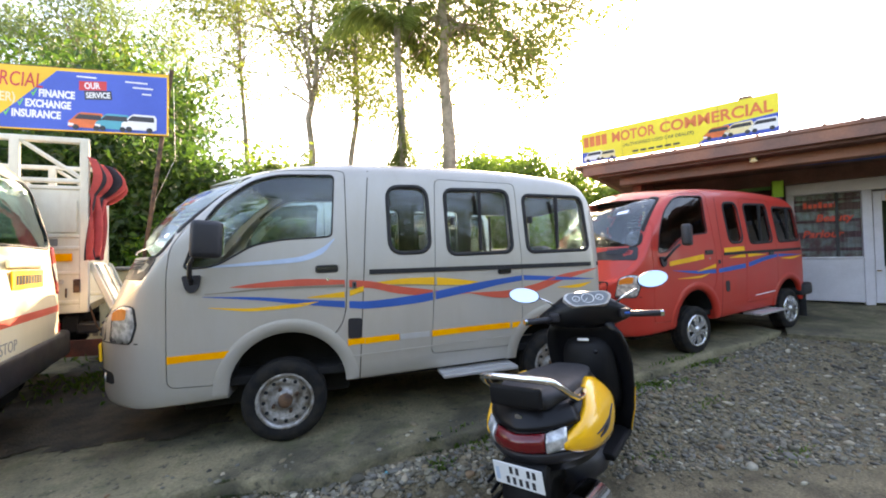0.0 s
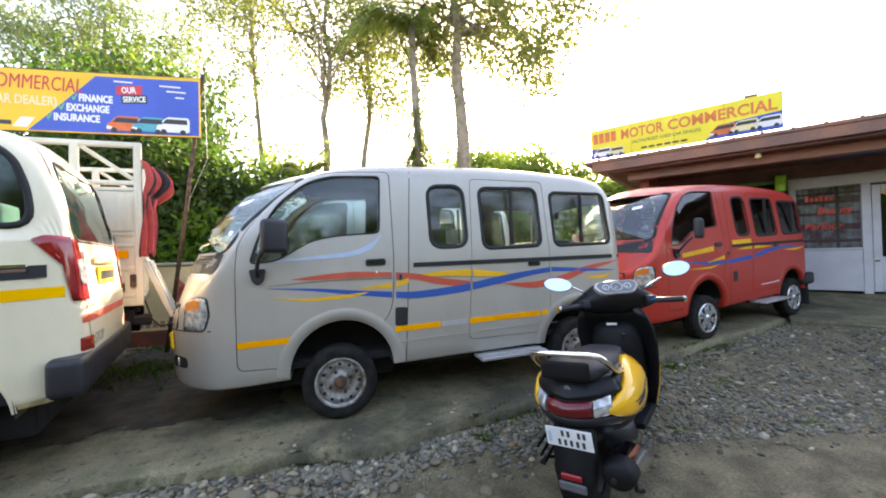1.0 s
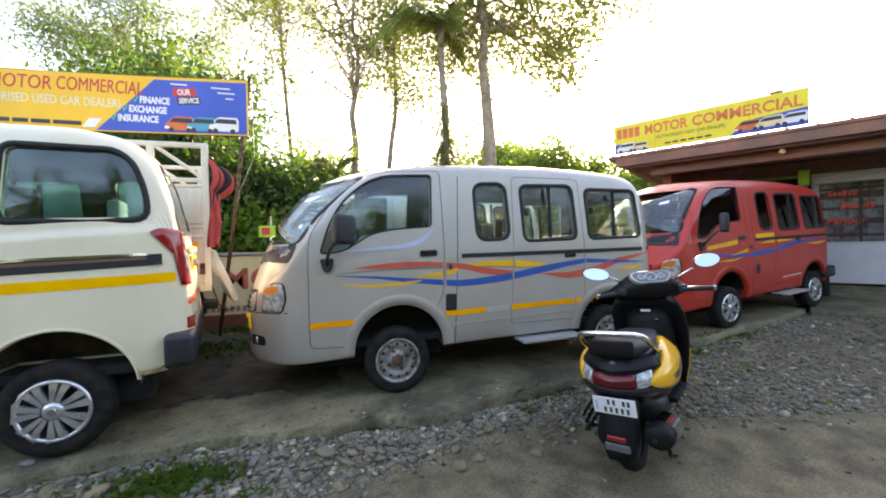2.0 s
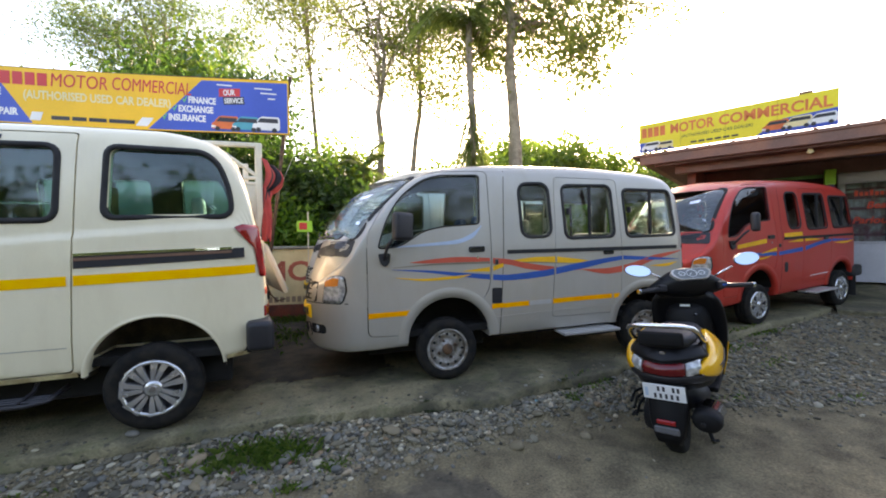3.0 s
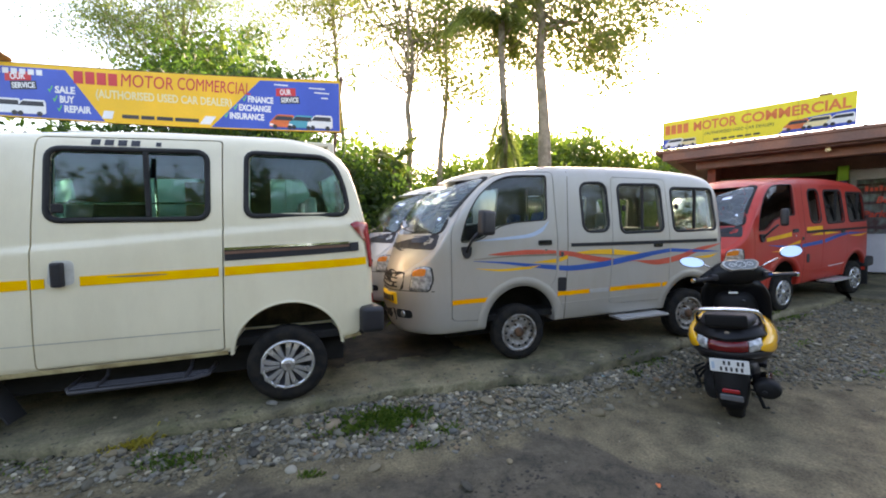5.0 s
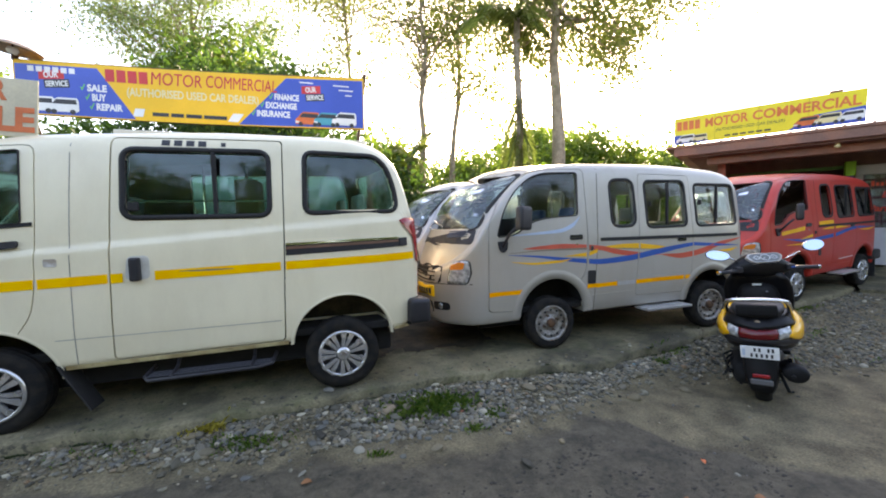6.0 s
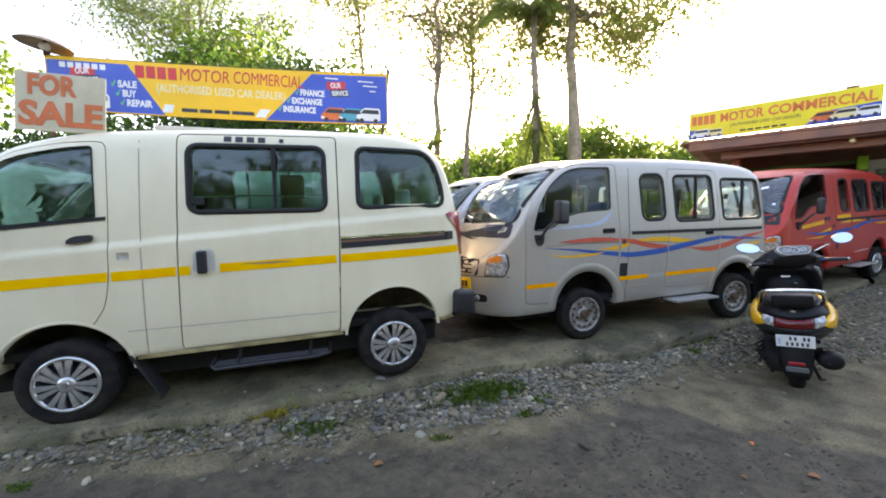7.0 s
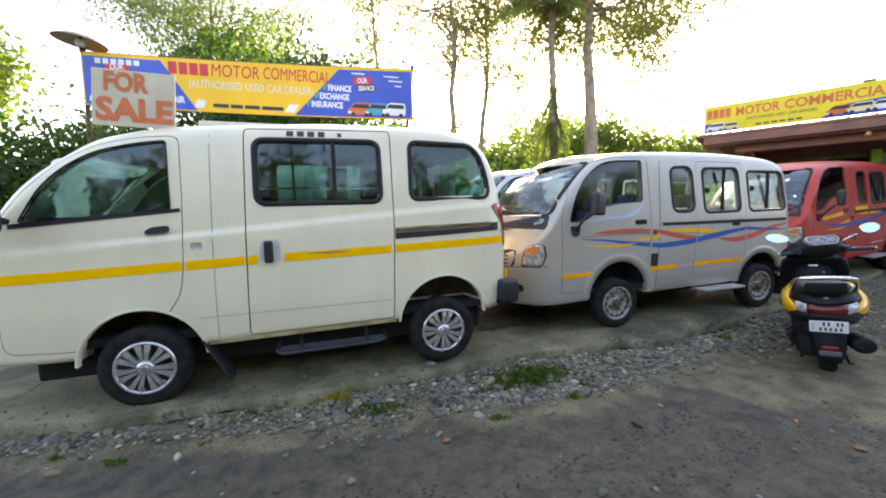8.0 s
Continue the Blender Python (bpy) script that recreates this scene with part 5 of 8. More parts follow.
    for a, b, za, zb, host in ((-0.85, 0.217, 0.972, 1.008, door), (0.238, 0.605, 1.008, 1.02, van), (0.622, 0.69, 1.02, 1.022, slide), (0.872, 1.672, 1.028, 1.048, slide), (1.708, 2.72, 1.05, 1.078, van)):
        tape = part("reflector_tape", band([(a, za, 0.064), ((a + b) / 2, (za + zb) / 2, 0.064), (b, zb, 0.062)], s.near, 0.003, 0.003, 10), YELLOW_TAPE, host, "bright yellow reflector tape")
    part("tape_tear", band([(1.02, 1.018, 0.003), (1.2, 1.022, 0.012), (1.36, 1.018, 0.003)], s.near, 0.0045, 0.002, 6), D_OLIVE, slide)
    rail = part("door_rail", band([(1.712, 1.172, 0.078), (2.2, 1.186, 0.074), (2.60, 1.195, 0.066)], s.near, 0.004, 0.02, 6), PLASTIC, van, "sliding door rail with bright and brown strips")
    part("rail_strip", band([(1.714, 1.188, 0.018), (2.2, 1.201, 0.018), (2.57, 1.208, 0.016)], s.near, 0.008, 0.006, 6), CHROME, rail)
    part("rail_groove", band([(1.714, 1.160, 0.020), (2.2, 1.174, 0.019), (2.57, 1.184, 0.016)], s.near, 0.0065, 0.005, 6), mat("rail_brown", (0.20, 0.10, 0.06), 0.5), rail)
    part("rail_end", band([(2.58, 1.20, 0.072), (2.65, 1.202, 0.068)], s.near, 0.012, 0.02, 4), PLASTIC, rail)
    part("sill_strip", band([(0.335, 0.424, 0.030), (1.0, 0.428, 0.028), (1.70, 0.436, 0.028)], s.flat, 0.004, 0.005), SILL, van, "dirty yellowed sill edge")
    part("sill_strip", band([(2.52, 0.448, 0.026), (2.66, 0.46, 0.026)], s.flat, 0.004, 0.005), SILL, van)
    hd = part("door_handle", patch(rounded([(0.02, 1.20), (0.155, 1.212), (0.155, 1.258), (0.06, 1.25), (0.02, 1.225)], 0.02, 3), lambda u, v, o: s.flat(u, v, o + 0.022), 0.024, 2), PLASTIC, door, "black door handle")
    part("fuel_lock", patch(rounded([(0.277, 1.085), (0.345, 1.085), (0.345, 1.135), (0.277, 1.135)], 0.012, 3), lambda u, v, o: s.flat(u, v, o + 0.003), 0.005, 2), STEEL, van)
    part("handle_recess", patch(rounded([(0.70, 0.975), (0.845, 0.975), (0.845, 1.135), (0.72, 1.135)], 0.035, 4), lambda u, v, o: s.flat(u, v, o + 0.002), 0.004, 2), mat("recess_paint", (0.64, 0.62, 0.54), 0.4), slide)
    part("door_handle", rbox((0.738, -0.815, 0.965), (0.798, -0.762, 1.125), 0.015, 2), PLASTIC, slide, "upright black door handle")
    bars = [(0.93 + 0.075 * k, 1.9, 0.05, 0.042) for k in range(4)] + [(1.30, 1.905, 0.03, 0.03)]
    part("side_number", [patch([(x, z), (x + w, z), (x + w, z + h), (x, z + h)], lambda u, v, o: s.near(u, v, o + 0.003), 0.003, 1) for x, z, w, h in bars], INK, slide, "black painted number bars")
    # tail: bumper, lamps, hatch glass, plate
    bump = rbox((2.645, -0.77, 0.465), (2.90, 0.77, 0.675), 0.04, 3)
    for vv in bump.verts:
        if vv.co.x > 2.7:
            vv.co.x -= 0.09 * (abs(vv.co.y) / 0.78) ** 3
    part("rear_bumper", bump, PLASTIC, van, "black rear bumper", True)
    for sg, pl in ((-1, s.near), (1, s.far)):
        tl = rounded([(2.585, 1.345), (2.64, 1.37), (2.75, 1.36), (2.775, 1.16), (2.785, 0.985), (2.75, 0.985), (2.735, 1.12), (2.70, 1.25)], 0.015, 3)
        tail = part("tail_lamp", patch(tl, lambda u, v, o: (u, (-1 if sg < 0 else 1) * (max(s.width(u, v), s.width(u - 0.03, v) - 0.03, 0.3) + o + 0.012), v), 0.05, 4), LAMP_RED, van, "tall red tail lamp", True)
        t2 = rounded([(sg * 0.52, 0.985), (sg * 0.62, 0.985), (sg * 0.63, 1.15), (sg * 0.60, 1.34), (sg * 0.55, 1.34), (sg * 0.53, 1.15)], 0.02, 3)
        part("lamp_wrap", patch(t2, lambda u, v, o: s.tail(u, v, o + 0.012), 0.02, 3), LAMP_RED, tail)
        wl = rounded([(sg * 0.52, 1.08), (sg * 0.61, 1.08), (sg * 0.61, 1.23), (sg * 0.52, 1.23)], 0.03, 4)
        part("reverse_lamp", patch(wl, lambda u, v, o: s.tail(u, v, o + 0.018), 0.008, 3), LAMP_CLEAR, tail)
        rf = rounded([(sg * 0.50, 0.685), (sg * 0.61, 0.685), (sg * 0.61, 0.765), (sg * 0.50, 0.765)], 0.01, 3)
        part("bumper_reflector", patch(rf, lambda u, v, o: s.tail(u, v, o + 0.006), 0.01, 3), LAMP_RED, van)
        part("mudflap", rbox((-0.005, -0.08, -0.36), (0.005, 0.08, 0.0), 0.003, 1, pose(0.30, sg * 0.70, 0.43, 0, -27, 0)), RUBBER, van, "thin black mudflap")
    g = part("rear_window", patch(U_BACK, lambda u, v, o: s.tail(u, v, o - 0.008), 0.005, 4), GLASS_DARK, van)
    g.visible_shadow = False
    part("rear_window_rubber", ring_frame(U_BACK, 0.02, lambda u, v, o: s.tail(u, v, o)), RUBBER, van, "", True)
    v = []
    seam = [(-0.52, 0.66), (-0.55, 0.9), (-0.57, 1.2), (-0.60, 1.5), (-0.57, 1.80), (-0.50, 1.93)]
    for z in np.linspace(0.66, 1.93, 26):
        y = float(np.interp(z, [p[1] for p in seam], [p[0] for p in seam]))
        v += [s.tail(y - 0.004, z, 0.002), s.tail(y + 0.004, z, 0.002)]
    part("hatch_seam", quads(v, [(2 * i, 2 * i + 1, 2 * i + 3, 2 * i + 2) for i in range(25)]), DARK, van)
    px = s.tail(0.0, 1.12)[0]
    pl = part("number_plate", rbox((px + 0.002, -0.25, 1.06), (px + 0.014, 0.25, 1.18), 0.004, 1), PLATE_Y, van, "yellow number plate")
    part("plate_writing", [rbox((px + 0.013, y, 1.09), (px + 0.016, y + 0.035, 1.15), 0) for y in np.arange(-0.2, 0.19, 0.048)], INK, pl)
    part("hatch_handle", rbox((px - 0.005, -0.30, 1.20), (px + 0.022, 0.30, 1.255), 0.012, 2), WHITE, van)
    part("hatch_latch", rbox((s.tail(-0.46, 1.25)[0] - 0.01, -0.49, 1.22), (s.tail(-0.46, 1.25)[0] + 0.015, -0.43, 1.28), 0.01, 2), STEEL, van)
    v = []
    for y in np.linspace(-0.60, 0.60, 30):
        v += [s.tail(y, 0.90, 0.003), s.tail(y, 0.85, 0.003)]
    part("rear_tape", quads(v, [(2 * i, 2 * i + 1, 2 * i + 3, 2 * i + 2) for i in range(29)]), D_RED, van, "red reflector tape")
    stop = lettering("STOP", 0.095, 0.0006)
    for vv in stop.vertices:
        vv.co = Vector(s.tail(-0.46 + vv.co.x, 0.70 + vv.co.y, 0.002 + vv.co.z))
    part("stop_letters", stop, mat("faded_ink", (0.3, 0.29, 0.26), 0.6), van, "faded painted word")
    # nose
    for sg in (-1, 1):
        hl = rounded([(sg * 0.38, 0.78), (sg * 0.62, 0.80), (sg * 0.70, 1.02), (sg * 0.60, 1.05), (sg * 0.42, 0.96)], 0.03, 3)
        part("headlamp", patch(hl, lambda u, v, o: s.nose(u, v, o + 0.008), 0.02, 4), LAMP_CLEAR, van, "", True)
    part("front_bumper_grille", patch(rounded([(-0.4, 0.55), (0.4, 0.55), (0.4, 0.72), (-0.4, 0.72)], 0.03, 3), lambda u, v, o: s.nose(u, v, o + 0.004), 0.006, 4), PLASTIC, van)
    mr = part("wing_mirror", rbox((-0.07, -0.10, -0.12), (0.07, 0.10, 0.12), 0.04, 3, pose(-0.70, -0.92, 1.36, 0, 0, 20)), PLASTIC, van, "black wing mirror", True)
    part("mirror_foot", tube([(-0.69, -0.75, 1.31), (-0.70, -0.83, 1.33), (-0.70, -0.9, 1.35)], 0.022, 8), PLASTIC, mr)
    # inside
    part("dashboard", rbox((-0.78, -0.64, 1.02), (-0.5, 0.64, 1.26), 0.05, 2), TRIM, van)
    wheel = part("steering_wheel", tube([(0.19 * math.cos(a), 0.19 * math.sin(a), 0) for a in [2 * math.pi * k / 24 for k in range(24)]], 0.015, 8, True), GLOSS, van, "", True)
    wheel.matrix_basis = pose(-0.30, 0.35, 1.32, 0, -50, 0)
    for y in (-0.35, 0.35):
        seat(van, -0.02, y, 0.46, PALE_CLOTH, 0.56, True, 0.78)
    seat(van, 1.0, 0.0, 1.15, PALE_CLOTH, 0.56, False, 0.72)
    seat(van, 1.95, 0.0, 1.15, PALE_CLOTH, 0.56, False, 0.72)
    for y in (-0.36, 0.36):
        part("headrest", rbox((2.30, y - 0.12, 1.40), (2.38, y + 0.12, 1.58), 0.03, 2), PALE_CLOTH, van, "", True)
    for x in (0.90, 1.28):
        part("grab_pole", tube([(x, 0.40, 0.5), (x, 0.40, 1.92)], 0.013, 8), CHROME, van)
    part("cardboard_box", rbox((1.22, 0.1, 1.30), (1.42, 0.45, 1.76), 0.01, 1), mat("cardboard", (0.34, 0.22, 0.12), 0.85), van)
    # tubular step
    pts = [(0.80, -0.66, 0.33), (0.78, -0.80, 0.30), (0.82, -0.86, 0.295), (1.50, -0.86, 0.295), (1.585, -0.82, 0.30), (1.60, -0.66, 0.33)]
    st = part("side_step", tube(pts, 0.014, 8), PLASTIC, van, "black tubular side step", True)
    for y in (-0.815, -0.775, -0.735):
        part("step_tube", tube([(0.80, y, 0.302), (1.58, y, 0.302)], 0.009, 6), PLASTIC, st)
    for x in (0.95, 1.45):
        part("step_bracket", tube([(x, -0.86, 0.295), (x, -0.70, 0.33), (x, -0.62, 0.43)], 0.012, 6), PLASTIC, st)
    for x in (fa, ra):
        part("axle", tube([(x, -0.6, 0.283), (x, 0.6, 0.283)], 0.045, 10), DARK, van)
        for y, turn in ((-0.675, 0), (0.675, 180)):
            capped_wheel(van, x, y, 0.283, turn, 12 if x < 1 else 30)
    return van


SILVER_AT = pose(0, 0.68, 0.005, 0, -1.9, 0)
WHITE_AT = pose(-4.26, 0.16, -0.02, 0, -0.8, 3.5)
RED_AT = pose(4.02, 1.05, 0.165, 0, -3.0, 9.2) @ Matrix.Diagonal((0.955, 0.955, 0.945, 1))
magic_van(SILVER_AT, SILVER, "silver minivan with red, yellow and blue side stripes", "long")
magic_van(RED_AT, RED, "red minivan with dark windows and silver hubcaps by the shop", "short", True, "parked minivans", GLASS_BLACK)
magic_van(pose(-0.22, 2.45, 0.02, 0, -1.9, 1.5), SILVER_OLD, "pale silver minivan behind another silver minivan", "none")
slant(supro_van(WHITE_AT), -0.23, -0.66, 1.7, 2.7)

# ---- shop ----
def flat_text(name, body, size, material, parent, m, label="", width=None, shear=0.0, bold=0.0, extrude=0.001):
    return part(name, moved(lettering(body, size, extrude, shear, width, bold), m), material, parent, label)


UPRIGHT = Matrix.Rotation(radians(90), 4, "X")


def at(x, z, y=0.0):
    """Text that stands upright in the x-z plane and is read from -y."""
    return Matrix.Translation((x, y, z)) @ UPRIGHT


def sheet(poly, y0, y1):
    return prism(poly, y0, y1)


shop = thing("shop_building", "single-storey shop with a brown roof overhang and white shopfront", "building", SHOP)
roof = part("roof", join(rbox((-0.15, 0, 2.90), (9.0, 6.0, 2.96), 0.01, 1), rbox((0.0, 0.02, 2.74), (9.0, 0.10, 2.91), 0.005, 1)), BROWN, shop, "brown sheet roof with a fascia")
for k in range(26):
    part("roof_rib", rbox((0.1 + 0.34 * k, -0.02, 2.955), (0.14 + 0.34 * k, 6.0, 2.975), 0.006, 1), BROWN, roof)
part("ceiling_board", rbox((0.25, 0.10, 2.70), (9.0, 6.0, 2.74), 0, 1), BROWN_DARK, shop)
part("edge_beam", rbox((0.55, 0.35, 2.55), (9.0, 0.55, 2.70), 0.012, 1), BROWN, shop, "red-brown beam")
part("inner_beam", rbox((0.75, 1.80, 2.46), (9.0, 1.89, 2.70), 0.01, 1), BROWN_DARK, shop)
part("green_beam_trim", rbox((0.75, 1.78, 2.40), (2.7, 1.86, 2.46), 0.005, 1), mat("dull_green", (0.10, 0.22, 0.06), 0.7), shop)
part("side_wall", rbox((0.72, 0.6, 0.0), (0.86, 6.0, 2.70), 0.005, 1), RED_WALL, shop, "brown-red end wall")
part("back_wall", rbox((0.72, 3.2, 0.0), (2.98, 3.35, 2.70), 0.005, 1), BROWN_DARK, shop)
part("rear_wall", rbox((0.72, 5.9, 0.0), (9.0, 6.05, 2.9), 0.005, 1), RED_WALL, shop)
part("end_wall", rbox((8.85, 1.95, 0.0), (9.0, 6.0, 2.9), 0.005, 1), RED_WALL, shop)
post = part("veranda_post", rbox((2.72, 1.62, 0.3), (2.84, 1.76, 2.42), 0.01, 1), mat("purple_post", (0.10, 0.08, 0.16), 0.6), shop, "dark post with a lime-green top")
part("post_top", rbox((2.71, 1.60, 2.24), (2.86, 1.78, 2.52), 0.01, 1), GREEN_PAINT, post)
part("rolled_tarp", tube([(2.70, 0.62, 2.62), (3.6, 0.6, 2.60), (4.8, 0.62, 2.62), (6.0, 0.6, 2.6)], [0.05, 0.07, 0.06, 0.07], 10), BLUE_TARP, shop, "rolled blue tarpaulin under the roof", True)
part("bulb_holder", lathe([(0.0, 0.10), (0.03, 0.09), (0.035, 0.03), (0.05, 0.0), (0.0, -0.03)], 14, "z"), S_CREAM, shop, "", True).matrix_basis = pose(2.45, 0.2, 2.64)
# white shopfront
WY = 1.9
part("shopfront_panel", [rbox((2.90, WY, 2.27), (9.0, WY + 0.12, 2.45), 0.006, 1), rbox((2.90, WY, 0.42), (3.0, WY + 0.12, 2.27), 0.006, 1), rbox((3.0, WY + 0.01, 0.46), (3.80, WY + 0.10, 1.19), 0.006, 1), rbox((3.80, WY - 0.005, 0.42), (3.91, WY + 0.12, 2.27), 0.006, 1), rbox((4.90, WY, 0.42), (9.0, WY + 0.12, 2.27), 0.006, 1), rbox((2.90, WY + 0.02, 2.45), (9.0, WY + 0.1, 2.70), 0.0, 1)], SHOP_WHITE, shop, "white shopfront panel")
win = part("shop_window", rbox((3.02, WY + 0.05, 1.20), (3.79, WY + 0.056, 2.26), 0), GLASS, shop, "shop window with a patterned curtain and red lettering")
win.visible_shadow = False
part("window_mullion", rbox((3.50, WY + 0.03, 1.19), (3.54, WY + 0.07, 2.27), 0.004, 1), PLASTIC, win)
part("window_sill", rbox((2.98, WY - 0.02, 1.17), (3.82, WY + 0.02, 1.20), 0.005, 1), SHOP_WHITE, win)
cv, cf = [], []
for i in range(60):
    x = 3.01 + 0.79 * i / 59
    y = WY + 0.115 + 0.014 * math.sin(i * 0.95)
    cv += [(x, y, 1.2), (x, y, 2.26)]
MAROON = mat("curtain_maroon", (0.22, 0.08, 0.12), 0.9)
curtain = mat("striped_curtain", (0.42, 0.40, 0.46), 0.9, 0, 0.3, 5, 60, 0.2, (0.26, 0.10, 0.14))
part("curtain", quads(cv, [(2 * i, 2 * i + 2, 2 * i + 3, 2 * i + 1) for i in range(59)]), curtain, win, "grey and maroon curtain", True)
for z, h in ((1.30, 0.05), (1.52, 0.10), (1.78, 0.05), (1.98, 0.12), (2.14, 0.04)):
    rv = []
    for i in range(60):
        x = 3.01 + 0.79 * i / 59
        y = WY + 0.108 + 0.014 * math.sin(i * 0.95)
        rv += [(x, y, z), (x, y, z + h)]
    part("curtain_stripe", quads(rv, [(2 * i, 2 * i + 2, 2 * i + 3, 2 * i + 1) for i in range(59)]), MAROON, win)
letters = mat("red_vinyl_letters", (0.75, 0.06, 0.03), 0.4, 0, 0.08, 6, 60, 0)
flat_text("window_lettering", "Beauty", 0.17, letters, win, at(3.27, 1.80, WY + 0.045), "", 0.45, 0.25, 0.004)
flat_text("window_lettering", "Parlour", 0.17, letters, win, at(3.10, 1.53, WY + 0.045), "", 0.50, 0.25, 0.004)
part("window_lettering", [rbox((3.12 + 0.062 * k, WY + 0.044, 2.03), (3.165 + 0.062 * k, WY + 0.047, 2.13 if k in (0, 3, 6) else 2.10), 0) for k in range(7)], letters, win, "red bars of unreadable writing")
door = part("shop_door", join(rbox((3.92, WY + 0.03, 0.46), (4.02, WY + 0.08, 2.24), 0.006, 1), rbox((4.78, WY + 0.03, 0.46), (4.88, WY + 0.08, 2.24), 0.006, 1), rbox((4.02, WY + 0.03, 0.46), (4.78, WY + 0.08, 1.04), 0.006, 1), rbox((4.02, WY + 0.03, 2.08), (4.78, WY + 0.08, 2.24), 0.006, 1)), SHOP_WHITE, shop, "white shop door with a glass upper half")
g = part("door_glass", rbox((4.0, WY + 0.05, 1.03), (4.8, WY + 0.056, 2.09), 0), GLASS_DARK, door)
g.visible_shadow = False
part("door_handle", rbox((3.925, WY, 0.96), (3.99, WY + 0.04, 0.985), 0.006, 1), CHROME, door)
part("door_badge", rbox((4.06, WY + 0.02, 2.06), (4.24, WY + 0.035, 2.16), 0.004, 1), REFLECT, door)
flat_text("window_lettering", "P", 0.17, letters, door, at(4.08, 1.50, WY + 0.045), "", None, 0.25, 0.004)
part("room_back", rbox((3.0, WY + 1.6, 0.42), (8.8, WY + 1.7, 2.7), 0), mat("room_wall", (0.35, 0.3, 0.3), 0.9), shop)


def little_van(parent, x, z, w, body, y, flip=1):
    """A printed vehicle on a sign, as flat shapes."""
    h = w * (0.56 if parent.name.startswith("banner") else 0.5)
    pts = [(0, 0.10), (0.02, 0.42), (0.10, 0.52), (0.26, 0.88), (0.36, 0.98), (0.95, 0.98), (1.0, 0.80), (1.0, 0.12), (0.92, 0.04), (0.06, 0.04)]
    put = [(x + (a if flip > 0 else 1 - a) * w, z + b * h) for a, b in pts]
    v = part("printed_van", sheet(put, y - 0.0015, y), body, parent)
    wn_ = [(0.17, 0.56), (0.30, 0.86), (0.92, 0.86), (0.94, 0.56)]
    part("printed_window", sheet([(x + (a if flip > 0 else 1 - a) * w, z + b * h) for a, b in wn_], y - 0.0025, y - 0.001), INK, v)
    for c in (0.22, 0.80):
        cx = x + (c if flip > 0 else 1 - c) * w
        part("printed_wheel", sheet([(cx + 0.09 * w * math.cos(t), z + 0.06 * h + 0.09 * w * math.sin(t)) for t in [2 * math.pi * k / 12 for k in range(12)]], y - 0.003, y - 0.001), INK, v)
    part("printed_bumper", sheet([(x + (a if flip > 0 else 1 - a) * w, z + b * h) for a, b in ((0.0, 0.12), (0.16, 0.12), (0.16, 0.26), (0.01, 0.30))], y - 0.0028, y - 0.001), S_WHITE, v)


# sign on the shop's roof
sign = thing("shop_sign", "yellow painted sign board with red lettering on the shop roof", "sign", SHOP @ pose(0, 0, 2.985, 5, 0, 0))
SW, SH = 2.74, 0.54
part("board", rbox((0, 0, 0), (SW, 0.03, SH), 0.004, 1), S_LEMON, sign)
part("blue_corner", sheet([(0, 0.0), (0.62, 0.0), (0.50, 0.10), (0.36, 0.17), (0, 0.19)], -0.002, 0.001), S_BLUE, sign)
part("blue_corner", sheet([(1.78, 0.0), (SW, 0.0), (SW, 0.26), (2.12, 0.22), (1.98, 0.14)], -0.002, 0.001), S_BLUE, sign)
red_sign = mat("sign_red_letters", (0.80, 0.20, 0.05), 0.5, 0, 0.1, 6, 60, 0)
part("name_bars", [rbox((0.05 + 0.105 * k, -0.004, 0.28), (0.135 + 0.105 * k, 0, 0.46), 0) for k in range(4)], red_sign, sign, "plain red bars in place of a name")
flat_text("sign_lettering", "MOTOR", 0.235, red_sign, sign, at(0.54, 0.29, -0.002), "", 0.68, 0.0, 0.006)
flat_text("sign_lettering", "COMMERCIAL", 0.235, red_sign, sign, at(1.28, 0.29, -0.002), "", 1.40, 0.0, 0.006)
flat_text("sign_lettering", "(AUTHORISED USED CAR DEALER)", 0.075, INK, sign, at(0.72, 0.175, -0.002), "", 1.02, 0.1)
part("address_bars", [rbox((0.86 + 0.12 * k, -0.004, 0.055), (0.95 + 0.12 * k, 0, 0.085), 0) for k in range(6)], INK, sign, "dark bars in place of an address")
for x, w, c in ((0.04, 0.32, S_WHITE), (0.30, 0.28, S_CREAM)):
    little_van(sign, x, 0.03, w, c, -0.004)
for x, w, c in ((1.86, 0.33, S_ORANGE), (2.12, 0.34, S_CREAM), (2.40, 0.33, S_WHITE)):
    little_van(sign, x, 0.05, w, c, -0.004)
JOINT = mat("joint_line", (0.45, 0.36, 0.03), 0.7)
for x in (0.7, 1.37, 2.05):
    part("board_joint", rbox((x - 0.002, -0.003, 0.0), (x + 0.002, 0.0, SH), 0), JOINT, sign)
for x in (0.2, 1.3, 2.5):
    part("strut", tube([(x, 0.03, 0.35), (x, 0.40, 0.03)], 0.012, 6), RUST, sign)
part("lamp_box", rbox((2.30, 0.02, SH), (2.46, 0.12, SH + 0.045), 0.008, 1), BROWN, sign, "small brown box on the sign's top edge")

# ---- banner on poles ----
BX0, BX1, BZ0, BZ1, BY = -6.27, -1.76, 2.88, 3.68, 2.75
BW, BH = BX1 - BX0, BZ1 - BZ0
banner = thing("banner", "blue and yellow dealer banner stretched between two rusty poles", "banner", pose(BX0, BY, BZ0))


def bz(fx, fz):
    """A place on the banner by shares of its width and height; the cloth sags a little."""
    return (fx * BW, fz * BH * (1 - 0.13 * (1 - fx)) - 0.03 * math.sin(math.pi * fx) - 0.03 * (1 - fx))


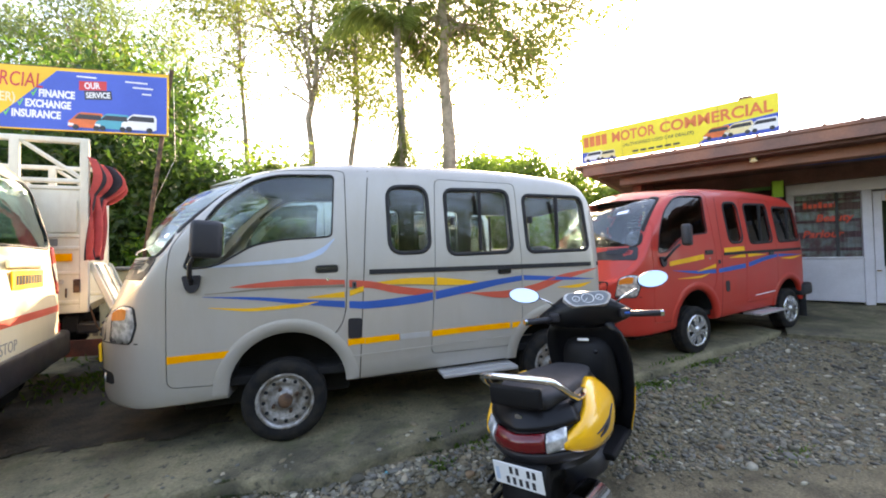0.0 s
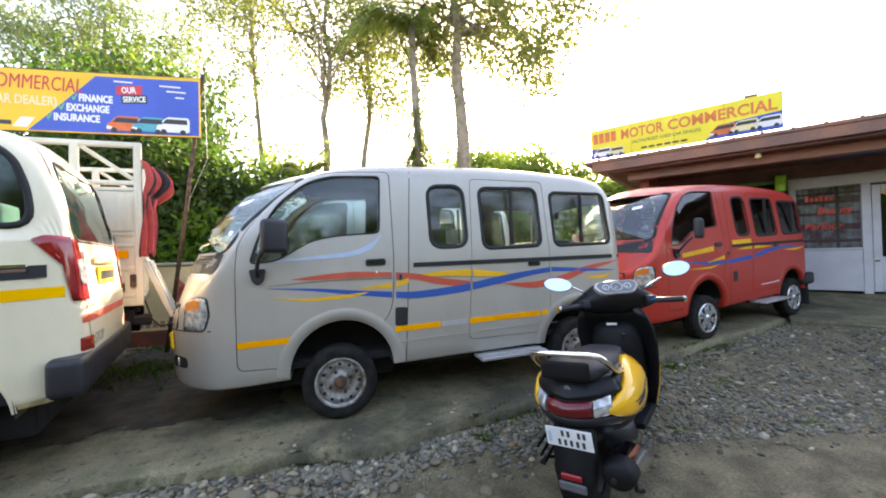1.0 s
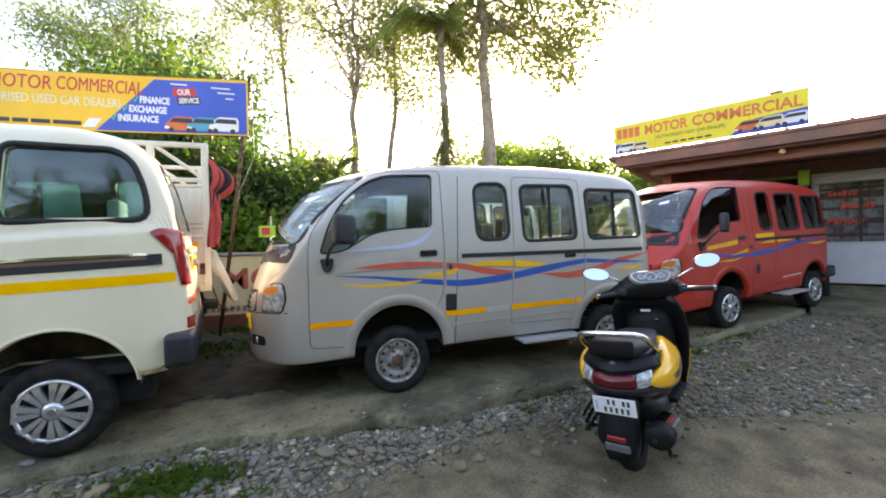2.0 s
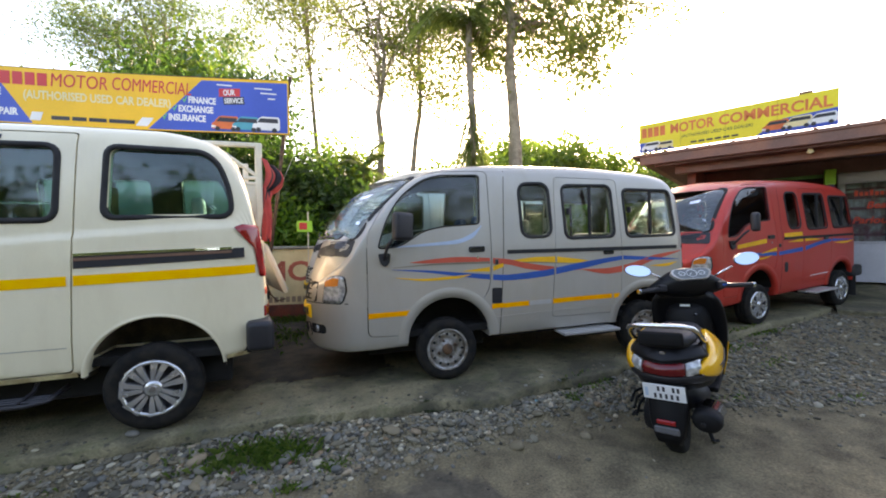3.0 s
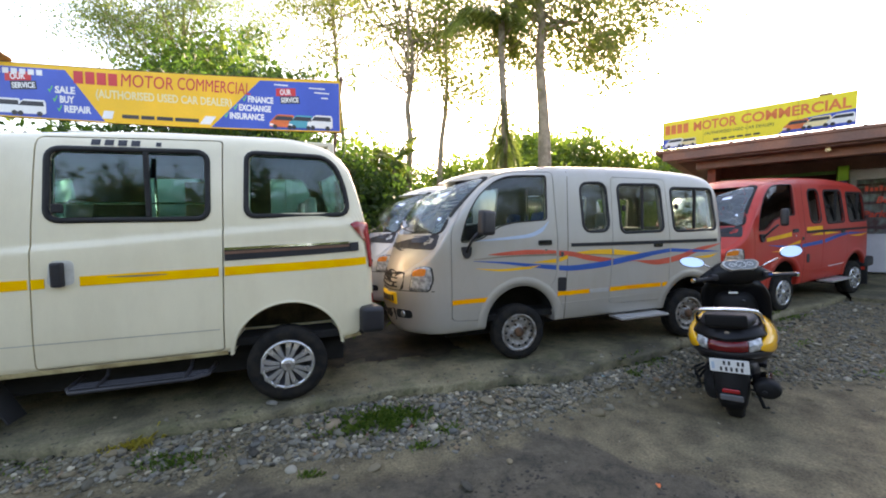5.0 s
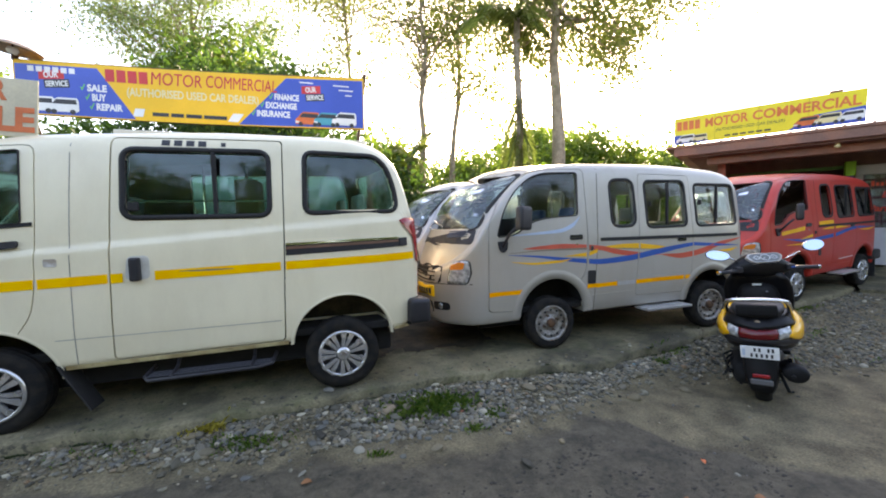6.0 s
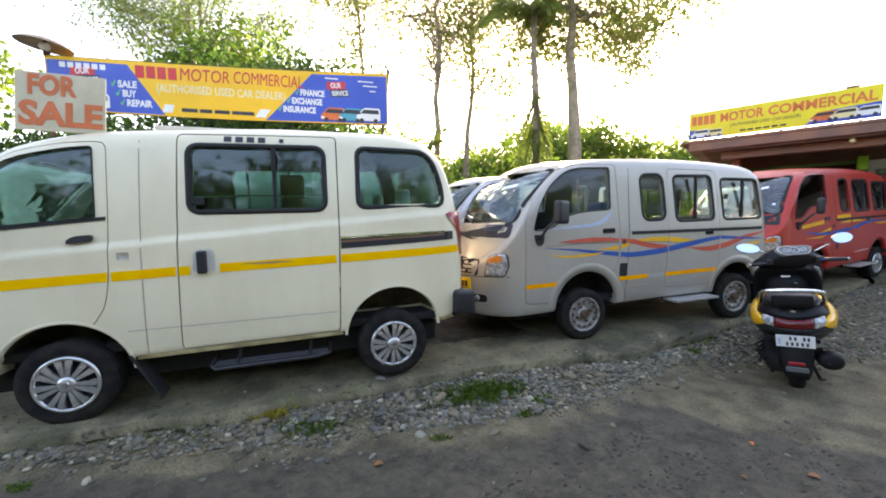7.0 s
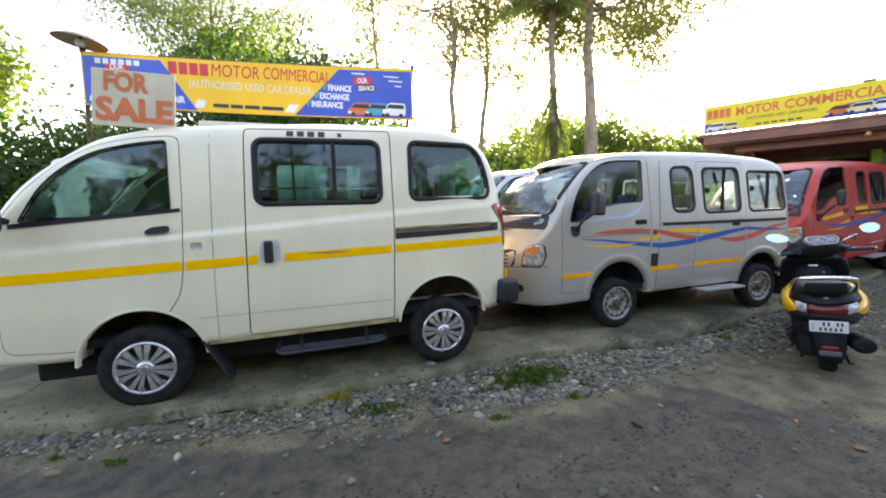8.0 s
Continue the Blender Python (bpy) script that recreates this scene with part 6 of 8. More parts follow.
def bpoly(pts, y0, y1):
    fine = []
    for i in range(len(pts)):
        a, b = pts[i], pts[(i + 1) % len(pts)]
        for k in range(6):
            fine.append(bz(a[0] + (b[0] - a[0]) * k / 6, a[1] + (b[1] - a[1]) * k / 6))
    return sheet(fine, y0, y1)


part("cloth", bpoly([(0, 0), (1, 0), (1, 1), (0, 1)], 0, 0.012), S_YELLOW, banner, "printed banner cloth")
part("blue_field", bpoly([(0.004, 0.02), (0.300, 0.02), (0.205, 0.93), (0.004, 0.93)], -0.0015, 0.0), S_BLUE, banner)
part("blue_field", bpoly([(0.592, 0.02), (0.996, 0.02), (0.996, 0.95), (0.742, 0.95)], -0.0015, 0.0), S_BLUE, banner)


def btext(body, fx, fz, size, material, width, shear=0.1, bold=0.0):
    x, z = bz(fx, fz)
    return flat_text("banner_lettering", body, size, material, banner, at(x, z, -0.003), "", width * BW, shear, bold)


nx_, nz_ = bz(0.226, 0.70)
part("name_bars", [rbox((nx_ + 0.132 * k, -0.005, nz_), (nx_ + 0.105 + 0.132 * k, -0.002, nz_ + 0.165), 0) for k in range(4)], S_RED, banner, "plain red bars in place of a name")
btext("MOTOR", 0.346, 0.70, 0.25, S_RED, 0.142)
btext("COMMERCIAL", 0.500, 0.70, 0.25, S_RED, 0.212)
btext("(AUTHORISED USED CAR DEALER)", 0.280, 0.46, 0.155, S_CREAM, 0.375, 0.0, 0.004)
for k, (body, fx, w) in enumerate((("SALE", 0.178, 0.050), ("BUY", 0.189, 0.036), ("REPAIR", 0.199, 0.068))):
    btext(body, fx, 0.50 - 0.175 * k, 0.125, S_WHITE, w, 0.0, 0.005)
for k, (body, fx, w) in enumerate((("FINANCE", 0.704, 0.078), ("EXCHANGE", 0.676, 0.098), ("INSURANCE", 0.648, 0.104))):
    btext(body, fx, 0.53 - 0.165 * k, 0.125, S_WHITE, w, 0.0, 0.005)
for fx, fz in ((0.161, 0.50), (0.172, 0.325), (0.182, 0.15), (0.688, 0.53), (0.660, 0.365), (0.632, 0.20)):
    x, z = bz(fx, fz)
    part("tick", sheet([(x, z + 0.04), (x + 0.018, z + 0.0), (x + 0.055, z + 0.085), (x + 0.045, z + 0.09), (x + 0.018, z + 0.03), (x + 0.008, z + 0.05)], -0.0045, -0.002), S_GREEN, banner)
for fx in (0.060, 0.791):
    x, z = bz(fx, 0.66)
    m2 = Matrix.Translation((x, 0, z)) @ Matrix.Rotation(radians(-5), 4, "Y")
    b = sheet([(0, 0.0), (0.28, 0.0), (0.29, 0.115), (0.01, 0.115)], -0.0045, -0.002)
    b.transform(m2)
    part("red_tag", b, S_RED, banner)
    b = sheet([(0.05, -0.115), (0.33, -0.115), (0.33, -0.005), (0.05, -0.005)], -0.0045, -0.002)
    b.transform(m2)
    part("black_tag", b, INK, banner)
    part("banner_lettering", moved(lettering("OUR", 0.11, 0.0008, 0, 0.16, 0.003), m2 @ at(0.06, 0.02, -0.006)), S_WHITE, banner)
    part("banner_lettering", moved(lettering("SERVICE", 0.10, 0.0008, 0, 0.25, 0.003), m2 @ at(0.065, -0.095, -0.006)), S_WHITE, banner)
for fx, w, c in ((0.015, 0.36, S_WHITE), (0.075, 0.36, S_WHITE), (0.768, 0.36, S_ORANGE), (0.828, 0.36, S_TEAL), (0.888, 0.38, S_WHITE)):
    x, z = bz(fx, 0.06)
    little_van(banner, x, z, w, c, -0.006 - 0.003 * fx)
x, z = bz(0.315, 0.10)
part("address_bars", [rbox((x + 0.14 + d, -0.005, z), (x + 0.14 + d + w, -0.002, z + 0.05), 0) for d, w in ((0, 0.2), (0.23, 0.16), (0.42, 0.2), (0.65, 0.30))], INK, banner, "dark bars in place of an address")
part("white_tab", sheet([(x - 0.10, z - 0.02), (x + 0.02, z - 0.02), (x + 0.05, z + 0.09), (x - 0.07, z + 0.09)], -0.004, -0.002), S_WHITE, banner)
part("white_tab", sheet([(x + 1.10, z - 0.02), (x + 1.24, z - 0.02), (x + 1.32, z + 0.10), (x + 1.18, z + 0.10)], -0.004, -0.002), S_WHITE, banner)
x, z = bz(0.035, 0.80)
part("phone_bars", [rbox((x + 0.09 * k, -0.005, z), (x + 0.065 + 0.09 * k, -0.002, z + 0.07), 0) for k in range(6)], S_WHITE, banner, "pale bars in place of a number")
x, z = bz(0.825, 0.86)
part("small_print", [rbox((x + d, -0.005, z - e), (x + d + w, -0.002, z - e + 0.018), 0) for d, w, e in ((-0.18, 0.20, 0.0), (0.32, 0.24, 0.01), (0.40, 0.22, 0.075), (0.50, 0.10, 0.15))], S_WHITE, banner, "pale bars of small print")
fr = [bz(0, 0), bz(0.5, 0), bz(1, 0), bz(1, 1), bz(0.5, 1), bz(0, 1)]
part("frame", tube([(p[0], 0.02, p[1]) for p in fr], 0.014, 6, True), RUST, banner, "thin steel frame")
for x0, xt, h in ((-2.21, -1.74, 3.76), (-6.36, -6.25, 3.60)):
    part("pole", tube([(x0 - BX0, 0.05, slab_level(x0) - BZ0 - 0.08), ((x0 + xt) / 2 - BX0 + 0.02, 0.045, h / 2 - BZ0), (xt - BX0, 0.04, h - BZ0)], 0.026, 8), RUST, banner, "rusty leaning pole", True)
part("guy_wire", tube([(-1.72 - BX0, 0.05, 3.55 - BZ0), (-1.70 - BX0, 0.06, 2.6 - BZ0), (-1.99 - BX0, 0.09, 1.9 - BZ0)], 0.003, 4), STEEL, banner)
# lamp shade on top of the left pole
lamp = thing("street_lamp", "rusty dish-shaped lamp shade on a banner pole", "lamp", pose(-6.25, 2.73, 3.58, 0, 6, 0))
part("shade", lathe([(0.0, 0.17), (0.10, 0.165), (0.20, 0.13), (0.29, 0.075), (0.285, 0.07), (0.19, 0.12), (0.0, 0.155)], 24, "z"), mat("faded_shade", (0.55, 0.40, 0.30), 0.7, 0, 0.2, 8, 60, 0.1), lamp, "", True)
part("bulb", lathe([(0.0, 0.11), (0.05, 0.10), (0.062, 0.06), (0.04, 0.02), (0.0, 0.015)], 16, "z"), S_WHITE, lamp, "", True)
part("stem", tube([(0, 0, -0.05), (0, 0, 0.17)], 0.014, 6), RUST, lamp)

# for-sale board standing on the white van's roof
fs = thing("sale_board", "off-white board with orange hand-painted letters on a van roof", "sign", pose(-4.555, -0.40, 1.935, -4, 1.5, 2) @ Matrix.Diagonal((0.69, 0.8, 0.90, 1)))
part("board", rbox((0, 0, 0), (0.71, 0.015, 0.43), 0.003, 1), BOARD, fs)
flat_text("painted_word", "FOR", 0.20, S_ORANGE, fs, at(0.10, 0.27, -0.003), "", 0.38, 0.0, 0.008)
flat_text("painted_word", "SALE", 0.24, S_ORANGE, fs, at(0.03, 0.045, -0.003), "", 0.66, 0.0, 0.010)
for x in (0.08, 0.63):
    part("prop", tube([(x, 0.012, 0.30), (x, 0.20, 0.0)], 0.008, 6), RUST, fs)

# ---- low wall behind the vans ----
wall = thing("boundary_wall", "cream-yellow low wall with red lettering and a brick-red foot", "wall", pose(0, 3.35, 0), kind="structure")
part("wall_face", rbox((-9.5, 0, -0.1), (4.2, 0.16, 1.14), 0.012, 1), YELLOW_WALL, wall)
part("wall_coping", rbox((-9.5, -0.03, 1.14), (4.2, 0.19, 1.19), 0.012, 1), mat("coping_grey", (0.36, 0.34, 0.28), 0.9, 0, 0.3, 4, 50, 0.4), wall)
part("wall_foot", rbox((-9.5, -0.03, -0.1), (4.2, 0.0, 0.22), 0.008, 1), RED_WALL, wall)
flat_text("wall_lettering", "MOTOR", 0.46, mat("faded_red_letters", (0.62, 0.16, 0.10), 0.9, 0, 0.3, 6, 60, 0), wall, at(-2.30, 0.62, -0.003), "", 1.9, 0, 0.01)
part("wall_small_print", [rbox((-3.2 + 0.09 * k, -0.004, 0.26), (-3.14 + 0.09 * k, 0.0, 0.35), 0) for k in range(24)], mat("faded_foot_letters", (0.42, 0.3, 0.2), 0.9), wall, "faded bars of writing")

# ---- truck behind the white van ----
TX, TY = -1.80, 1.27
truck = thing("truck", "cream-white pickup truck with a tall slatted cargo body and lowered tailgate", "truck", pose(TX, TY, 0.0, 0, -0.4, 2.0))
TW, TL = 1.28, 2.6
for y in (0.0, TW - 0.05):
    side = part("cargo_side", rbox((-TL, y + 0.012, 0.86), (-0.05, y + 0.04, 1.92), 0.004, 1), TRUCK_WHITE, truck, "cream steel side panel")
    for z in (0.88, 1.14, 1.36, 1.47, 1.90):
        part("side_rail", rbox((-TL, y, z), (-0.05, y + 0.05, z + 0.035), 0.006, 1), TRUCK_WHITE, side)
    part("top_rail", rbox((-TL, y, 2.32), (0.0, y + 0.05, 2.37), 0.008, 1), TRUCK_WHITE, truck)
    part("mid_rail", rbox((-TL, y, 1.96), (0.0, y + 0.05, 2.0), 0.008, 1), TRUCK_WHITE, truck)
    for x in (-0.07, -0.56, -1.05, -1.54, -2.03, -TL):
        part("stake", rbox((x, y - 0.004, 0.80), (x + 0.07, y + 0.054, 2.36), 0.008, 1), TRUCK_WHITE, truck)
    for x in (-0.53, -1.02, -1.51, -2.0):
        part("brace", tube([(x + 0.04, y + 0.025, 2.33), (x + 0.48, y + 0.025, 2.0)], 0.02, 6), TRUCK_WHITE, truck)
        arch = [(x + 0.08, 1.52), (x + 0.44, 1.52), (x + 0.44, 1.80), (x + 0.38, 1.84), (x + 0.34, 1.88), (x + 0.18, 1.88), (x + 0.14, 1.84), (x + 0.08, 1.80)]
        part("pressed_panel", sheet(arch, y - 0.002, y + 0.02) if y == 0 else sheet(arch, y + 0.03, y + 0.055), TRUCK_WHITE, truck)
part("side_tape", rbox((-0.36, -0.004, 1.26), (-0.12, 0.012, 1.33), 0.002, 1), REFLECT, truck, "yellow reflector tape")
part("side_number", [rbox((-0.44 + 0.08 * k, -0.002, 1.40), (-0.385 + 0.08 * k, 0.010, 1.46), 0) for k in range(3)], mat("faded_black", (0.2, 0.19, 0.17), 0.8), truck, "faded number bars")
part("side_arrow", rbox((-0.36, -0.002, 1.06), (-0.18, 0.010, 1.10), 0.002, 1), STEEL, truck)
part("latch", join(rbox((-0.11, -0.02, 0.98), (-0.06, 0.0, 1.10), 0.006, 1), tube([(-0.16, -0.012, 0.94), (-0.16, -0.012, 1.02)], 0.008, 6)), RUST, truck, "rusty latch")
part("cargo_floor", rbox((-TL, 0.0, 0.80), (0.0, TW, 0.87), 0.006, 1), TRUCK_WHITE, truck)
part("chassis_rail", rbox((-TL - 1.2, 0.25, 0.52), (-0.05, 0.37, 0.70), 0.01, 1), DARK, truck)
part("chassis_rail", rbox((-TL - 1.2, TW - 0.37, 0.52), (-0.05, TW - 0.25, 0.70), 0.01, 1), DARK, truck)
part("rear_crossbar", rbox((-0.20, 0.05, 0.62), (-0.08, TW - 0.05, 0.76), 0.01, 1), DARK, truck)
part("lamp_bracket", rbox((-0.10, 0.05, 0.60), (0.06, 0.20, 0.70), 0.02, 2), PLASTIC, truck)
gate = part("tailgate", rbox((-0.025, 0.06, -0.62), (0.025, TW - 0.06, 0.0), 0.008, 1, pose(0.0, 0, 1.24, 0, -22, 0)), TRUCK_WHITE, truck, "cream tailgate hanging open")
for k in range(3):
    part("gate_rib", rbox((0.024, 0.1 + 0.5 * k, -0.6), (0.045, 0.16 + 0.5 * k, -0.02), 0.006, 1, pose(0.0, 0, 1.24, 0, -22, 0)), TRUCK_WHITE, gate)
part("gate_chain", tube([(0.0, 0.04, 0.85), (0.06, 0.03, 0.66), (0.13, 0.04, 0.58), (0.22, 0.05, 0.60)], 0.009, 5), RUST, gate)
cab = part("cab", rbox((-TL - 1.35, -0.04, 0.55), (-TL - 0.06, TW + 0.04, 1.95), 0.14, 4), TRUCK_WHITE, truck, "", True)
part("cab_window", rbox((-TL - 1.05, -0.045, 1.25), (-TL - 0.30, -0.02, 1.75), 0.01, 1), GLOSS, cab)
for x in (-0.75, -TL - 0.75):
    for y, turn in ((0.10, 0), (TW - 0.10, 180)):
        steel_wheel(truck, x, y, 0.30, turn)
slant(truck, -0.33, 0.0, -50.0, -40.0)

# striped cloth hung over the truck's corner
cloth_me, nu, nv = [], 26, 40


def cloth_at(u, v):
    """u runs across the open back of the truck, v down; a wide flap above, a narrower length hanging below it."""
    fold = 0.035 * math.sin(u * 11 + v * 3) + 0.02 * math.sin(u * 23 - v * 5)
    wide = 0.32 if v < 0.36 else max(0.14, 0.21 - (v - 0.36) * 0.12)
    swell = 0.10 * math.sin(min(1, v / 0.36) * math.pi) if v < 0.36 else 0.03
    out_ = TX - 0.02 + swell * (0.4 + u) + fold + (0.10 * u * (1 - v / 0.36) if v < 0.36 else 0)
    return (out_, TY - 0.02 + wide * u, 2.20 - 0.92 * v - 0.10 * u * (1 - v) - 0.02 * math.sin(u * 9))


stripes = {True: bmesh.new(), False: bmesh.new()}
for a in range(nu):
    for b in range(nv):
        u, v, du, dv = a / nu, b / nv, 1 / nu, 1 / nv
        bmx = stripes[(int(u * 13 + 0.4 * v) % 3) == 1]
        bmx.faces.new([bmx.verts.new(cloth_at(*q)) for q in ((u, v), (u + du, v), (u + du, v + dv), (u, v + dv))])
drape = thing("striped_cloth", "red and black striped cloth draped over the truck corner", "cloth")
for key, c in ((False, (0.50, 0.07, 0.06)), (True, (0.03, 0.025, 0.03))):
    bmesh.ops.remove_doubles(stripes[key], verts=stripes[key].verts[:], dist=1e-5)
    ob = part("red_cloth" if not key else "black_band", stripes[key], mat("cloth_red" if not key else "cloth_black", c, 0.95, 0, 0.2, 12, 200, 0.3), drape, "", True)
    ob.modifiers.new("thick", "SOLIDIFY").thickness = 0.004

# small roadside board behind the vans
rb = thing("small_board", "small green and yellow board with a red mark on a post", "sign", pose(-1.62, 3.1, 0))
part("post", tube([(0.07, 0.02, 0.0), (0.07, 0.02, 1.75)], 0.012, 6), BOARD, rb)
part("board", rbox((-0.10, -0.01, 1.42), (0.14, 0.0, 1.60), 0.003, 1), GREEN_PAINT, rb)
part("board_mark", rbox((-0.06, -0.014, 1.46), (0.06, -0.01, 1.57), 0), S_RED, rb)

# ---- scooter ----


def loft(sections):
    """Sections of (x, half width, z low, z high, squareness) along x, closed at both ends."""
    k = 20
    verts, faces = [], []
    for x, w, z0, z1, q in sections:
        zc, h = (z0 + z1) / 2, (z1 - z0) / 2
        for j in range(k):
            t = 2 * math.pi * j / k
            c, s_ = math.cos(t), math.sin(t)
            verts.append((x, w * math.copysign(abs(c) ** q, c), zc + h * math.copysign(abs(s_) ** q, s_)))
    n = len(sections)
    for i in range(n - 1):
        for j in range(k):
            faces.append((i * k + j, i * k + (j + 1) % k, (i + 1) * k + (j + 1) % k, (i + 1) * k + j))
    faces += [tuple(range(k)), tuple((n - 1) * k + j for j in range(k))]
    return quads(verts, faces)


def tail_skin(th, z, off=0.0):
    """The tail's outer skin: th is 0 behind, 90 at the flank, 180 at the front, in degrees."""
    k = ((z - 0.60) / 0.17)
    w = (0.222 + off) * (1 - 0.16 * k * k) - 0.03 * max(0, z - 0.68) / 0.08
    sg, a = (1 if th >= 0 else -1), abs(th)
    back = 0.385 + off - 0.10 * max(0, z - 0.62) / 0.12 - 0.05 * max(0, 0.56 - z) / 0.08
    if a <= 90:
        c, q = math.cos(radians(a)), math.sin(radians(a))
        return (0.12 - back * c ** 0.9, sg * w * q ** 1.12, z)
    t = (a - 90) / 90
    return (0.12 + 0.38 * t, sg * (w - 0.075 * t * t * t), z)


def skin_patch(ths, low, high, off, thick, rows=7):
    """A panel of the tail between two height lines given over th."""
    verts, faces = [], []
    n = len(ths)
    for o in (off, off - thick):
        for th in ths:
            lo, hi = low(th), high(th)
            for k in range(rows):
                e = k / (rows - 1)
                bulge = o if o != off else off + 0.006 * math.sin(math.pi * e)
                verts.append(tail_skin(th, lo + (hi - lo) * e, bulge))
    m = n * rows
    for i in range(n - 1):
        for k in range(rows - 1):
            a = i * rows + k
            faces += [(a, a + 1, a + rows + 1, a + rows), (m + a, m + a + rows, m + a + rows + 1, m + a + 1)]
        faces += [(i * rows, (i + 1) * rows, m + (i + 1) * rows, m + i * rows), (i * rows + rows - 1, m + i * rows + rows - 1, m + (i + 1) * rows + rows - 1, (i + 1) * rows + rows - 1)]
    for k in range(rows - 1):
        faces += [(k, m + k, m + k + 1, k + 1), ((n - 1) * rows + k, (n - 1) * rows + k + 1, m + (n - 1) * rows + k + 1, m + (n - 1) * rows + k)]
    return quads(verts, faces)


SC_BLACK = mat("scooter_black_moulding", (0.0045, 0.0045, 0.0052), 0.6, 0, 0.15, 8, 200, 0.06)
SC_GLOSS = mat("scooter_black_gloss", (0.0045, 0.0045, 0.0055), 0.36, 0, 0.1, 5, 80, 0.01)
for m_ in (SC_BLACK, SC_GLOSS):
    m_.node_tree.nodes["Principled BSDF"].inputs["Specular IOR Level"].default_value = 0.25
LAMP_WINE = mat("dark_red_lamp_plastic", (0.13, 0.004, 0.006), 0.2, 0, 0.1, 30, 90, 0.05, None, 0.05, 0.3)


def scooter(m):
    sc = thing("scooter", "black and yellow scooter parked on its stand on gravel", "scooter", m)

    def wheel(x, r, name):
        t = part(name, lathe([(r * 0.62, -0.035), (r * 0.72, -0.047), (r * 0.9, -0.045), (r * 0.98, -0.028), (r, 0.0), (r * 0.98, 0.028), (r * 0.9, 0.045), (r * 0.72, 0.047), (r * 0.62, 0.035)], 36), TYRE, sc, "narrow black tyre", True)
        t.matrix_basis = pose(x, 0, r)
        part("rim", lathe([(r * 0.66, -0.03), (r * 0.6, -0.026), (r * 0.55, -0.012), (r * 0.25, -0.018), (0.0, -0.03)], 30), SC_BLACK, t, "", True)
        part("rim", lathe([(r * 0.66, 0.03), (r * 0.6, 0.026), (r * 0.55, 0.012), (r * 0.25, 0.018), (0.0, 0.03)], 30), SC_BLACK, t, "", True)
    wheel(0.0, 0.215, "rear_tyre")
    wheel(1.22, 0.215, "front_tyre")
    steer = Matrix.Translation((0.86, 0, 0)) @ Matrix.Rotation(radians(30.8), 4, "Z") @ Matrix.Translation((-0.92, 0, 0))
    turned = []
    # tail body: black core, yellow side panels, seat
    core = [tail_skin(th, z, -0.008) for z in (0.47, 0.52, 0.57, 0.62, 0.67, 0.72, 0.755) for th in range(-180, 180, 12)]
    part("tail_body", quads(core, [(i * 30 + j, i * 30 + (j + 1) % 30, i * 30 + 30 + (j + 1) % 30, i * 30 + 30 + j) for i in range(6) for j in range(30)] + [tuple(range(180, 210))]), SC_GLOSS, sc, "black tail body", True)
    part("tail_lamp", skin_patch(list(np.linspace(-29, 29, 15)), lambda t: 0.572, lambda t: 0.640 + 0.00025 * abs(t), 0.010, 0.02), LAMP_WINE, sc, "wide dark red tail lamp", True)
    part("tail_cover", skin_patch(list(np.linspace(-62, 62, 21)), lambda t: 0.648 + 0.0003 * abs(t), lambda t: 0.752 - 0.0004 * max(0, abs(t) - 40), 0.006, 0.02), SC_GLOSS, sc, "", True)
    part("tail_lower", skin_patch(list(np.linspace(-95, 95, 21)), lambda t: 0.515, lambda t: 0.566, 0.004, 0.03), PLASTIC, sc, "", True)
    for sg in (-1, 1):
        ths = [sg * t for t in np.linspace(44, 150, 26)]
        low = smooth_line((44, 54, 70, 100, 125, 140, 150), (0.585, 0.562, 0.540, 0.515, 0.505, 0.530, 0.575))
        high = smooth_line((44, 54, 70, 100, 125, 140, 150), (0.612, 0.645, 0.695, 0.762, 0.772, 0.745, 0.690))
        pn = part("side_panel", skin_patch(ths, lambda t: low(abs(t)), lambda t: high(abs(t)), 0.016, 0.03, 9), SC_YELLOW, sc, "yellow side panel with a dark swoosh", True)
        for pts in ([(78, 0.585, 0.006), (92, 0.612, 0.022), (108, 0.640, 0.010), (122, 0.655, 0.005)], [(74, 0.605, 0.004), (88, 0.618, 0.010), (100, 0.628, 0.004)]):
            part("panel_mark", band(pts, lambda u, w, o: tail_skin(sg * u, w, o), 0.0255, 0.003), INK, pn)
        part("indicator_lens", skin_patch([sg * t for t in np.linspace(30, 47, 7)], lambda t: 0.572 + 0.0006 * (abs(t) - 30), lambda t: 0.646 + 0.0010 * (abs(t) - 30), 0.013, 0.02), LAMP_CLEAR, sc, "clear indicator lens", True)
        tp = part("mirror_arm", tube([(0.86, sg * 0.15, 1.06), (0.83, sg * 0.20, 1.11), (0.82, sg * 0.27, 1.15)], 0.007, 6), CHROME, sc, "", True)
        turned.append(tp)
        mir = part("mirror", lathe([(0.0, -0.02), (0.6, -0.016), (0.95, -0.006), (1.0, 0.004), (0.97, 0.008)], 28), PLASTIC, sc, "oval mirror", True)
        mir.matrix_basis = pose(0.80, sg * 0.345, 1.185 - sg * 0.016, 25, 0, 90 - sg * 8) @ Matrix.Rotation(radians(sg * -14), 4, "Y") @ Matrix.Diagonal((0.088, 1, 0.052, 1))
        turned.append(mir)
        part("mirror_glass", lathe([(0.0, 0.0085), (0.94, 0.0085)], 28), MIRROR, mir)
        tp = part("grip", tube([(0.80, sg * 0.21, 1.005), (0.775, sg * 0.35, 1.0)], 0.019, 10), PLASTIC, sc, "black rubber grip", True)
        turned.append(tp)
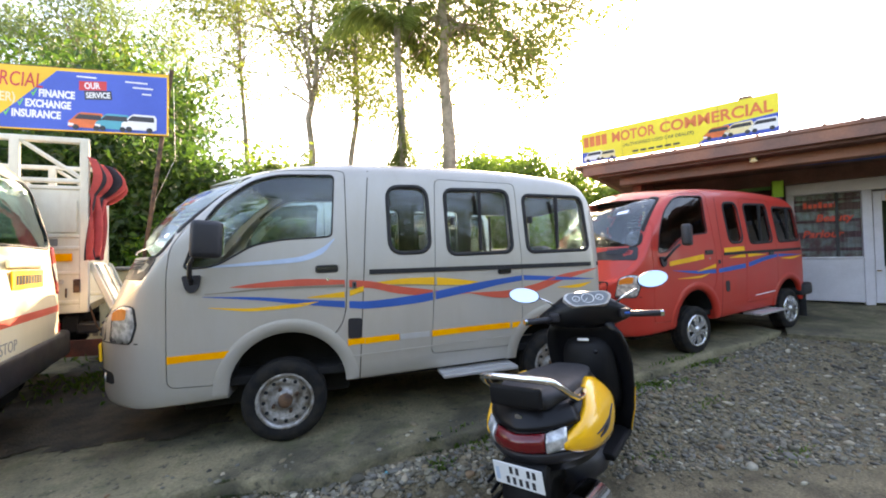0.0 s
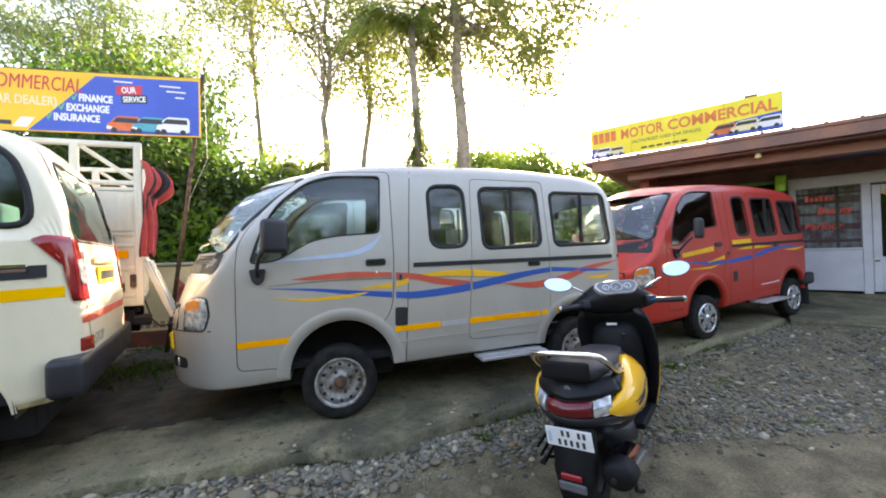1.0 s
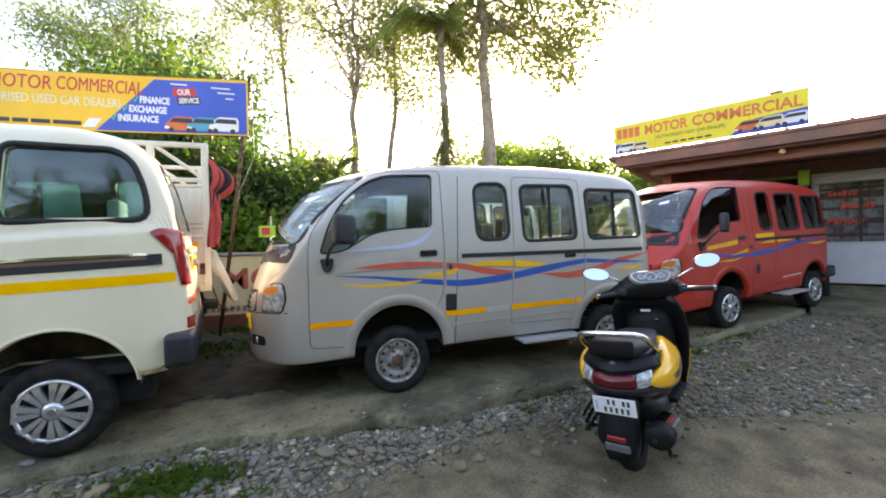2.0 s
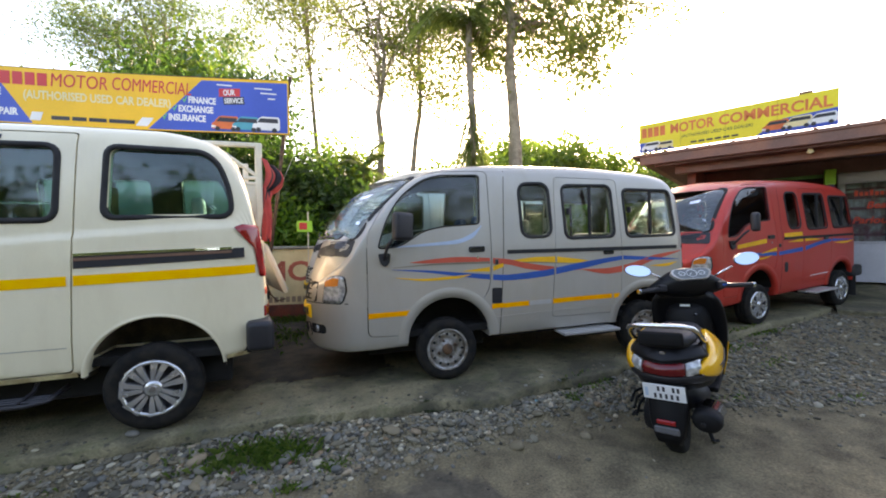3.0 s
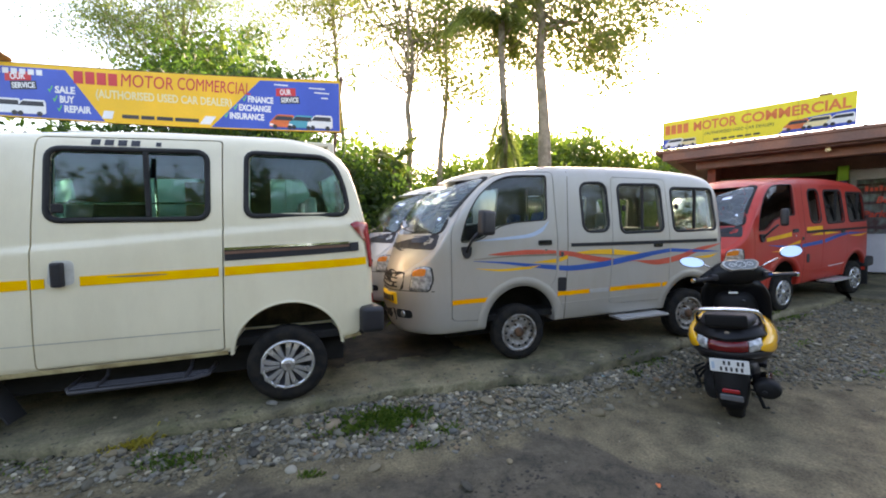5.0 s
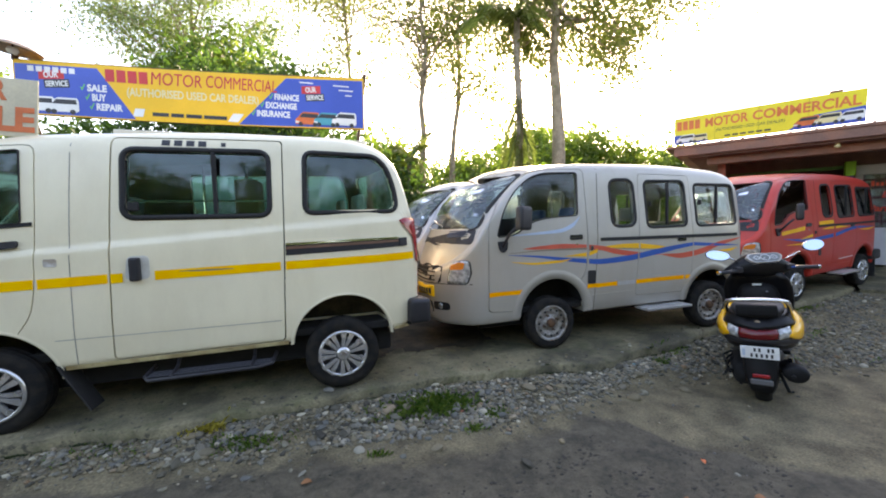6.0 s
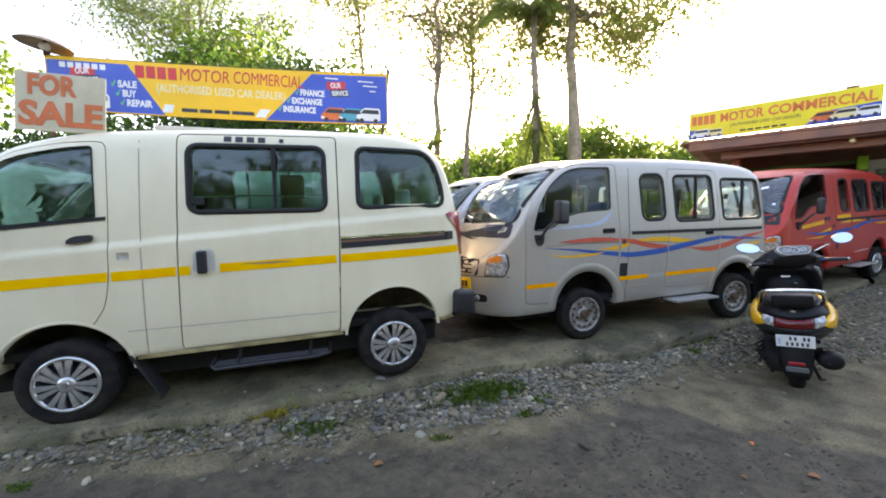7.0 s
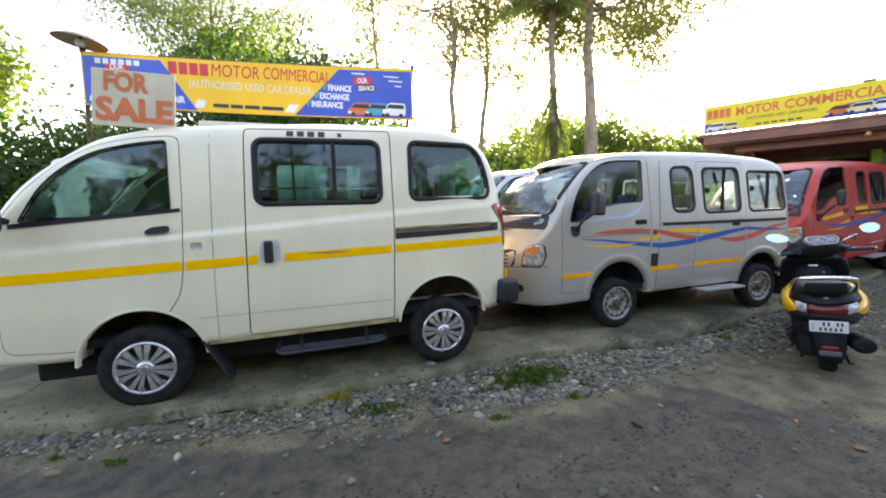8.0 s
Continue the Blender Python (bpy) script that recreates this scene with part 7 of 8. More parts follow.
        tp = part("bar_end", tube([(0.775, sg * 0.35, 1.0), (0.772, sg * 0.365, 1.0)], 0.02, 10), CHROME, sc)
        turned.append(tp)
        tp = part("brake_lever", tube([(0.86, sg * 0.19, 1.01), (0.86, sg * 0.26, 1.0), (0.835, sg * 0.335, 0.995)], 0.006, 6), STEEL, sc, "", True)
        turned.append(tp)
    part("seat", loft([(-0.20, 0.07, 0.735, 0.785, 0.7), (-0.16, 0.12, 0.72, 0.805, 0.7), (-0.02, 0.145, 0.72, 0.815, 0.6), (0.16, 0.15, 0.715, 0.80, 0.6), (0.34, 0.13, 0.71, 0.785, 0.6), (0.50, 0.10, 0.70, 0.775, 0.6), (0.56, 0.05, 0.71, 0.75, 0.6)]), mat("seat_vinyl", (0.018, 0.018, 0.02), 0.6, 0, 0.15, 10, 200, 0.2), sc, "black vinyl seat", True)
    half_rail = [(0.18, 0.160, 0.742), (0.06, 0.172, 0.738), (-0.02, 0.174, 0.752), (-0.09, 0.172, 0.79), (-0.155, 0.165, 0.835), (-0.20, 0.150, 0.864), (-0.228, 0.115, 0.876), (-0.238, 0.06, 0.880)]
    rail = half_rail + [(-0.24, 0.0, 0.881)] + [(x, -y, z) for x, y, z in reversed(half_rail)]
    part("grab_rail", tube(rail, 0.0155, 10), CHROME, sc, "chrome grab rail", True)
    part("backrest", rbox((-0.232, -0.11, 0.745), (-0.20, 0.11, 0.838), 0.015, 2), SC_BLACK, sc, "black backrest pad", True)
    part("badge", lathe([(0.016, 0), (0.014, -0.004), (0, -0.005)], 14), CHROME, sc).matrix_basis = pose(tail_skin(0, 0.70, 0.012)[0], 0, 0.70, 0, 0, -90)
    # mudguard with plate
    mg_v = []
    for x, z, w in ((-0.14, 0.53, 0.085), (-0.235, 0.50, 0.095), (-0.262, 0.40, 0.095), (-0.285, 0.30, 0.09), (-0.30, 0.22, 0.075), (-0.305, 0.17, 0.055)):
        mg_v += [(x + 0.05, -w, z - 0.02), (x, -w * 0.85, z), (x - 0.006, 0, z), (x, w * 0.85, z), (x + 0.05, w, z - 0.02)]
    fend = part("rear_mudguard", quads(mg_v, [(i * 5 + k, i * 5 + k + 1, i * 5 + 6 + k, i * 5 + 5 + k) for i in range(5) for k in range(4)]), SC_BLACK, sc, "black rear mudguard", True)
    fend.modifiers.new("thick", "SOLIDIFY").thickness = 0.006
    plate = part("number_plate", rbox((-0.006, -0.10, -0.05), (0, 0.10, 0.05), 0.002, 1, pose(-0.275, 0, 0.472, 0, -8, 0)), PLATE_W, sc, "white number plate")
    rows = [(y, 0.008) for y in (-0.03, -0.005, 0.04, 0.062)] + [(y, -0.038) for y in (-0.048, -0.022, 0.004, 0.03, 0.056)]
    part("plate_writing", [rbox((-0.0085, -y - 0.012, z), (-0.0055, -y, z + 0.030), 0, 1, pose(-0.275, 0, 0.472, 0, -8, 0)) for y, z in rows], INK, plate)
    part("plate_emblem", rbox((-0.008, 0.075, -0.03), (-0.0055, 0.09, 0.025), 0, 1, pose(-0.275, 0, 0.472, 0, -8, 0)), D_SKY, plate)
    part("reflector", rbox((-0.318, -0.045, 0.282), (-0.298, 0.045, 0.310), 0.005, 1), LAMP_RED, sc, "red reflector")
    part("mudguard_tip", rbox((-0.318, -0.06, 0.225), (-0.30, 0.06, 0.27), 0.008, 1), mat("mudguard_grey", (0.10, 0.10, 0.105), 0.6), sc)
    # floor, leg shield, front
    part("floorboard", rbox((0.46, -0.17, 0.27), (0.90, 0.17, 0.31), 0.015, 2), SC_BLACK, sc, "black floorboard")
    part("under_body", loft([(0.12, 0.10, 0.24, 0.42, 0.7), (0.46, 0.13, 0.18, 0.34, 0.7), (0.90, 0.10, 0.20, 0.32, 0.7)]), PLASTIC, sc, "", True)
    sv = []
    for z, w, x in ((0.28, 0.17, 0.91), (0.40, 0.195, 0.935), (0.55, 0.215, 0.93), (0.70, 0.225, 0.905), (0.82, 0.222, 0.87), (0.90, 0.205, 0.85), (0.965, 0.165, 0.84)):
        for k in range(9):
            t = -1 + 2 * k / 8
            sv.append((x - 0.05 * (abs(t) ** 3) + 0.045 * (1 - t * t) * 0.4, w * t, z))
    sh = part("leg_shield", quads(sv, [(i * 9 + k, i * 9 + k + 1, i * 9 + 10 + k, i * 9 + 9 + k) for i in range(6) for k in range(8)]), SC_GLOSS, sc, "black leg shield with a yellow edge", True)
    sh.modifiers.new("thick", "SOLIDIFY").thickness = 0.02
    part("shield_edge", tube([(0.865, -0.172, 0.30), (0.885, -0.198, 0.42), (0.88, -0.216, 0.56)], 0.003, 6), SC_YELLOW, sh)
    part("inner_panel", loft([(0.80, 0.09, 0.50, 0.80, 0.6), (0.84, 0.14, 0.42, 0.86, 0.6), (0.90, 0.15, 0.36, 0.88, 0.6)]), SC_BLACK, sc, "black glove panel", True)
    part("key_lock", lathe([(0.013, 0), (0.012, -0.006), (0, -0.007)], 12), CHROME, sc).matrix_basis = pose(0.797, -0.06, 0.78, 0, 0, -90)
    part("hook_label", rbox((0.794, -0.03, 0.845), (0.80, 0.03, 0.862), 0.002, 1), S_WHITE, sc)
    part("front_apron", loft([(0.93, 0.15, 0.36, 0.86, 0.7), (1.0, 0.13, 0.40, 0.86, 0.7), (1.06, 0.09, 0.46, 0.80, 0.7), (1.10, 0.04, 0.52, 0.70, 0.7)]), SC_YELLOW, sc, "yellow front apron", True)
    part("front_mudguard", quads([(1.22 + 0.245 * math.cos(a), y, 0.215 + 0.245 * math.sin(a)) for a in [radians(25 + 13 * k) for k in range(11)] for y in (-0.06, -0.03, 0.0, 0.03, 0.06)], [(i * 5 + k, i * 5 + k + 1, i * 5 + 6 + k, i * 5 + 5 + k) for i in range(10) for k in range(4)]), SC_YELLOW, sc, "yellow front mudguard", True)
    for sg in (-1, 1):
        part("fork", tube([(1.22, sg * 0.06, 0.215), (1.10, sg * 0.06, 0.50), (1.02, sg * 0.045, 0.66)], 0.016, 8), STEEL, sc)
    part("steering_column", tube([(1.06, 0, 0.58), (0.88, 0, 0.98)], 0.028, 10), DARK, sc)
    cover = loft([(-0.255, 0.022, 0.985, 1.022, 0.8), (-0.215, 0.040, 0.965, 1.052, 0.75), (-0.165, 0.065, 0.945, 1.09, 0.8), (-0.115, 0.088, 0.93, 1.128, 0.85), (-0.06, 0.105, 0.925, 1.152, 0.85), (0, 0.11, 0.92, 1.16, 0.85), (0.06, 0.105, 0.925, 1.152, 0.85), (0.115, 0.088, 0.93, 1.128, 0.85), (0.165, 0.065, 0.945, 1.09, 0.8), (0.215, 0.040, 0.965, 1.052, 0.75), (0.255, 0.022, 0.985, 1.022, 0.8)])
    cover.transform(Matrix.Translation((0.88, 0, 0)) @ Matrix.Rotation(radians(90), 4, "Z"))
    hv = part("handlebar_cover", cover, SC_GLOSS, sc, "black handlebar cover with a grey dial", True)
    turned.append(hv)
    dp = rounded([(-0.085, -0.048), (0.085, -0.048), (0.125, 0.012), (0.10, 0.045), (-0.10, 0.045), (-0.125, 0.012)], 0.025, 4)
    dial_at, slope, out = Vector((0.808, 0, 1.108)), Vector((0.58, 0, 0.815)), Vector((-0.815, 0, 0.58))
    for nm, mt, s_, lift in (("dash_rim", STEEL, 1.06, 0.020), ("dash_dial", mat("dial_grey", (0.17, 0.18, 0.18), 0.3), 0.94, 0.0225)):
        part(nm, patch([(q[0] * s_, q[1] * s_) for q in dp], lambda u, w, o: tuple(dial_at + Vector((0, u, 0)) + slope * w + out * (lift + o)), 0.03, 2), mt, hv)
    for u0, r0 in ((0.0, 0.032), (-0.062, 0.019), (0.062, 0.019)):
        part("dial_ring", tube([tuple(dial_at + Vector((0, u0 + r0 * math.cos(a), 0)) + slope * (r0 * math.sin(a)) + out * 0.024) for a in [2 * math.pi * k / 20 for k in range(20)]], 0.0022, 4, True), S_WHITE, hv)
        part("dial_needle", tube([tuple(dial_at + Vector((0, u0, 0)) + out * 0.024), tuple(dial_at + Vector((0, u0 + r0 * 0.5, 0)) + slope * (-r0 * 0.5) + out * 0.024)], 0.002, 4), S_WHITE, hv)
    tp = part("switch_box", rbox((0.79, -0.215, 0.985), (0.85, -0.16, 1.04), 0.012, 2), PLASTIC, sc)
    turned.append(tp)
    tp = part("switch_button", rbox((0.785, -0.21, 1.005), (0.792, -0.18, 1.02), 0.003, 1), D_BLUE, sc)
    turned.append(tp)
    tp = part("switch_box", rbox((0.79, 0.16, 0.985), (0.85, 0.215, 1.04), 0.012, 2), PLASTIC, sc)
    turned.append(tp)
    for o in turned:
        o.matrix_basis = steer @ o.matrix_basis
    # engine, silencer, stand
    part("engine_case", loft([(-0.10, 0.05, 0.15, 0.27, 0.7), (0.0, 0.07, 0.13, 0.30, 0.7), (0.25, 0.09, 0.14, 0.34, 0.7), (0.45, 0.08, 0.17, 0.33, 0.7)]), DARK, sc, "", True).matrix_basis = pose(0, 0.10, 0)
    ex = part("silencer", tube([(-0.255, -0.172, 0.318), (-0.245, -0.172, 0.318), (-0.20, -0.172, 0.316), (0.10, -0.155, 0.275), (0.16, -0.148, 0.262), (0.20, -0.14, 0.25)], [0.045, 0.062, 0.068, 0.062, 0.05, 0.03], 18), SC_BLACK, sc, "black silencer with a bright heat shield", True)
    part("heat_shield", quads([(x, -0.163 + 0.073 * math.cos(a) * -1, 0.312 - 0.13 * (x + 0.2) + 0.073 * math.sin(a)) for x in (-0.12, 0.0, 0.10) for a in [radians(-20 + 18 * k) for k in range(8)]], [(i * 8 + k, i * 8 + k + 1, i * 8 + 9 + k, i * 8 + 8 + k) for i in range(2) for k in range(7)]), CHROME, ex, "bright heat shield", True)
    part("tail_pipe", tube([(-0.25, -0.16, 0.306), (-0.275, -0.16, 0.304)], 0.012, 8), DARK, ex)
    part("header_pipe", tube([(0.20, -0.14, 0.25), (0.32, -0.10, 0.16), (0.42, -0.02, 0.18)], 0.014, 8), RUST, ex, "", True)
    part("stand", join(tube([(0.30, -0.09, 0.18), (0.22, -0.14, 0.015), (0.26, -0.16, 0.01)], 0.011, 6), tube([(0.30, 0.09, 0.18), (0.22, 0.14, 0.015), (0.26, 0.16, 0.01)], 0.011, 6), tube([(0.28, -0.10, 0.13), (0.28, 0.10, 0.13)], 0.011, 6)), DARK, sc, "black centre stand")
    part("kick_lever", tube([(0.02, 0.15, 0.22), (-0.08, 0.19, 0.25), (-0.14, 0.20, 0.24)], 0.010, 6), DARK, sc)
    part("saree_guard", [tube([(-0.18, 0.17 + 0.01 * k, 0.26 + 0.045 * k), (0.05, 0.20 + 0.01 * k, 0.25 + 0.045 * k), (0.12, 0.17, 0.30 + 0.03 * k)], 0.008, 6) for k in range(3)], SC_BLACK, sc, "black side guard bars")
    return sc


scooter(pose(1.349, -1.195, -0.195, -5.6, -1.8, 35.2) @ Matrix.Diagonal((0.938, 1.199, 1.025, 1)))

# ---- trees and shrubs ----
LEAF = leafy("tree_leaves", (0.075, 0.125, 0.02), (0.16, 0.20, 0.04))
LEAF_DARK = leafy("hedge_leaves", (0.024, 0.052, 0.014), (0.062, 0.108, 0.024))
LEAF_BRIGHT = leafy("bright_leaves", (0.08, 0.18, 0.02), (0.16, 0.26, 0.03))
LEAF_DRY = leafy("olive_leaves", (0.085, 0.11, 0.03), (0.16, 0.16, 0.045))
LEAF_PALE = leafy("pale_leaves", (0.11, 0.15, 0.06), (0.19, 0.22, 0.10), 0.45)
LEAF_PALM = leafy("palm_leaves", (0.10, 0.125, 0.035), (0.20, 0.22, 0.08), 0.5)
BARK = mat("grey_bark", (0.36, 0.29, 0.20), 0.9, 0, 0.35, 7, 50, 0.7, (0.22, 0.18, 0.12), 0.05, 0, "Object", 0, (0.4, 0.6), 0.01)
PALM_BARK = mat("palm_bark", (0.32, 0.27, 0.20), 0.9, 0, 0.3, 9, 60, 0.6)


def leaf_mesh(name, spots, size, rng, slim=0.45, droop=0.35):
    """Leaves of four corners, folded along the middle, at the places given."""
    n = len(spots)
    p = np.array(spots)
    d = rng.normal(size=(n, 3))
    d[:, 2] -= droop
    d /= np.linalg.norm(d, axis=1)[:, None]
    q = np.cross(d, rng.normal(size=(n, 3)))
    q /= np.linalg.norm(q, axis=1)[:, None]
    nrm = np.cross(d, q)
    L = size * rng.uniform(0.6, 1.35, n)[:, None]
    a = p
    b = p + d * L * 0.5 + q * L * slim * 0.5 + nrm * L * 0.08
    c = p + d * L
    e = p + d * L * 0.5 - q * L * slim * 0.5 + nrm * L * 0.08
    v = np.stack([a, b, c, e], 1).reshape(-1, 3)
    me = bpy.data.meshes.new(name)
    idx = np.arange(n) * 4
    me.from_pydata(v.tolist(), [], np.stack([idx, idx + 1, idx + 2, idx + 3], 1).tolist())
    return me


def tree(name, label, base, top, r, crown, radii, limbs, leaves, size, material, seed, spread=0.35, bark=None, category="tree", twigs=5, low=0.45):
    """A tapered, slightly bent trunk, limbs that reach into the crown, twigs, and leaves in loose clumps."""
    rng = np.random.default_rng(seed)
    ob = thing(name, label, category)
    bark = bark or BARK
    base, top, crown, radii = Vector(base), Vector(top), Vector(crown), Vector(radii)
    pts, rs = [], []
    for i in range(11):
        t = i / 10
        p = base.lerp(top, t) + Vector((rng.normal() * 0.04, rng.normal() * 0.04, 0)) * min(1, t * 3)
        pts.append(p)
        rs.append(r * (1 - 0.72 * t) * (1.25 if i == 0 else 1))
    part("trunk", tube(pts, rs, 10), bark, ob, "", True)
    clumps = []
    for k in range(limbs):
        t = low + (1 - low) * (k + rng.random()) / limbs
        s = base.lerp(top, t)
        v = Vector(rng.normal(size=3))
        v.normalize()
        end = crown + Vector((v.x * radii.x, v.y * radii.y, v.z * radii.z)) * (0.55 + 0.45 * rng.random())
        mid = s.lerp(end, 0.5) + Vector((rng.normal() * 0.12, rng.normal() * 0.12, 0.15 * (end - s).length * rng.random()))
        q1, q3 = s.lerp(mid, 0.5), mid.lerp(end, 0.55)
        lr = r * 0.34 * (1 - 0.5 * t)
        wood = [tube([s, q1, mid, q3, end], [lr, lr * 0.8, lr * 0.6, lr * 0.4, lr * 0.15], 6)]
        for j in range(twigs):
            f = 0.35 + 0.65 * rng.random()
            o = mid.lerp(end, f)
            w = o + Vector(rng.normal(size=3)) * spread * 1.5
            wood.append(tube([o, o.lerp(w, 0.5) + Vector(rng.normal(size=3)) * 0.05, w], [lr * 0.25, lr * 0.16, lr * 0.06], 4))
            clumps += [w, o.lerp(w, 0.6)]
        clumps.append(end)
        part("limb", join(*wood), bark, ob, "", True)
    c = np.array([list(p) for p in clumps])
    pick = rng.integers(0, len(c), leaves)
    spots = c[pick] + rng.normal(size=(leaves, 3)) * np.array([spread, spread, spread * 0.7]) * rng.uniform(0.3, 1.3, (leaves, 1))
    part("crown", leaf_mesh("crown", spots, size, rng), material, ob)
    return ob


def palm(label, base, top, r, fronds, length, seed, dead=0):
    rng = np.random.default_rng(seed)
    ob = thing("palm_tree", label, "palm tree", None, "palms behind the vans")
    base, top = Vector(base), Vector(top)
    pts = [base.lerp(top, i / 12) + Vector((0.02 * math.sin(i), 0.02 * math.cos(i * 1.3), 0)) for i in range(13)]
    part("trunk", tube(pts, [r * (1.15 - 0.35 * i / 12 + 0.04 * (i % 2)) for i in range(13)], 10), PALM_BARK, ob, "ringed grey trunk", True)
    ribs, spots, faces = [], [], []
    for k in range(fronds + dead):
        az = 2 * math.pi * (k * 0.382 + 0.05 * rng.normal())
        old = k >= fronds
        up = -0.7 if old else rng.uniform(0.25, 1.35)
        L = length * rng.uniform(0.75, 1.1)
        start = top + Vector((0, 0, rng.uniform(-0.1, 0.1)))
        if old:
            start = base.lerp(top, rng.uniform(0.52, 0.80))
            L *= 0.62
        dirn = Vector((math.cos(az), math.sin(az), 0))
        path = []
        for i in range(11):
            t = i / 10
            z = up * L * t - (0.85 + 0.5 * (1 - up) * (not old)) * L * t * t
            path.append(start + dirn * (L * t * (0.72 if not old else 0.36)) + Vector((0, 0, z)))
        ribs.append(tube(path, [0.016 * (1 - 0.8 * i / 10) for i in range(11)], 5))
        side = Vector((-dirn.y, dirn.x, 0))
        for i in range(2, 44):
            t = i / 44
            f = t * 10
            a = path[int(f)].lerp(path[min(10, int(f) + 1)], f - int(f))
            w = L * 0.30 * math.sin(math.pi * (0.12 + 0.86 * t)) * rng.uniform(0.8, 1.1)
            for sg in (-1, 1):
                tip = a + side * sg * w * 0.75 + dirn * w * 0.45 + Vector((0, 0, -w * rng.uniform(0.35, 0.75)))
                mid = a.lerp(tip, 0.5) + Vector((0, 0, w * 0.08))
                b = (tip - a).cross(Vector((0, 0, 1)))
                if b.length < 1e-6:
                    continue
                b = b.normalized() * 0.017
                n0 = len(spots)
                spots += [a, mid + b, tip, mid - b]
                faces.append((n0, n0 + 1, n0 + 2, n0 + 3))
    part("frond_ribs", join(*ribs), LEAF_DRY, ob, "", True)
    me = bpy.data.meshes.new("fronds")
    me.from_pydata([tuple(p) for p in spots], [], faces)
    part("fronds", me, LEAF_PALM, ob, "drooping green fronds")
    return ob


def shrub(label, centre, radii, leaves, size, material, seed, group="shrubs behind the wall", clumps=60):
    """A bush: stems from the ground and leaves in clumps with an uneven outline."""
    rng = np.random.default_rng(seed)
    ob = thing("shrub", label, "shrub", None, group)
    c, rd = np.array(centre), np.array(radii)
    v = rng.normal(size=(clumps, 3))
    v /= np.linalg.norm(v, axis=1)[:, None]
    ends = c + v * rd * rng.uniform(0.35, 1.05, (clumps, 1))
    ends[:, 2] = np.maximum(ends[:, 2], 0.3)
    foot = Vector((centre[0], centre[1], 0.0))
    stems = []
    for e in ends[:14]:
        b = foot + Vector((rng.normal() * rd[0] * 0.3, rng.normal() * rd[1] * 0.2, 0))
        e = Vector(e)
        stems.append(tube([b, b.lerp(e, 0.5) + Vector((0, 0, 0.1)), e], [0.035, 0.022, 0.006], 5))
    part("stems", join(*stems), BARK, ob)
    spread = float(rd.mean()) * 0.20 + 0.06
    pick = rng.integers(0, clumps, leaves)
    spots = ends[pick] + rng.normal(size=(leaves, 3)) * spread
    spots[:, 2] = np.maximum(spots[:, 2], 0.05)
    part("leaves", leaf_mesh("leaves", spots, size, rng, 0.5, 0.1), material, ob)
    return ob


tree("tree", "thick-trunked tree with a high leafy crown", (2.35, 3.72, -0.05), (2.25, 3.8, 6.9), 0.19, (3.9, 4.7, 6.0), (3.5, 1.8, 1.2), 26, 15000, 0.105, LEAF_DRY, 11, 0.38, None, "tree", 6, 0.78)
palm("tall areca palm with hanging fronds", (1.52, 3.75, -0.05), (1.42, 3.8, 5.55), 0.075, 17, 1.9, 3, 12)
palm("small young palm among green shrubs", (-0.75, 5.2, 0.0), (-0.6, 5.3, 2.9), 0.05, 9, 0.9, 8, 0)
tree("tree", "slender tree with thin airy foliage", (-0.22, 5.7, 0.0), (-0.15, 5.8, 7.2), 0.115, (-0.9, 6.0, 6.3), (3.1, 1.8, 1.7), 20, 10500, 0.095, LEAF_DRY, 21, 0.36, None, "tree", 7, 0.6)
tree("tree", "slender leaning tree with thin airy foliage", (0.42, 5.8, 0.0), (0.9, 6.0, 7.4), 0.10, (1.2, 6.2, 6.2), (1.8, 1.6, 1.9), 15, 8000, 0.095, LEAF_DRY, 22, 0.36, None, "tree", 7, 0.6)
tree("tree", "slender tree with sparse branches and small leaves", (-1.6, 7.2, 0.0), (-2.0, 7.4, 7.8), 0.09, (-2.3, 7.5, 8.2), (1.9, 1.6, 1.3), 14, 6500, 0.10, LEAF_DRY, 23, 0.38, None, "tree", 7, 0.7)
tree("tree", "tall airy tree with feathery pale foliage", (-7.2, 11.5, 0.0), (-7.1, 11.6, 9.2), 0.16, (-7.3, 11.4, 8.7), (3.3, 2.2, 1.7), 28, 27000, 0.098, LEAF_PALE, 31, 0.42, None, "tree", 8)
tree("tree", "round-crowned dense green tree", (-6.1, 11.0, 0.0), (-6.2, 11.0, 6.5), 0.2, (-6.2, 10.9, 6.15), (1.65, 1.5, 1.05), 24, 23000, 0.155, LEAF, 32, 0.42, None, "tree", 7)
tree("tree", "leafy green tree behind the wall", (-4.1, 6.6, 0.0), (-4.0, 6.6, 4.1), 0.14, (-4.0, 6.4, 3.65), (1.7, 1.4, 1.45), 18, 15000, 0.15, LEAF_DARK, 33, 0.36, None, "tree", 7, 0.3)
tree("tree", "broad leafy tree with a rounded crown", (-13.2, 8.5, 0.0), (-13.0, 8.5, 5.0), 0.2, (-13.0, 8.4, 5.0), (2.2, 2.0, 1.7), 15, 12000, 0.20, LEAF, 34, 0.42, None, "tree", 7)
tree("tree", "leafy tree far behind the shop", (6.0, 13.0, 0.0), (6.0, 13.0, 4.6), 0.18, (6.0, 13.0, 4.3), (2.8, 2.2, 1.6), 14, 9000, 0.22, LEAF, 35, 0.5, None, "tree", 6)
k = 0
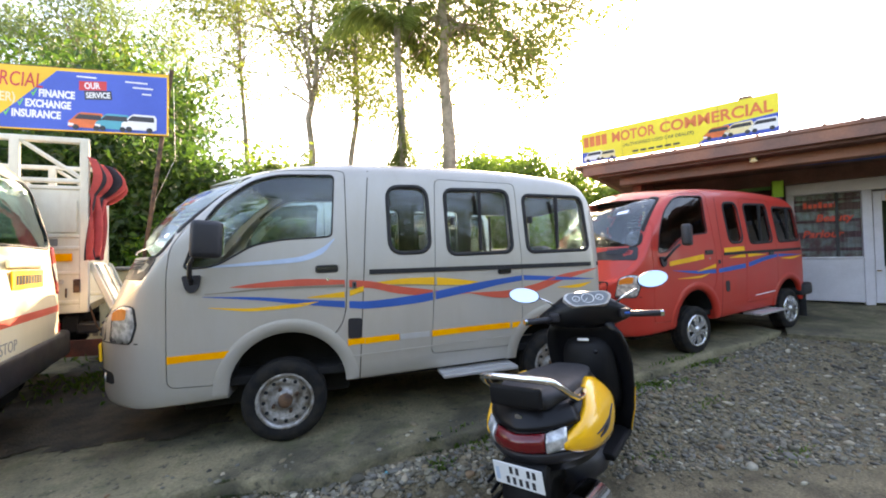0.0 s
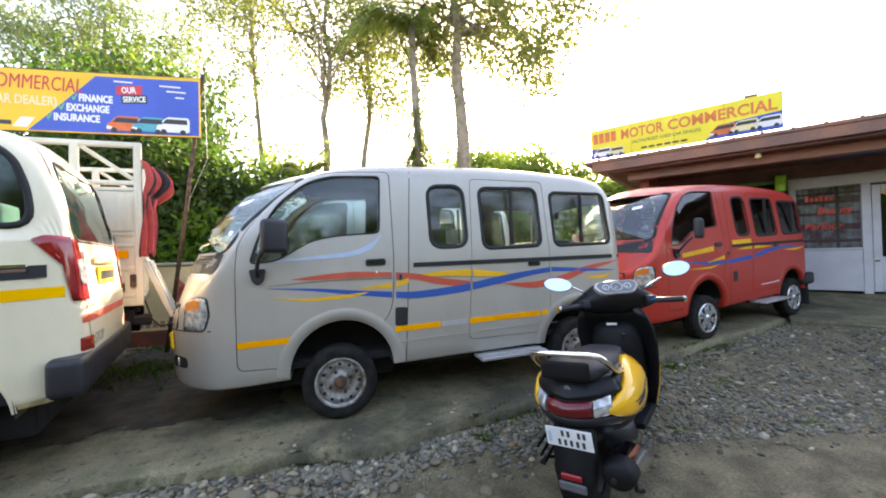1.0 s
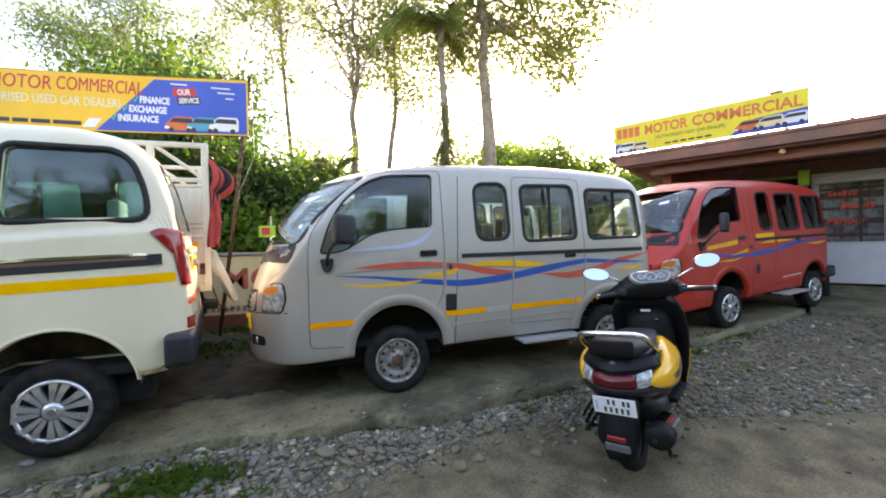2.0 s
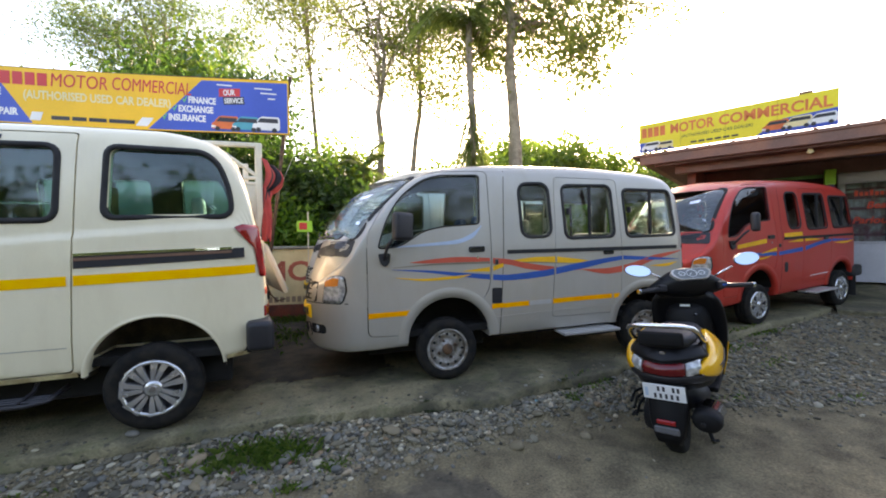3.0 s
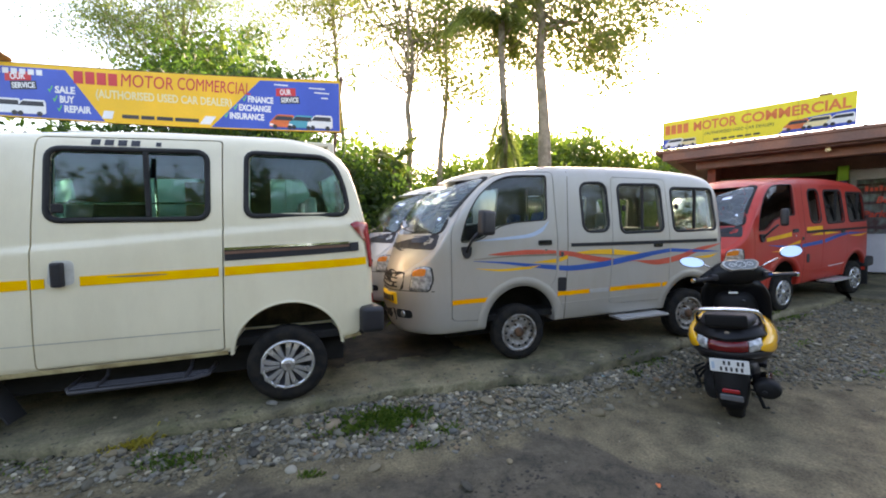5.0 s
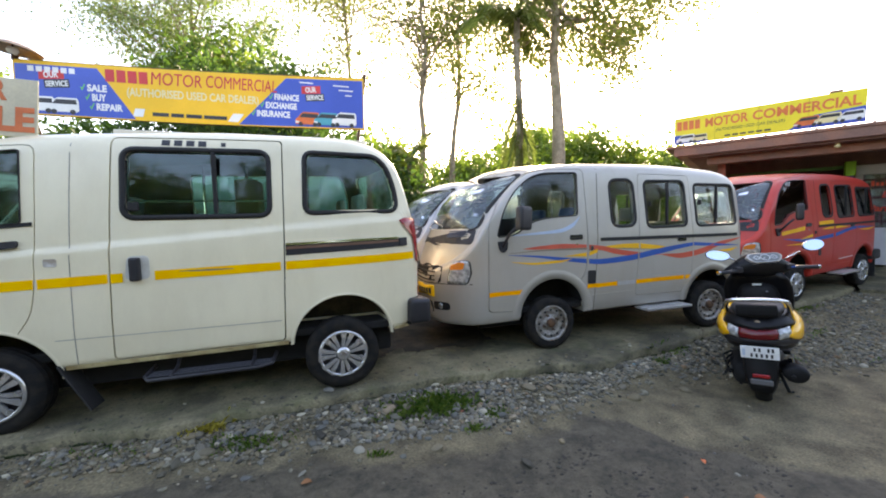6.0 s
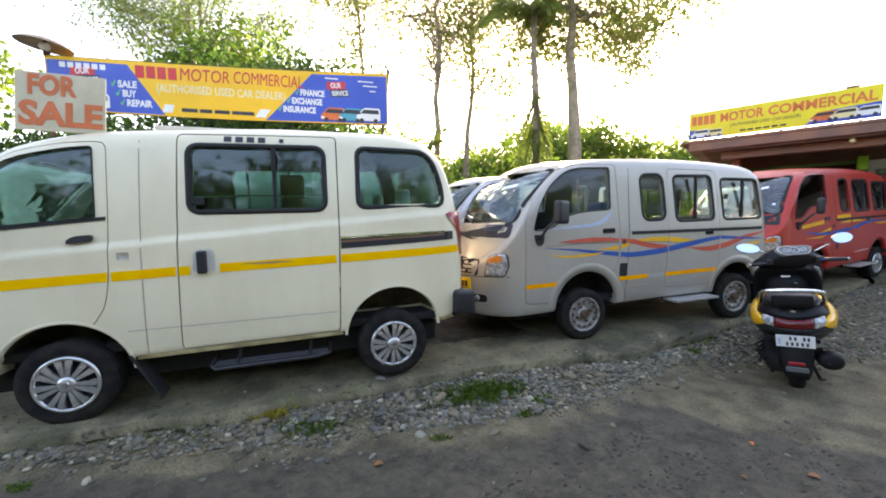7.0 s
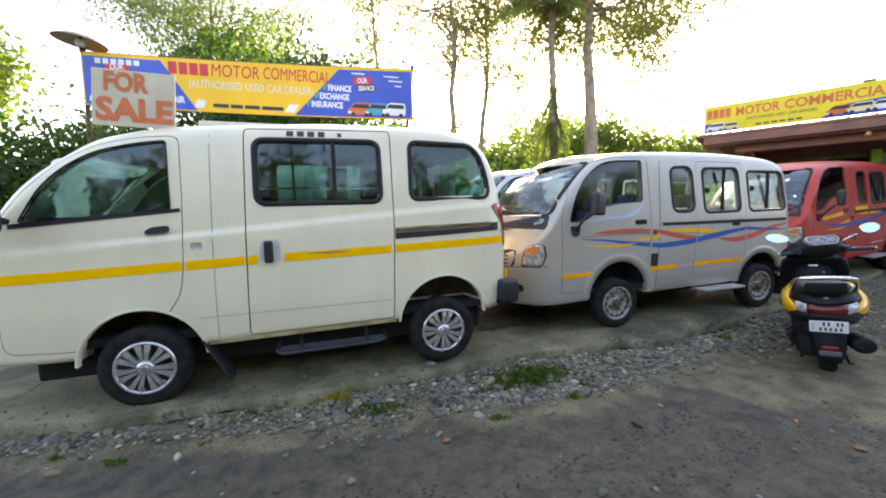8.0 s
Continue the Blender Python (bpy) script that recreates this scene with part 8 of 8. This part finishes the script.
for x, y, rx, ry, z, rz, mt, n, s, lab in (
        (-9.8, 5.4, 1.6, 1.0, 1.3, 1.3, LEAF_BRIGHT, 6500, 0.15, "bright green leafy shrub"), (-7.6, 5.6, 1.6, 1.0, 1.7, 1.5, LEAF_DARK, 8000, 0.15, "dense dark green shrub"), (-5.6, 5.6, 1.6, 1.0, 1.8, 1.6, LEAF_DARK, 8500, 0.15, "dense dark green shrub"),
        (-3.9, 5.2, 1.4, 0.9, 1.9, 1.7, LEAF_DARK, 9000, 0.14, "dense dark green shrub"), (-2.4, 4.7, 1.2, 0.8, 1.6, 1.5, LEAF_DARK, 9000, 0.13, "dense dark green shrub"), (-2.0, 4.15, 0.7, 0.4, 1.2, 0.7, LEAF_BRIGHT, 3200, 0.14, "bright green leafy shrub"),
        (-1.1, 5.0, 1.2, 0.8, 1.5, 1.2, LEAF_DARK, 8000, 0.14, "dense dark green shrub"), (-1.3, 6.4, 1.4, 0.9, 2.1, 1.3, LEAF, 7000, 0.15, "sunlit green shrub"), (0.6, 5.6, 1.2, 0.8, 1.3, 1.1, LEAF_DARK, 6500, 0.14, "dense dark green shrub"),
        (2.2, 5.4, 1.2, 0.8, 1.5, 1.1, LEAF, 6000, 0.14, "sunlit green shrub"), (3.6, 5.2, 1.1, 0.8, 1.6, 1.1, LEAF, 6000, 0.14, "sunlit green shrub"), (4.2, 4.9, 0.8, 0.6, 1.5, 0.9, LEAF_BRIGHT, 3800, 0.15, "bright green leafy shrub"),
        (3.4, 8.5, 2.0, 1.0, 1.9, 1.5, LEAF, 7000, 0.18, "sunlit green shrub"), (0.3, 9.0, 2.0, 1.0, 1.8, 1.4, LEAF, 7000, 0.18, "sunlit green shrub"), (-4.5, 9.0, 2.4, 1.0, 2.4, 2.0, LEAF, 9000, 0.18, "tall green shrub"), (-8.2, 9.5, 2.4, 1.0, 2.2, 1.8, LEAF_DARK, 9000, 0.18, "dense dark green shrub"),
        (-11.6, 6.5, 1.6, 1.0, 1.4, 1.2, LEAF_BRIGHT, 6000, 0.17, "bright green leafy shrub"), (4.6, 9.2, 1.5, 1.0, 2.6, 1.5, LEAF, 8000, 0.18, "sunlit green shrub"), (6.6, 9.3, 1.6, 1.0, 3.2, 1.9, LEAF, 9000, 0.19, "tall sunlit green shrub"),
        (8.6, 9.2, 1.7, 1.0, 2.7, 1.7, LEAF, 9000, 0.19, "sunlit green shrub"), (10.6, 9.2, 1.6, 1.0, 2.8, 1.7, LEAF, 8000, 0.19, "sunlit green shrub"), (2.6, 9.3, 1.6, 1.0, 2.3, 1.5, LEAF, 8000, 0.18, "sunlit green shrub")):
    k += 1
    n = int(n * 1.5) if x < 0 else n
    shrub(lab + " behind the low wall", (x, y, z), (rx, ry, rz), n, s, mt, 100 + k)


def far_woods():
    """The belt of woods that closes the view all round."""
    rng = np.random.default_rng(77)
    n = 60000
    a = rng.uniform(0, 2 * math.pi, n)
    d = rng.uniform(34, 44, n)
    h = 3.0 + 2.2 * np.sin(a * 9) * np.sin(a * 23 + 1) + 1.2 * np.sin(a * 51)
    z = rng.uniform(0, 1, n) ** 0.8 * np.maximum(h, 1.5)
    me = leaf_mesh("woods", np.stack([np.sin(a) * d, np.cos(a) * d, z], 1), 0.9, rng, 0.7, 0.1)
    solo("far_woods", me, LEAF_DARK, "distant belt of green woods round the place", "woods", "stuff")


far_woods()

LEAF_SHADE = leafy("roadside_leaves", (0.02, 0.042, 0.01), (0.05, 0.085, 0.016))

# the row of trees across the road, which shows in the vans' windows
for k, (x, y, h, w) in enumerate(((-19, -15, 8.0, 3.0), (-13, -16.5, 8.6, 3.0), (-7.5, -15, 7.0, 2.6), (-2.5, -16.5, 8.5, 2.8), (3, -15.5, 7.4, 2.6), (8.5, -16, 8.6, 3.0), (14.5, -15, 7.6, 3.0))):
    tree("tree", "tall dark leafy tree across the road", (x, y, -0.3), (x + 0.3, y, h * 0.75), 0.24, (x, y, h * 0.56), (w, w * 0.8, h * 0.42), 16, 7000, 0.42, LEAF_SHADE, 300 + k, 0.75, None, "tree", 6, 0.2)

# ---- gravel, grass, litter ----


def stone_material():
    m = bpy.data.materials.new("river_stone")
    m.use_nodes = True
    nt = m.node_tree
    b = nt.nodes["Principled BSDF"]
    geo, info = nt.nodes.new("ShaderNodeNewGeometry"), nt.nodes.new("ShaderNodeObjectInfo")
    add = nt.nodes.new("ShaderNodeMath")
    add.operation = "ADD"
    fr_ = nt.nodes.new("ShaderNodeMath")
    fr_.operation = "FRACT"
    nt.links.new(geo.outputs["Random Per Island"], add.inputs[0])
    nt.links.new(info.outputs["Random"], add.inputs[1])
    nt.links.new(add.outputs[0], fr_.inputs[0])
    ramp = nt.nodes.new("ShaderNodeValToRGB")
    cols = [(0.0, (0.042, 0.038, 0.028)), (0.22, (0.13, 0.118, 0.080)), (0.42, (0.25, 0.198, 0.114)), (0.55, (0.122, 0.124, 0.111)), (0.74, (0.23, 0.206, 0.138)), (0.90, (0.18, 0.175, 0.15)), (0.96, (0.50, 0.455, 0.33)), (1.0, (0.225, 0.14, 0.072))]
    el = ramp.color_ramp.elements
    while len(el) < len(cols):
        el.new(0.5)
    for e, (p, c) in zip(el, cols):
        e.position, e.color = p, (*c, 1)
    nt.links.new(fr_.outputs[0], ramp.inputs[0])
    n = nt.nodes.new("ShaderNodeTexNoise")
    n.inputs["Scale"].default_value = 60
    tc = nt.nodes.new("ShaderNodeTexCoord")
    nt.links.new(tc.outputs["Object"], n.inputs[0])
    mul = nt.nodes.new("ShaderNodeMix")
    mul.data_type, mul.blend_type = "RGBA", "MULTIPLY"
    mul.inputs[0].default_value = 0.4
    nt.links.new(ramp.outputs[0], mul.inputs[6])
    nt.links.new(n.outputs[0], mul.inputs[7])
    nt.links.new(mul.outputs[2], b.inputs["Base Color"])
    b.inputs["Roughness"].default_value = 0.8
    return m


STONE = stone_material()


def ball(n):
    b = bmesh.new()
    bmesh.ops.create_icosphere(b, subdivisions=n, radius=1)
    v, f = np.array([q.co[:] for q in b.verts]), np.array([[q.index for q in g.verts] for g in b.faces])
    b.free()
    return v, f


ICO_V, ICO_F = ball(1)
ROUND_V, ROUND_F = ball(2)


def pebble(v, rng):
    """An uneven stone: the ball squeezed along a few random planes."""
    out = v.copy()
    for _ in range(5):
        d = rng.normal(size=3)
        d /= np.linalg.norm(d)
        lim = rng.uniform(0.55, 0.9)
        h = out @ d
        out -= np.outer(np.maximum(h - lim, 0) * 0.8, d)
    return out * (1 + 0.03 * rng.normal(size=(len(v), 1)))



def gravel_low(x):
    """Where the gravel gives way to the dirt road."""
    return float(np.interp(x, [-9, -5, -4, -3.4, -2.6, -1.9, -1.2, -0.4, 0.25, 0.8, 1.2, 2.3, 3.4, 4.4, 6, 9], [-0.75, -0.85, -0.92, -0.98, -1.0, -0.98, -1.0, -0.96, -0.72, -0.60, -0.66, -0.86, -1.18, -1.5, -2.0, -3.2]))


rng = np.random.default_rng(9)
spots = []
while len(spots) < 33000:
    x = rng.uniform(-6.0, 8.0)
    lo, hi = gravel_low(x), min(slab_edge(x) + 0.0, 0.8)
    y = rng.uniform(lo - 0.25, hi)
    if x > 6.6 and y < -1.8:
        continue
    keep = 1.0
    if y < lo:
        keep = 0.22 * math.exp((y - lo) / 0.09)
    left = 1.0 if x > -2.9 else 0.40
    if rng.random() > keep * left * (0.7 + 0.7 * noise.noise((x * 1.4, y * 2.0, 5))):
        continue
    s = 0.0042 + 0.0175 * rng.random() ** 3.0
    if rng.random() < 0.04:
        s *= 1.8
    spots.append((x, y, s))
for _ in range(420):
    x, y = rng.uniform(-5.5, 4.5), rng.uniform(-3.2, -0.9)
    spots.append((x, y, 0.004 + 0.012 * rng.random() ** 4))
for _ in range(260):
    x = rng.uniform(-5.5, 3.0)
    y = slab_edge(x) + 0.03 + abs(rng.normal()) * 0.12
    spots.append((x, y, 0.004 + 0.012 * rng.random() ** 2))


for x, y, s in ((0.26, -0.93, 0.042), (0.79, -0.94, 0.045), (0.41, -0.88, 0.035), (-0.28, -0.67, 0.04), (0.87, -0.11, 0.03), (-1.79, -0.69, 0.05), (-1.25, -0.74, 0.048), (-1.06, -0.82, 0.038), (-1.47, -0.64, 0.033), (-1.6, -0.87, 0.036), (-0.57, -0.64, 0.05), (-2.24, -0.48, 0.035), (-1.1, -1.02, 0.035), (-1.02, -1.49, 0.03), (-0.69, -1.35, 0.02), (-4.53, -1.07, 0.028), (-3.31, -1.21, 0.022), (-2.93, -1.55, 0.026), (-3.11, -1.18, 0.018), (-1.68, -1.98, 0.03), (-1.37, -2.01, 0.022)):
    spots.append((x, y, s))


def top_z(x, y):
    return max(ground_z(x, y), slab_level(x) if y > slab_edge(x) + 0.05 else -9)


bed = thing("gravel_bed", "bed of loose grey river gravel along the concrete edge", "gravel", kind="structure")
near_idx = sorted((i for i in range(len(spots)) if -2.7 < spots[i][0] < 0.7 and spots[i][2] > 0.017 and -1.6 < spots[i][1] < -0.4), key=lambda i: -spots[i][2])[:290]
shapes = []
for k in range(10):
    v = pebble(ROUND_V, rng)
    me = bpy.data.meshes.new("stone")
    me.from_pydata(v.tolist(), [], ROUND_F.tolist())
    me.shade_smooth()
    me.materials.append(STONE)
    shapes.append(me)
kinds = [pebble(ROUND_V, rng) for _ in range(60)]
chosen = set(near_idx)
for i in near_idx:
    x, y, s = spots[i]
    ob = new("stone", shapes[int(rng.integers(10))])
    ob.parent = bed
    ob.matrix_basis = Matrix.LocRotScale((x, y, top_z(x, y) + s * 0.25), Euler((rng.normal() * 0.25, rng.normal() * 0.25, rng.uniform(0, 6.28))), (s * rng.uniform(1.1, 1.7), s * rng.uniform(0.85, 1.2), s * rng.uniform(0.5, 0.8)))
rest = [sp for i, sp in enumerate(spots) if i not in chosen]
nv = 0
allv, allf = [], []
for i, (x, y, s) in enumerate(rest):
    a = rng.uniform(0, 6.28)
    fine = -3.2 < x < 1.4 and s > 0.011
    base, tri = (ROUND_V, ROUND_F) if fine else (ICO_V, ICO_F)
    v = (kinds[int(rng.integers(60))] if fine else base * (1 + 0.14 * rng.normal(size=(12, 1)))) * np.array([s * rng.uniform(1.0, 1.7), s * rng.uniform(0.8, 1.2), s * rng.uniform(0.45, 0.8)])
    c, sn = math.cos(a), math.sin(a)
    v = np.stack([v[:, 0] * c - v[:, 1] * sn, v[:, 0] * sn + v[:, 1] * c, v[:, 2] + 0.15 * v[:, 0]], 1) + np.array([x, y, top_z(x, y) + s * 0.2])
    allv.append(v)
    allf.append(tri + nv)
    nv += len(base)
me = bpy.data.meshes.new("gravel")
me.from_pydata(np.concatenate(allv).tolist(), [], np.concatenate(allf).tolist())
me.shade_smooth()
part("small_gravel", me, STONE, bed)["kind"] = "stuff"

# crumbs of dark earth along the wheel ruts
rng = np.random.default_rng(19)
cv, cf, nv = [], [], 0
for ax, ay, bx, by in RUTS:
    n = int(math.hypot(bx - ax, by - ay) * 150)
    nx_, ny_ = -(by - ay) / math.hypot(bx - ax, by - ay), (bx - ax) / math.hypot(bx - ax, by - ay)
    for k in range(n):
        t, side = rng.random(), rng.normal() * 0.07
        if rng.random() < 0.55:
            side = 0.05 * (1 if k % 2 else -1) + rng.normal() * 0.012
            t = round(t * n / 7) * 7 / n
        x, y, s = ax + (bx - ax) * t + nx_ * side, ay + (by - ay) * t + ny_ * side, 0.003 + 0.009 * rng.random() ** 2
        v = ICO_V * (1 + 0.2 * rng.normal(size=(12, 1))) * np.array([s * rng.uniform(0.8, 2.2), s, s * 0.6]) + np.array([x, y, top_z(x, y)])
        cv.append(v)
        cf.append(ICO_F + nv)
        nv += 12
for _ in range(900):
    x, y, s = rng.uniform(-5, 0.3), rng.uniform(-2.9, -1.25), 0.002 + 0.008 * rng.random() ** 3
    cv.append(ICO_V * (1 + 0.2 * rng.normal(size=(12, 1))) * np.array([s * 1.4, s, s * 0.6]) + np.array([x, y, top_z(x, y)]))
    cf.append(ICO_F + nv)
    nv += 12
me = bpy.data.meshes.new("earth_crumbs")
me.from_pydata(np.concatenate(cv).tolist(), [], np.concatenate(cf).tolist())
solo("earth_crumbs", me, mat("damp_earth", (0.06, 0.05, 0.038), 0.9, 0, 0.4, 20, 90, 0.3), "crumbs of damp dark earth along wheel ruts", "soil", "stuff")

# grass tufts
GRASS = leafy("grass_blades", (0.045, 0.10, 0.015), (0.15, 0.20, 0.045))


def tufts(name, label, areas, seed):
    rng = np.random.default_rng(seed)
    v, f = [], []
    for cx, cy, rx, ry, n, h in areas:
        for _ in range(n):
            x, y = cx + rng.normal() * rx * 0.5, cy + rng.normal() * ry * 0.5
            z = top_z(x, y) - 0.005
            a, l = rng.uniform(0, 6.28), h * rng.uniform(0.4, 1.2)
            d = Vector((math.cos(a), math.sin(a), 0))
            s = Vector((-d.y, d.x, 0)) * (0.003 + 0.003 * rng.random())
            p = Vector((x, y, z))
            m_ = p + d * l * 0.25 + Vector((0, 0, l * 0.65))
            t = p + d * l * rng.uniform(0.4, 0.9) + Vector((0, 0, l * rng.uniform(0.6, 1.0)))
            k = len(v)
            v += [p - s, p + s, m_ + s * 0.8, t, m_ - s * 0.8]
            f.append((k, k + 1, k + 2, k + 3, k + 4))
    me = bpy.data.meshes.new(name)
    me.from_pydata([tuple(q) for q in v], [], f)
    solo(name, me, GRASS, label, "grass", "stuff")


tufts("grass", "green weeds and grass tufts between gravel and concrete", [
    (-1.50, -0.70, 0.30, 0.12, 420, 0.075), (-1.38, -0.66, 0.13, 0.08, 260, 0.06), (-1.25, -0.70, 0.18, 0.08, 320, 0.065), (-1.7, -0.74, 0.35, 0.12, 130, 0.04), (-0.95, -0.86, 0.1, 0.06, 120, 0.04), (-2.75, -0.86, 0.22, 0.08, 260, 0.045), (-3.6, -0.80, 0.3, 0.1, 120, 0.03), (0.95, -0.52, 0.10, 0.05, 70, 0.045),
    (-4.25, -1.05, 0.07, 0.04, 60, 0.03), (-4.6, -0.95, 0.05, 0.03, 40, 0.03), (-1.9, -1.15, 0.08, 0.04, 60, 0.035), (-1.2, -1.02, 0.08, 0.05, 70, 0.04), (3.0, -0.02, 0.6, 0.10, 300, 0.05), (3.9, 0.22, 0.5, 0.08, 200, 0.05), (3.4, -0.35, 0.25, 0.08, 90, 0.03), (2.4, -0.72, 0.25, 0.06, 60, 0.03), (3.3, -1.0, 0.25, 0.06, 80, 0.03), (1.25, -0.35, 0.20, 0.08, 120, 0.05), (-1.9, 1.9, 0.7, 0.5, 500, 0.08), (-1.3, 3.0, 1.2, 0.2, 900, 0.10)], 41)
tufts("dry_weeds", "patch of dry yellow weeds at the concrete edge", [(-3.05, -0.70, 0.12, 0.06, 200, 0.06)], 42)
bpy.data.objects["dry_weeds"].data.materials[0] = leafy("dry_grass", (0.35, 0.27, 0.05), (0.45, 0.36, 0.09))

# moss along the broken edge of the concrete
rnd = random.Random(8)
mossy = []
for k in range(150):
    x = rnd.uniform(-4.2, 2.6)
    rag = 0.09 * noise.noise((x * 1.7, 0, 9)) + 0.05 * noise.noise((x * 6, 0, 2)) + 0.025 * noise.noise((x * 19, 0, 4))
    if noise.noise((x * 2.2, 4, 0)) > -0.1:
        mossy.append((x, slab_edge(x) + rag - 0.012, 0.05, 0.012, 26, 0.018))
tufts("moss", "dark green moss along the broken concrete edge", mossy, 43)
bpy.data.objects["moss"].data.materials[0] = leafy("dark_moss", (0.022, 0.034, 0.010), (0.05, 0.065, 0.018), 0.2)

# fallen leaves and scraps on the road
DRY = mat("dead_leaf", (0.30, 0.13, 0.05), 0.8, 0, 0.3, 20, 120, 0.3)
for k, (x, y, s, c) in enumerate(((-2.33, -1.32, 0.06, DRY), (-1.9, -0.95, 0.03, DRY), (0.05, -1.75, 0.035, S_ORANGE), (-0.35, -2.0, 0.03, DRY), (0.03, -2.1, 0.06, DRY), (0.62, -0.52, 0.04, S_TEAL), (-1.22, -0.78, 0.05, mat("brick_bit", (0.28, 0.10, 0.06), 0.9)), (-1.55, -0.80, 0.05, mat("brick_bit_dark", (0.24, 0.09, 0.06), 0.9)))):
    lv = []
    for i in range(7):
        t = i / 6
        w = s * 0.38 * math.sin(math.pi * (0.06 + 0.9 * t))
        lv += [((t - 0.5) * s, -w, 0.012 * math.sin(t * 3) + 0.006), ((t - 0.5) * s, 0, 0.004 + 0.01 * t), ((t - 0.5) * s, w, 0.012 * math.sin(t * 3) + 0.006)]
    ob = solo("fallen_leaf", quads(lv, [(i * 3 + j, i * 3 + j + 1, i * 3 + 4 + j, i * 3 + 3 + j) for i in range(6) for j in range(2)]), c, "curled dry leaf lying on the dirt road" if c is DRY else "small coloured scrap lying on the ground", "leaf" if c is DRY else "litter", m=pose(x, y, top_z(x, y) + 0.002, 0, 0, 37 * k), smooth=True)
    ob.modifiers.new("thick", "SOLIDIFY").thickness = 0.0015
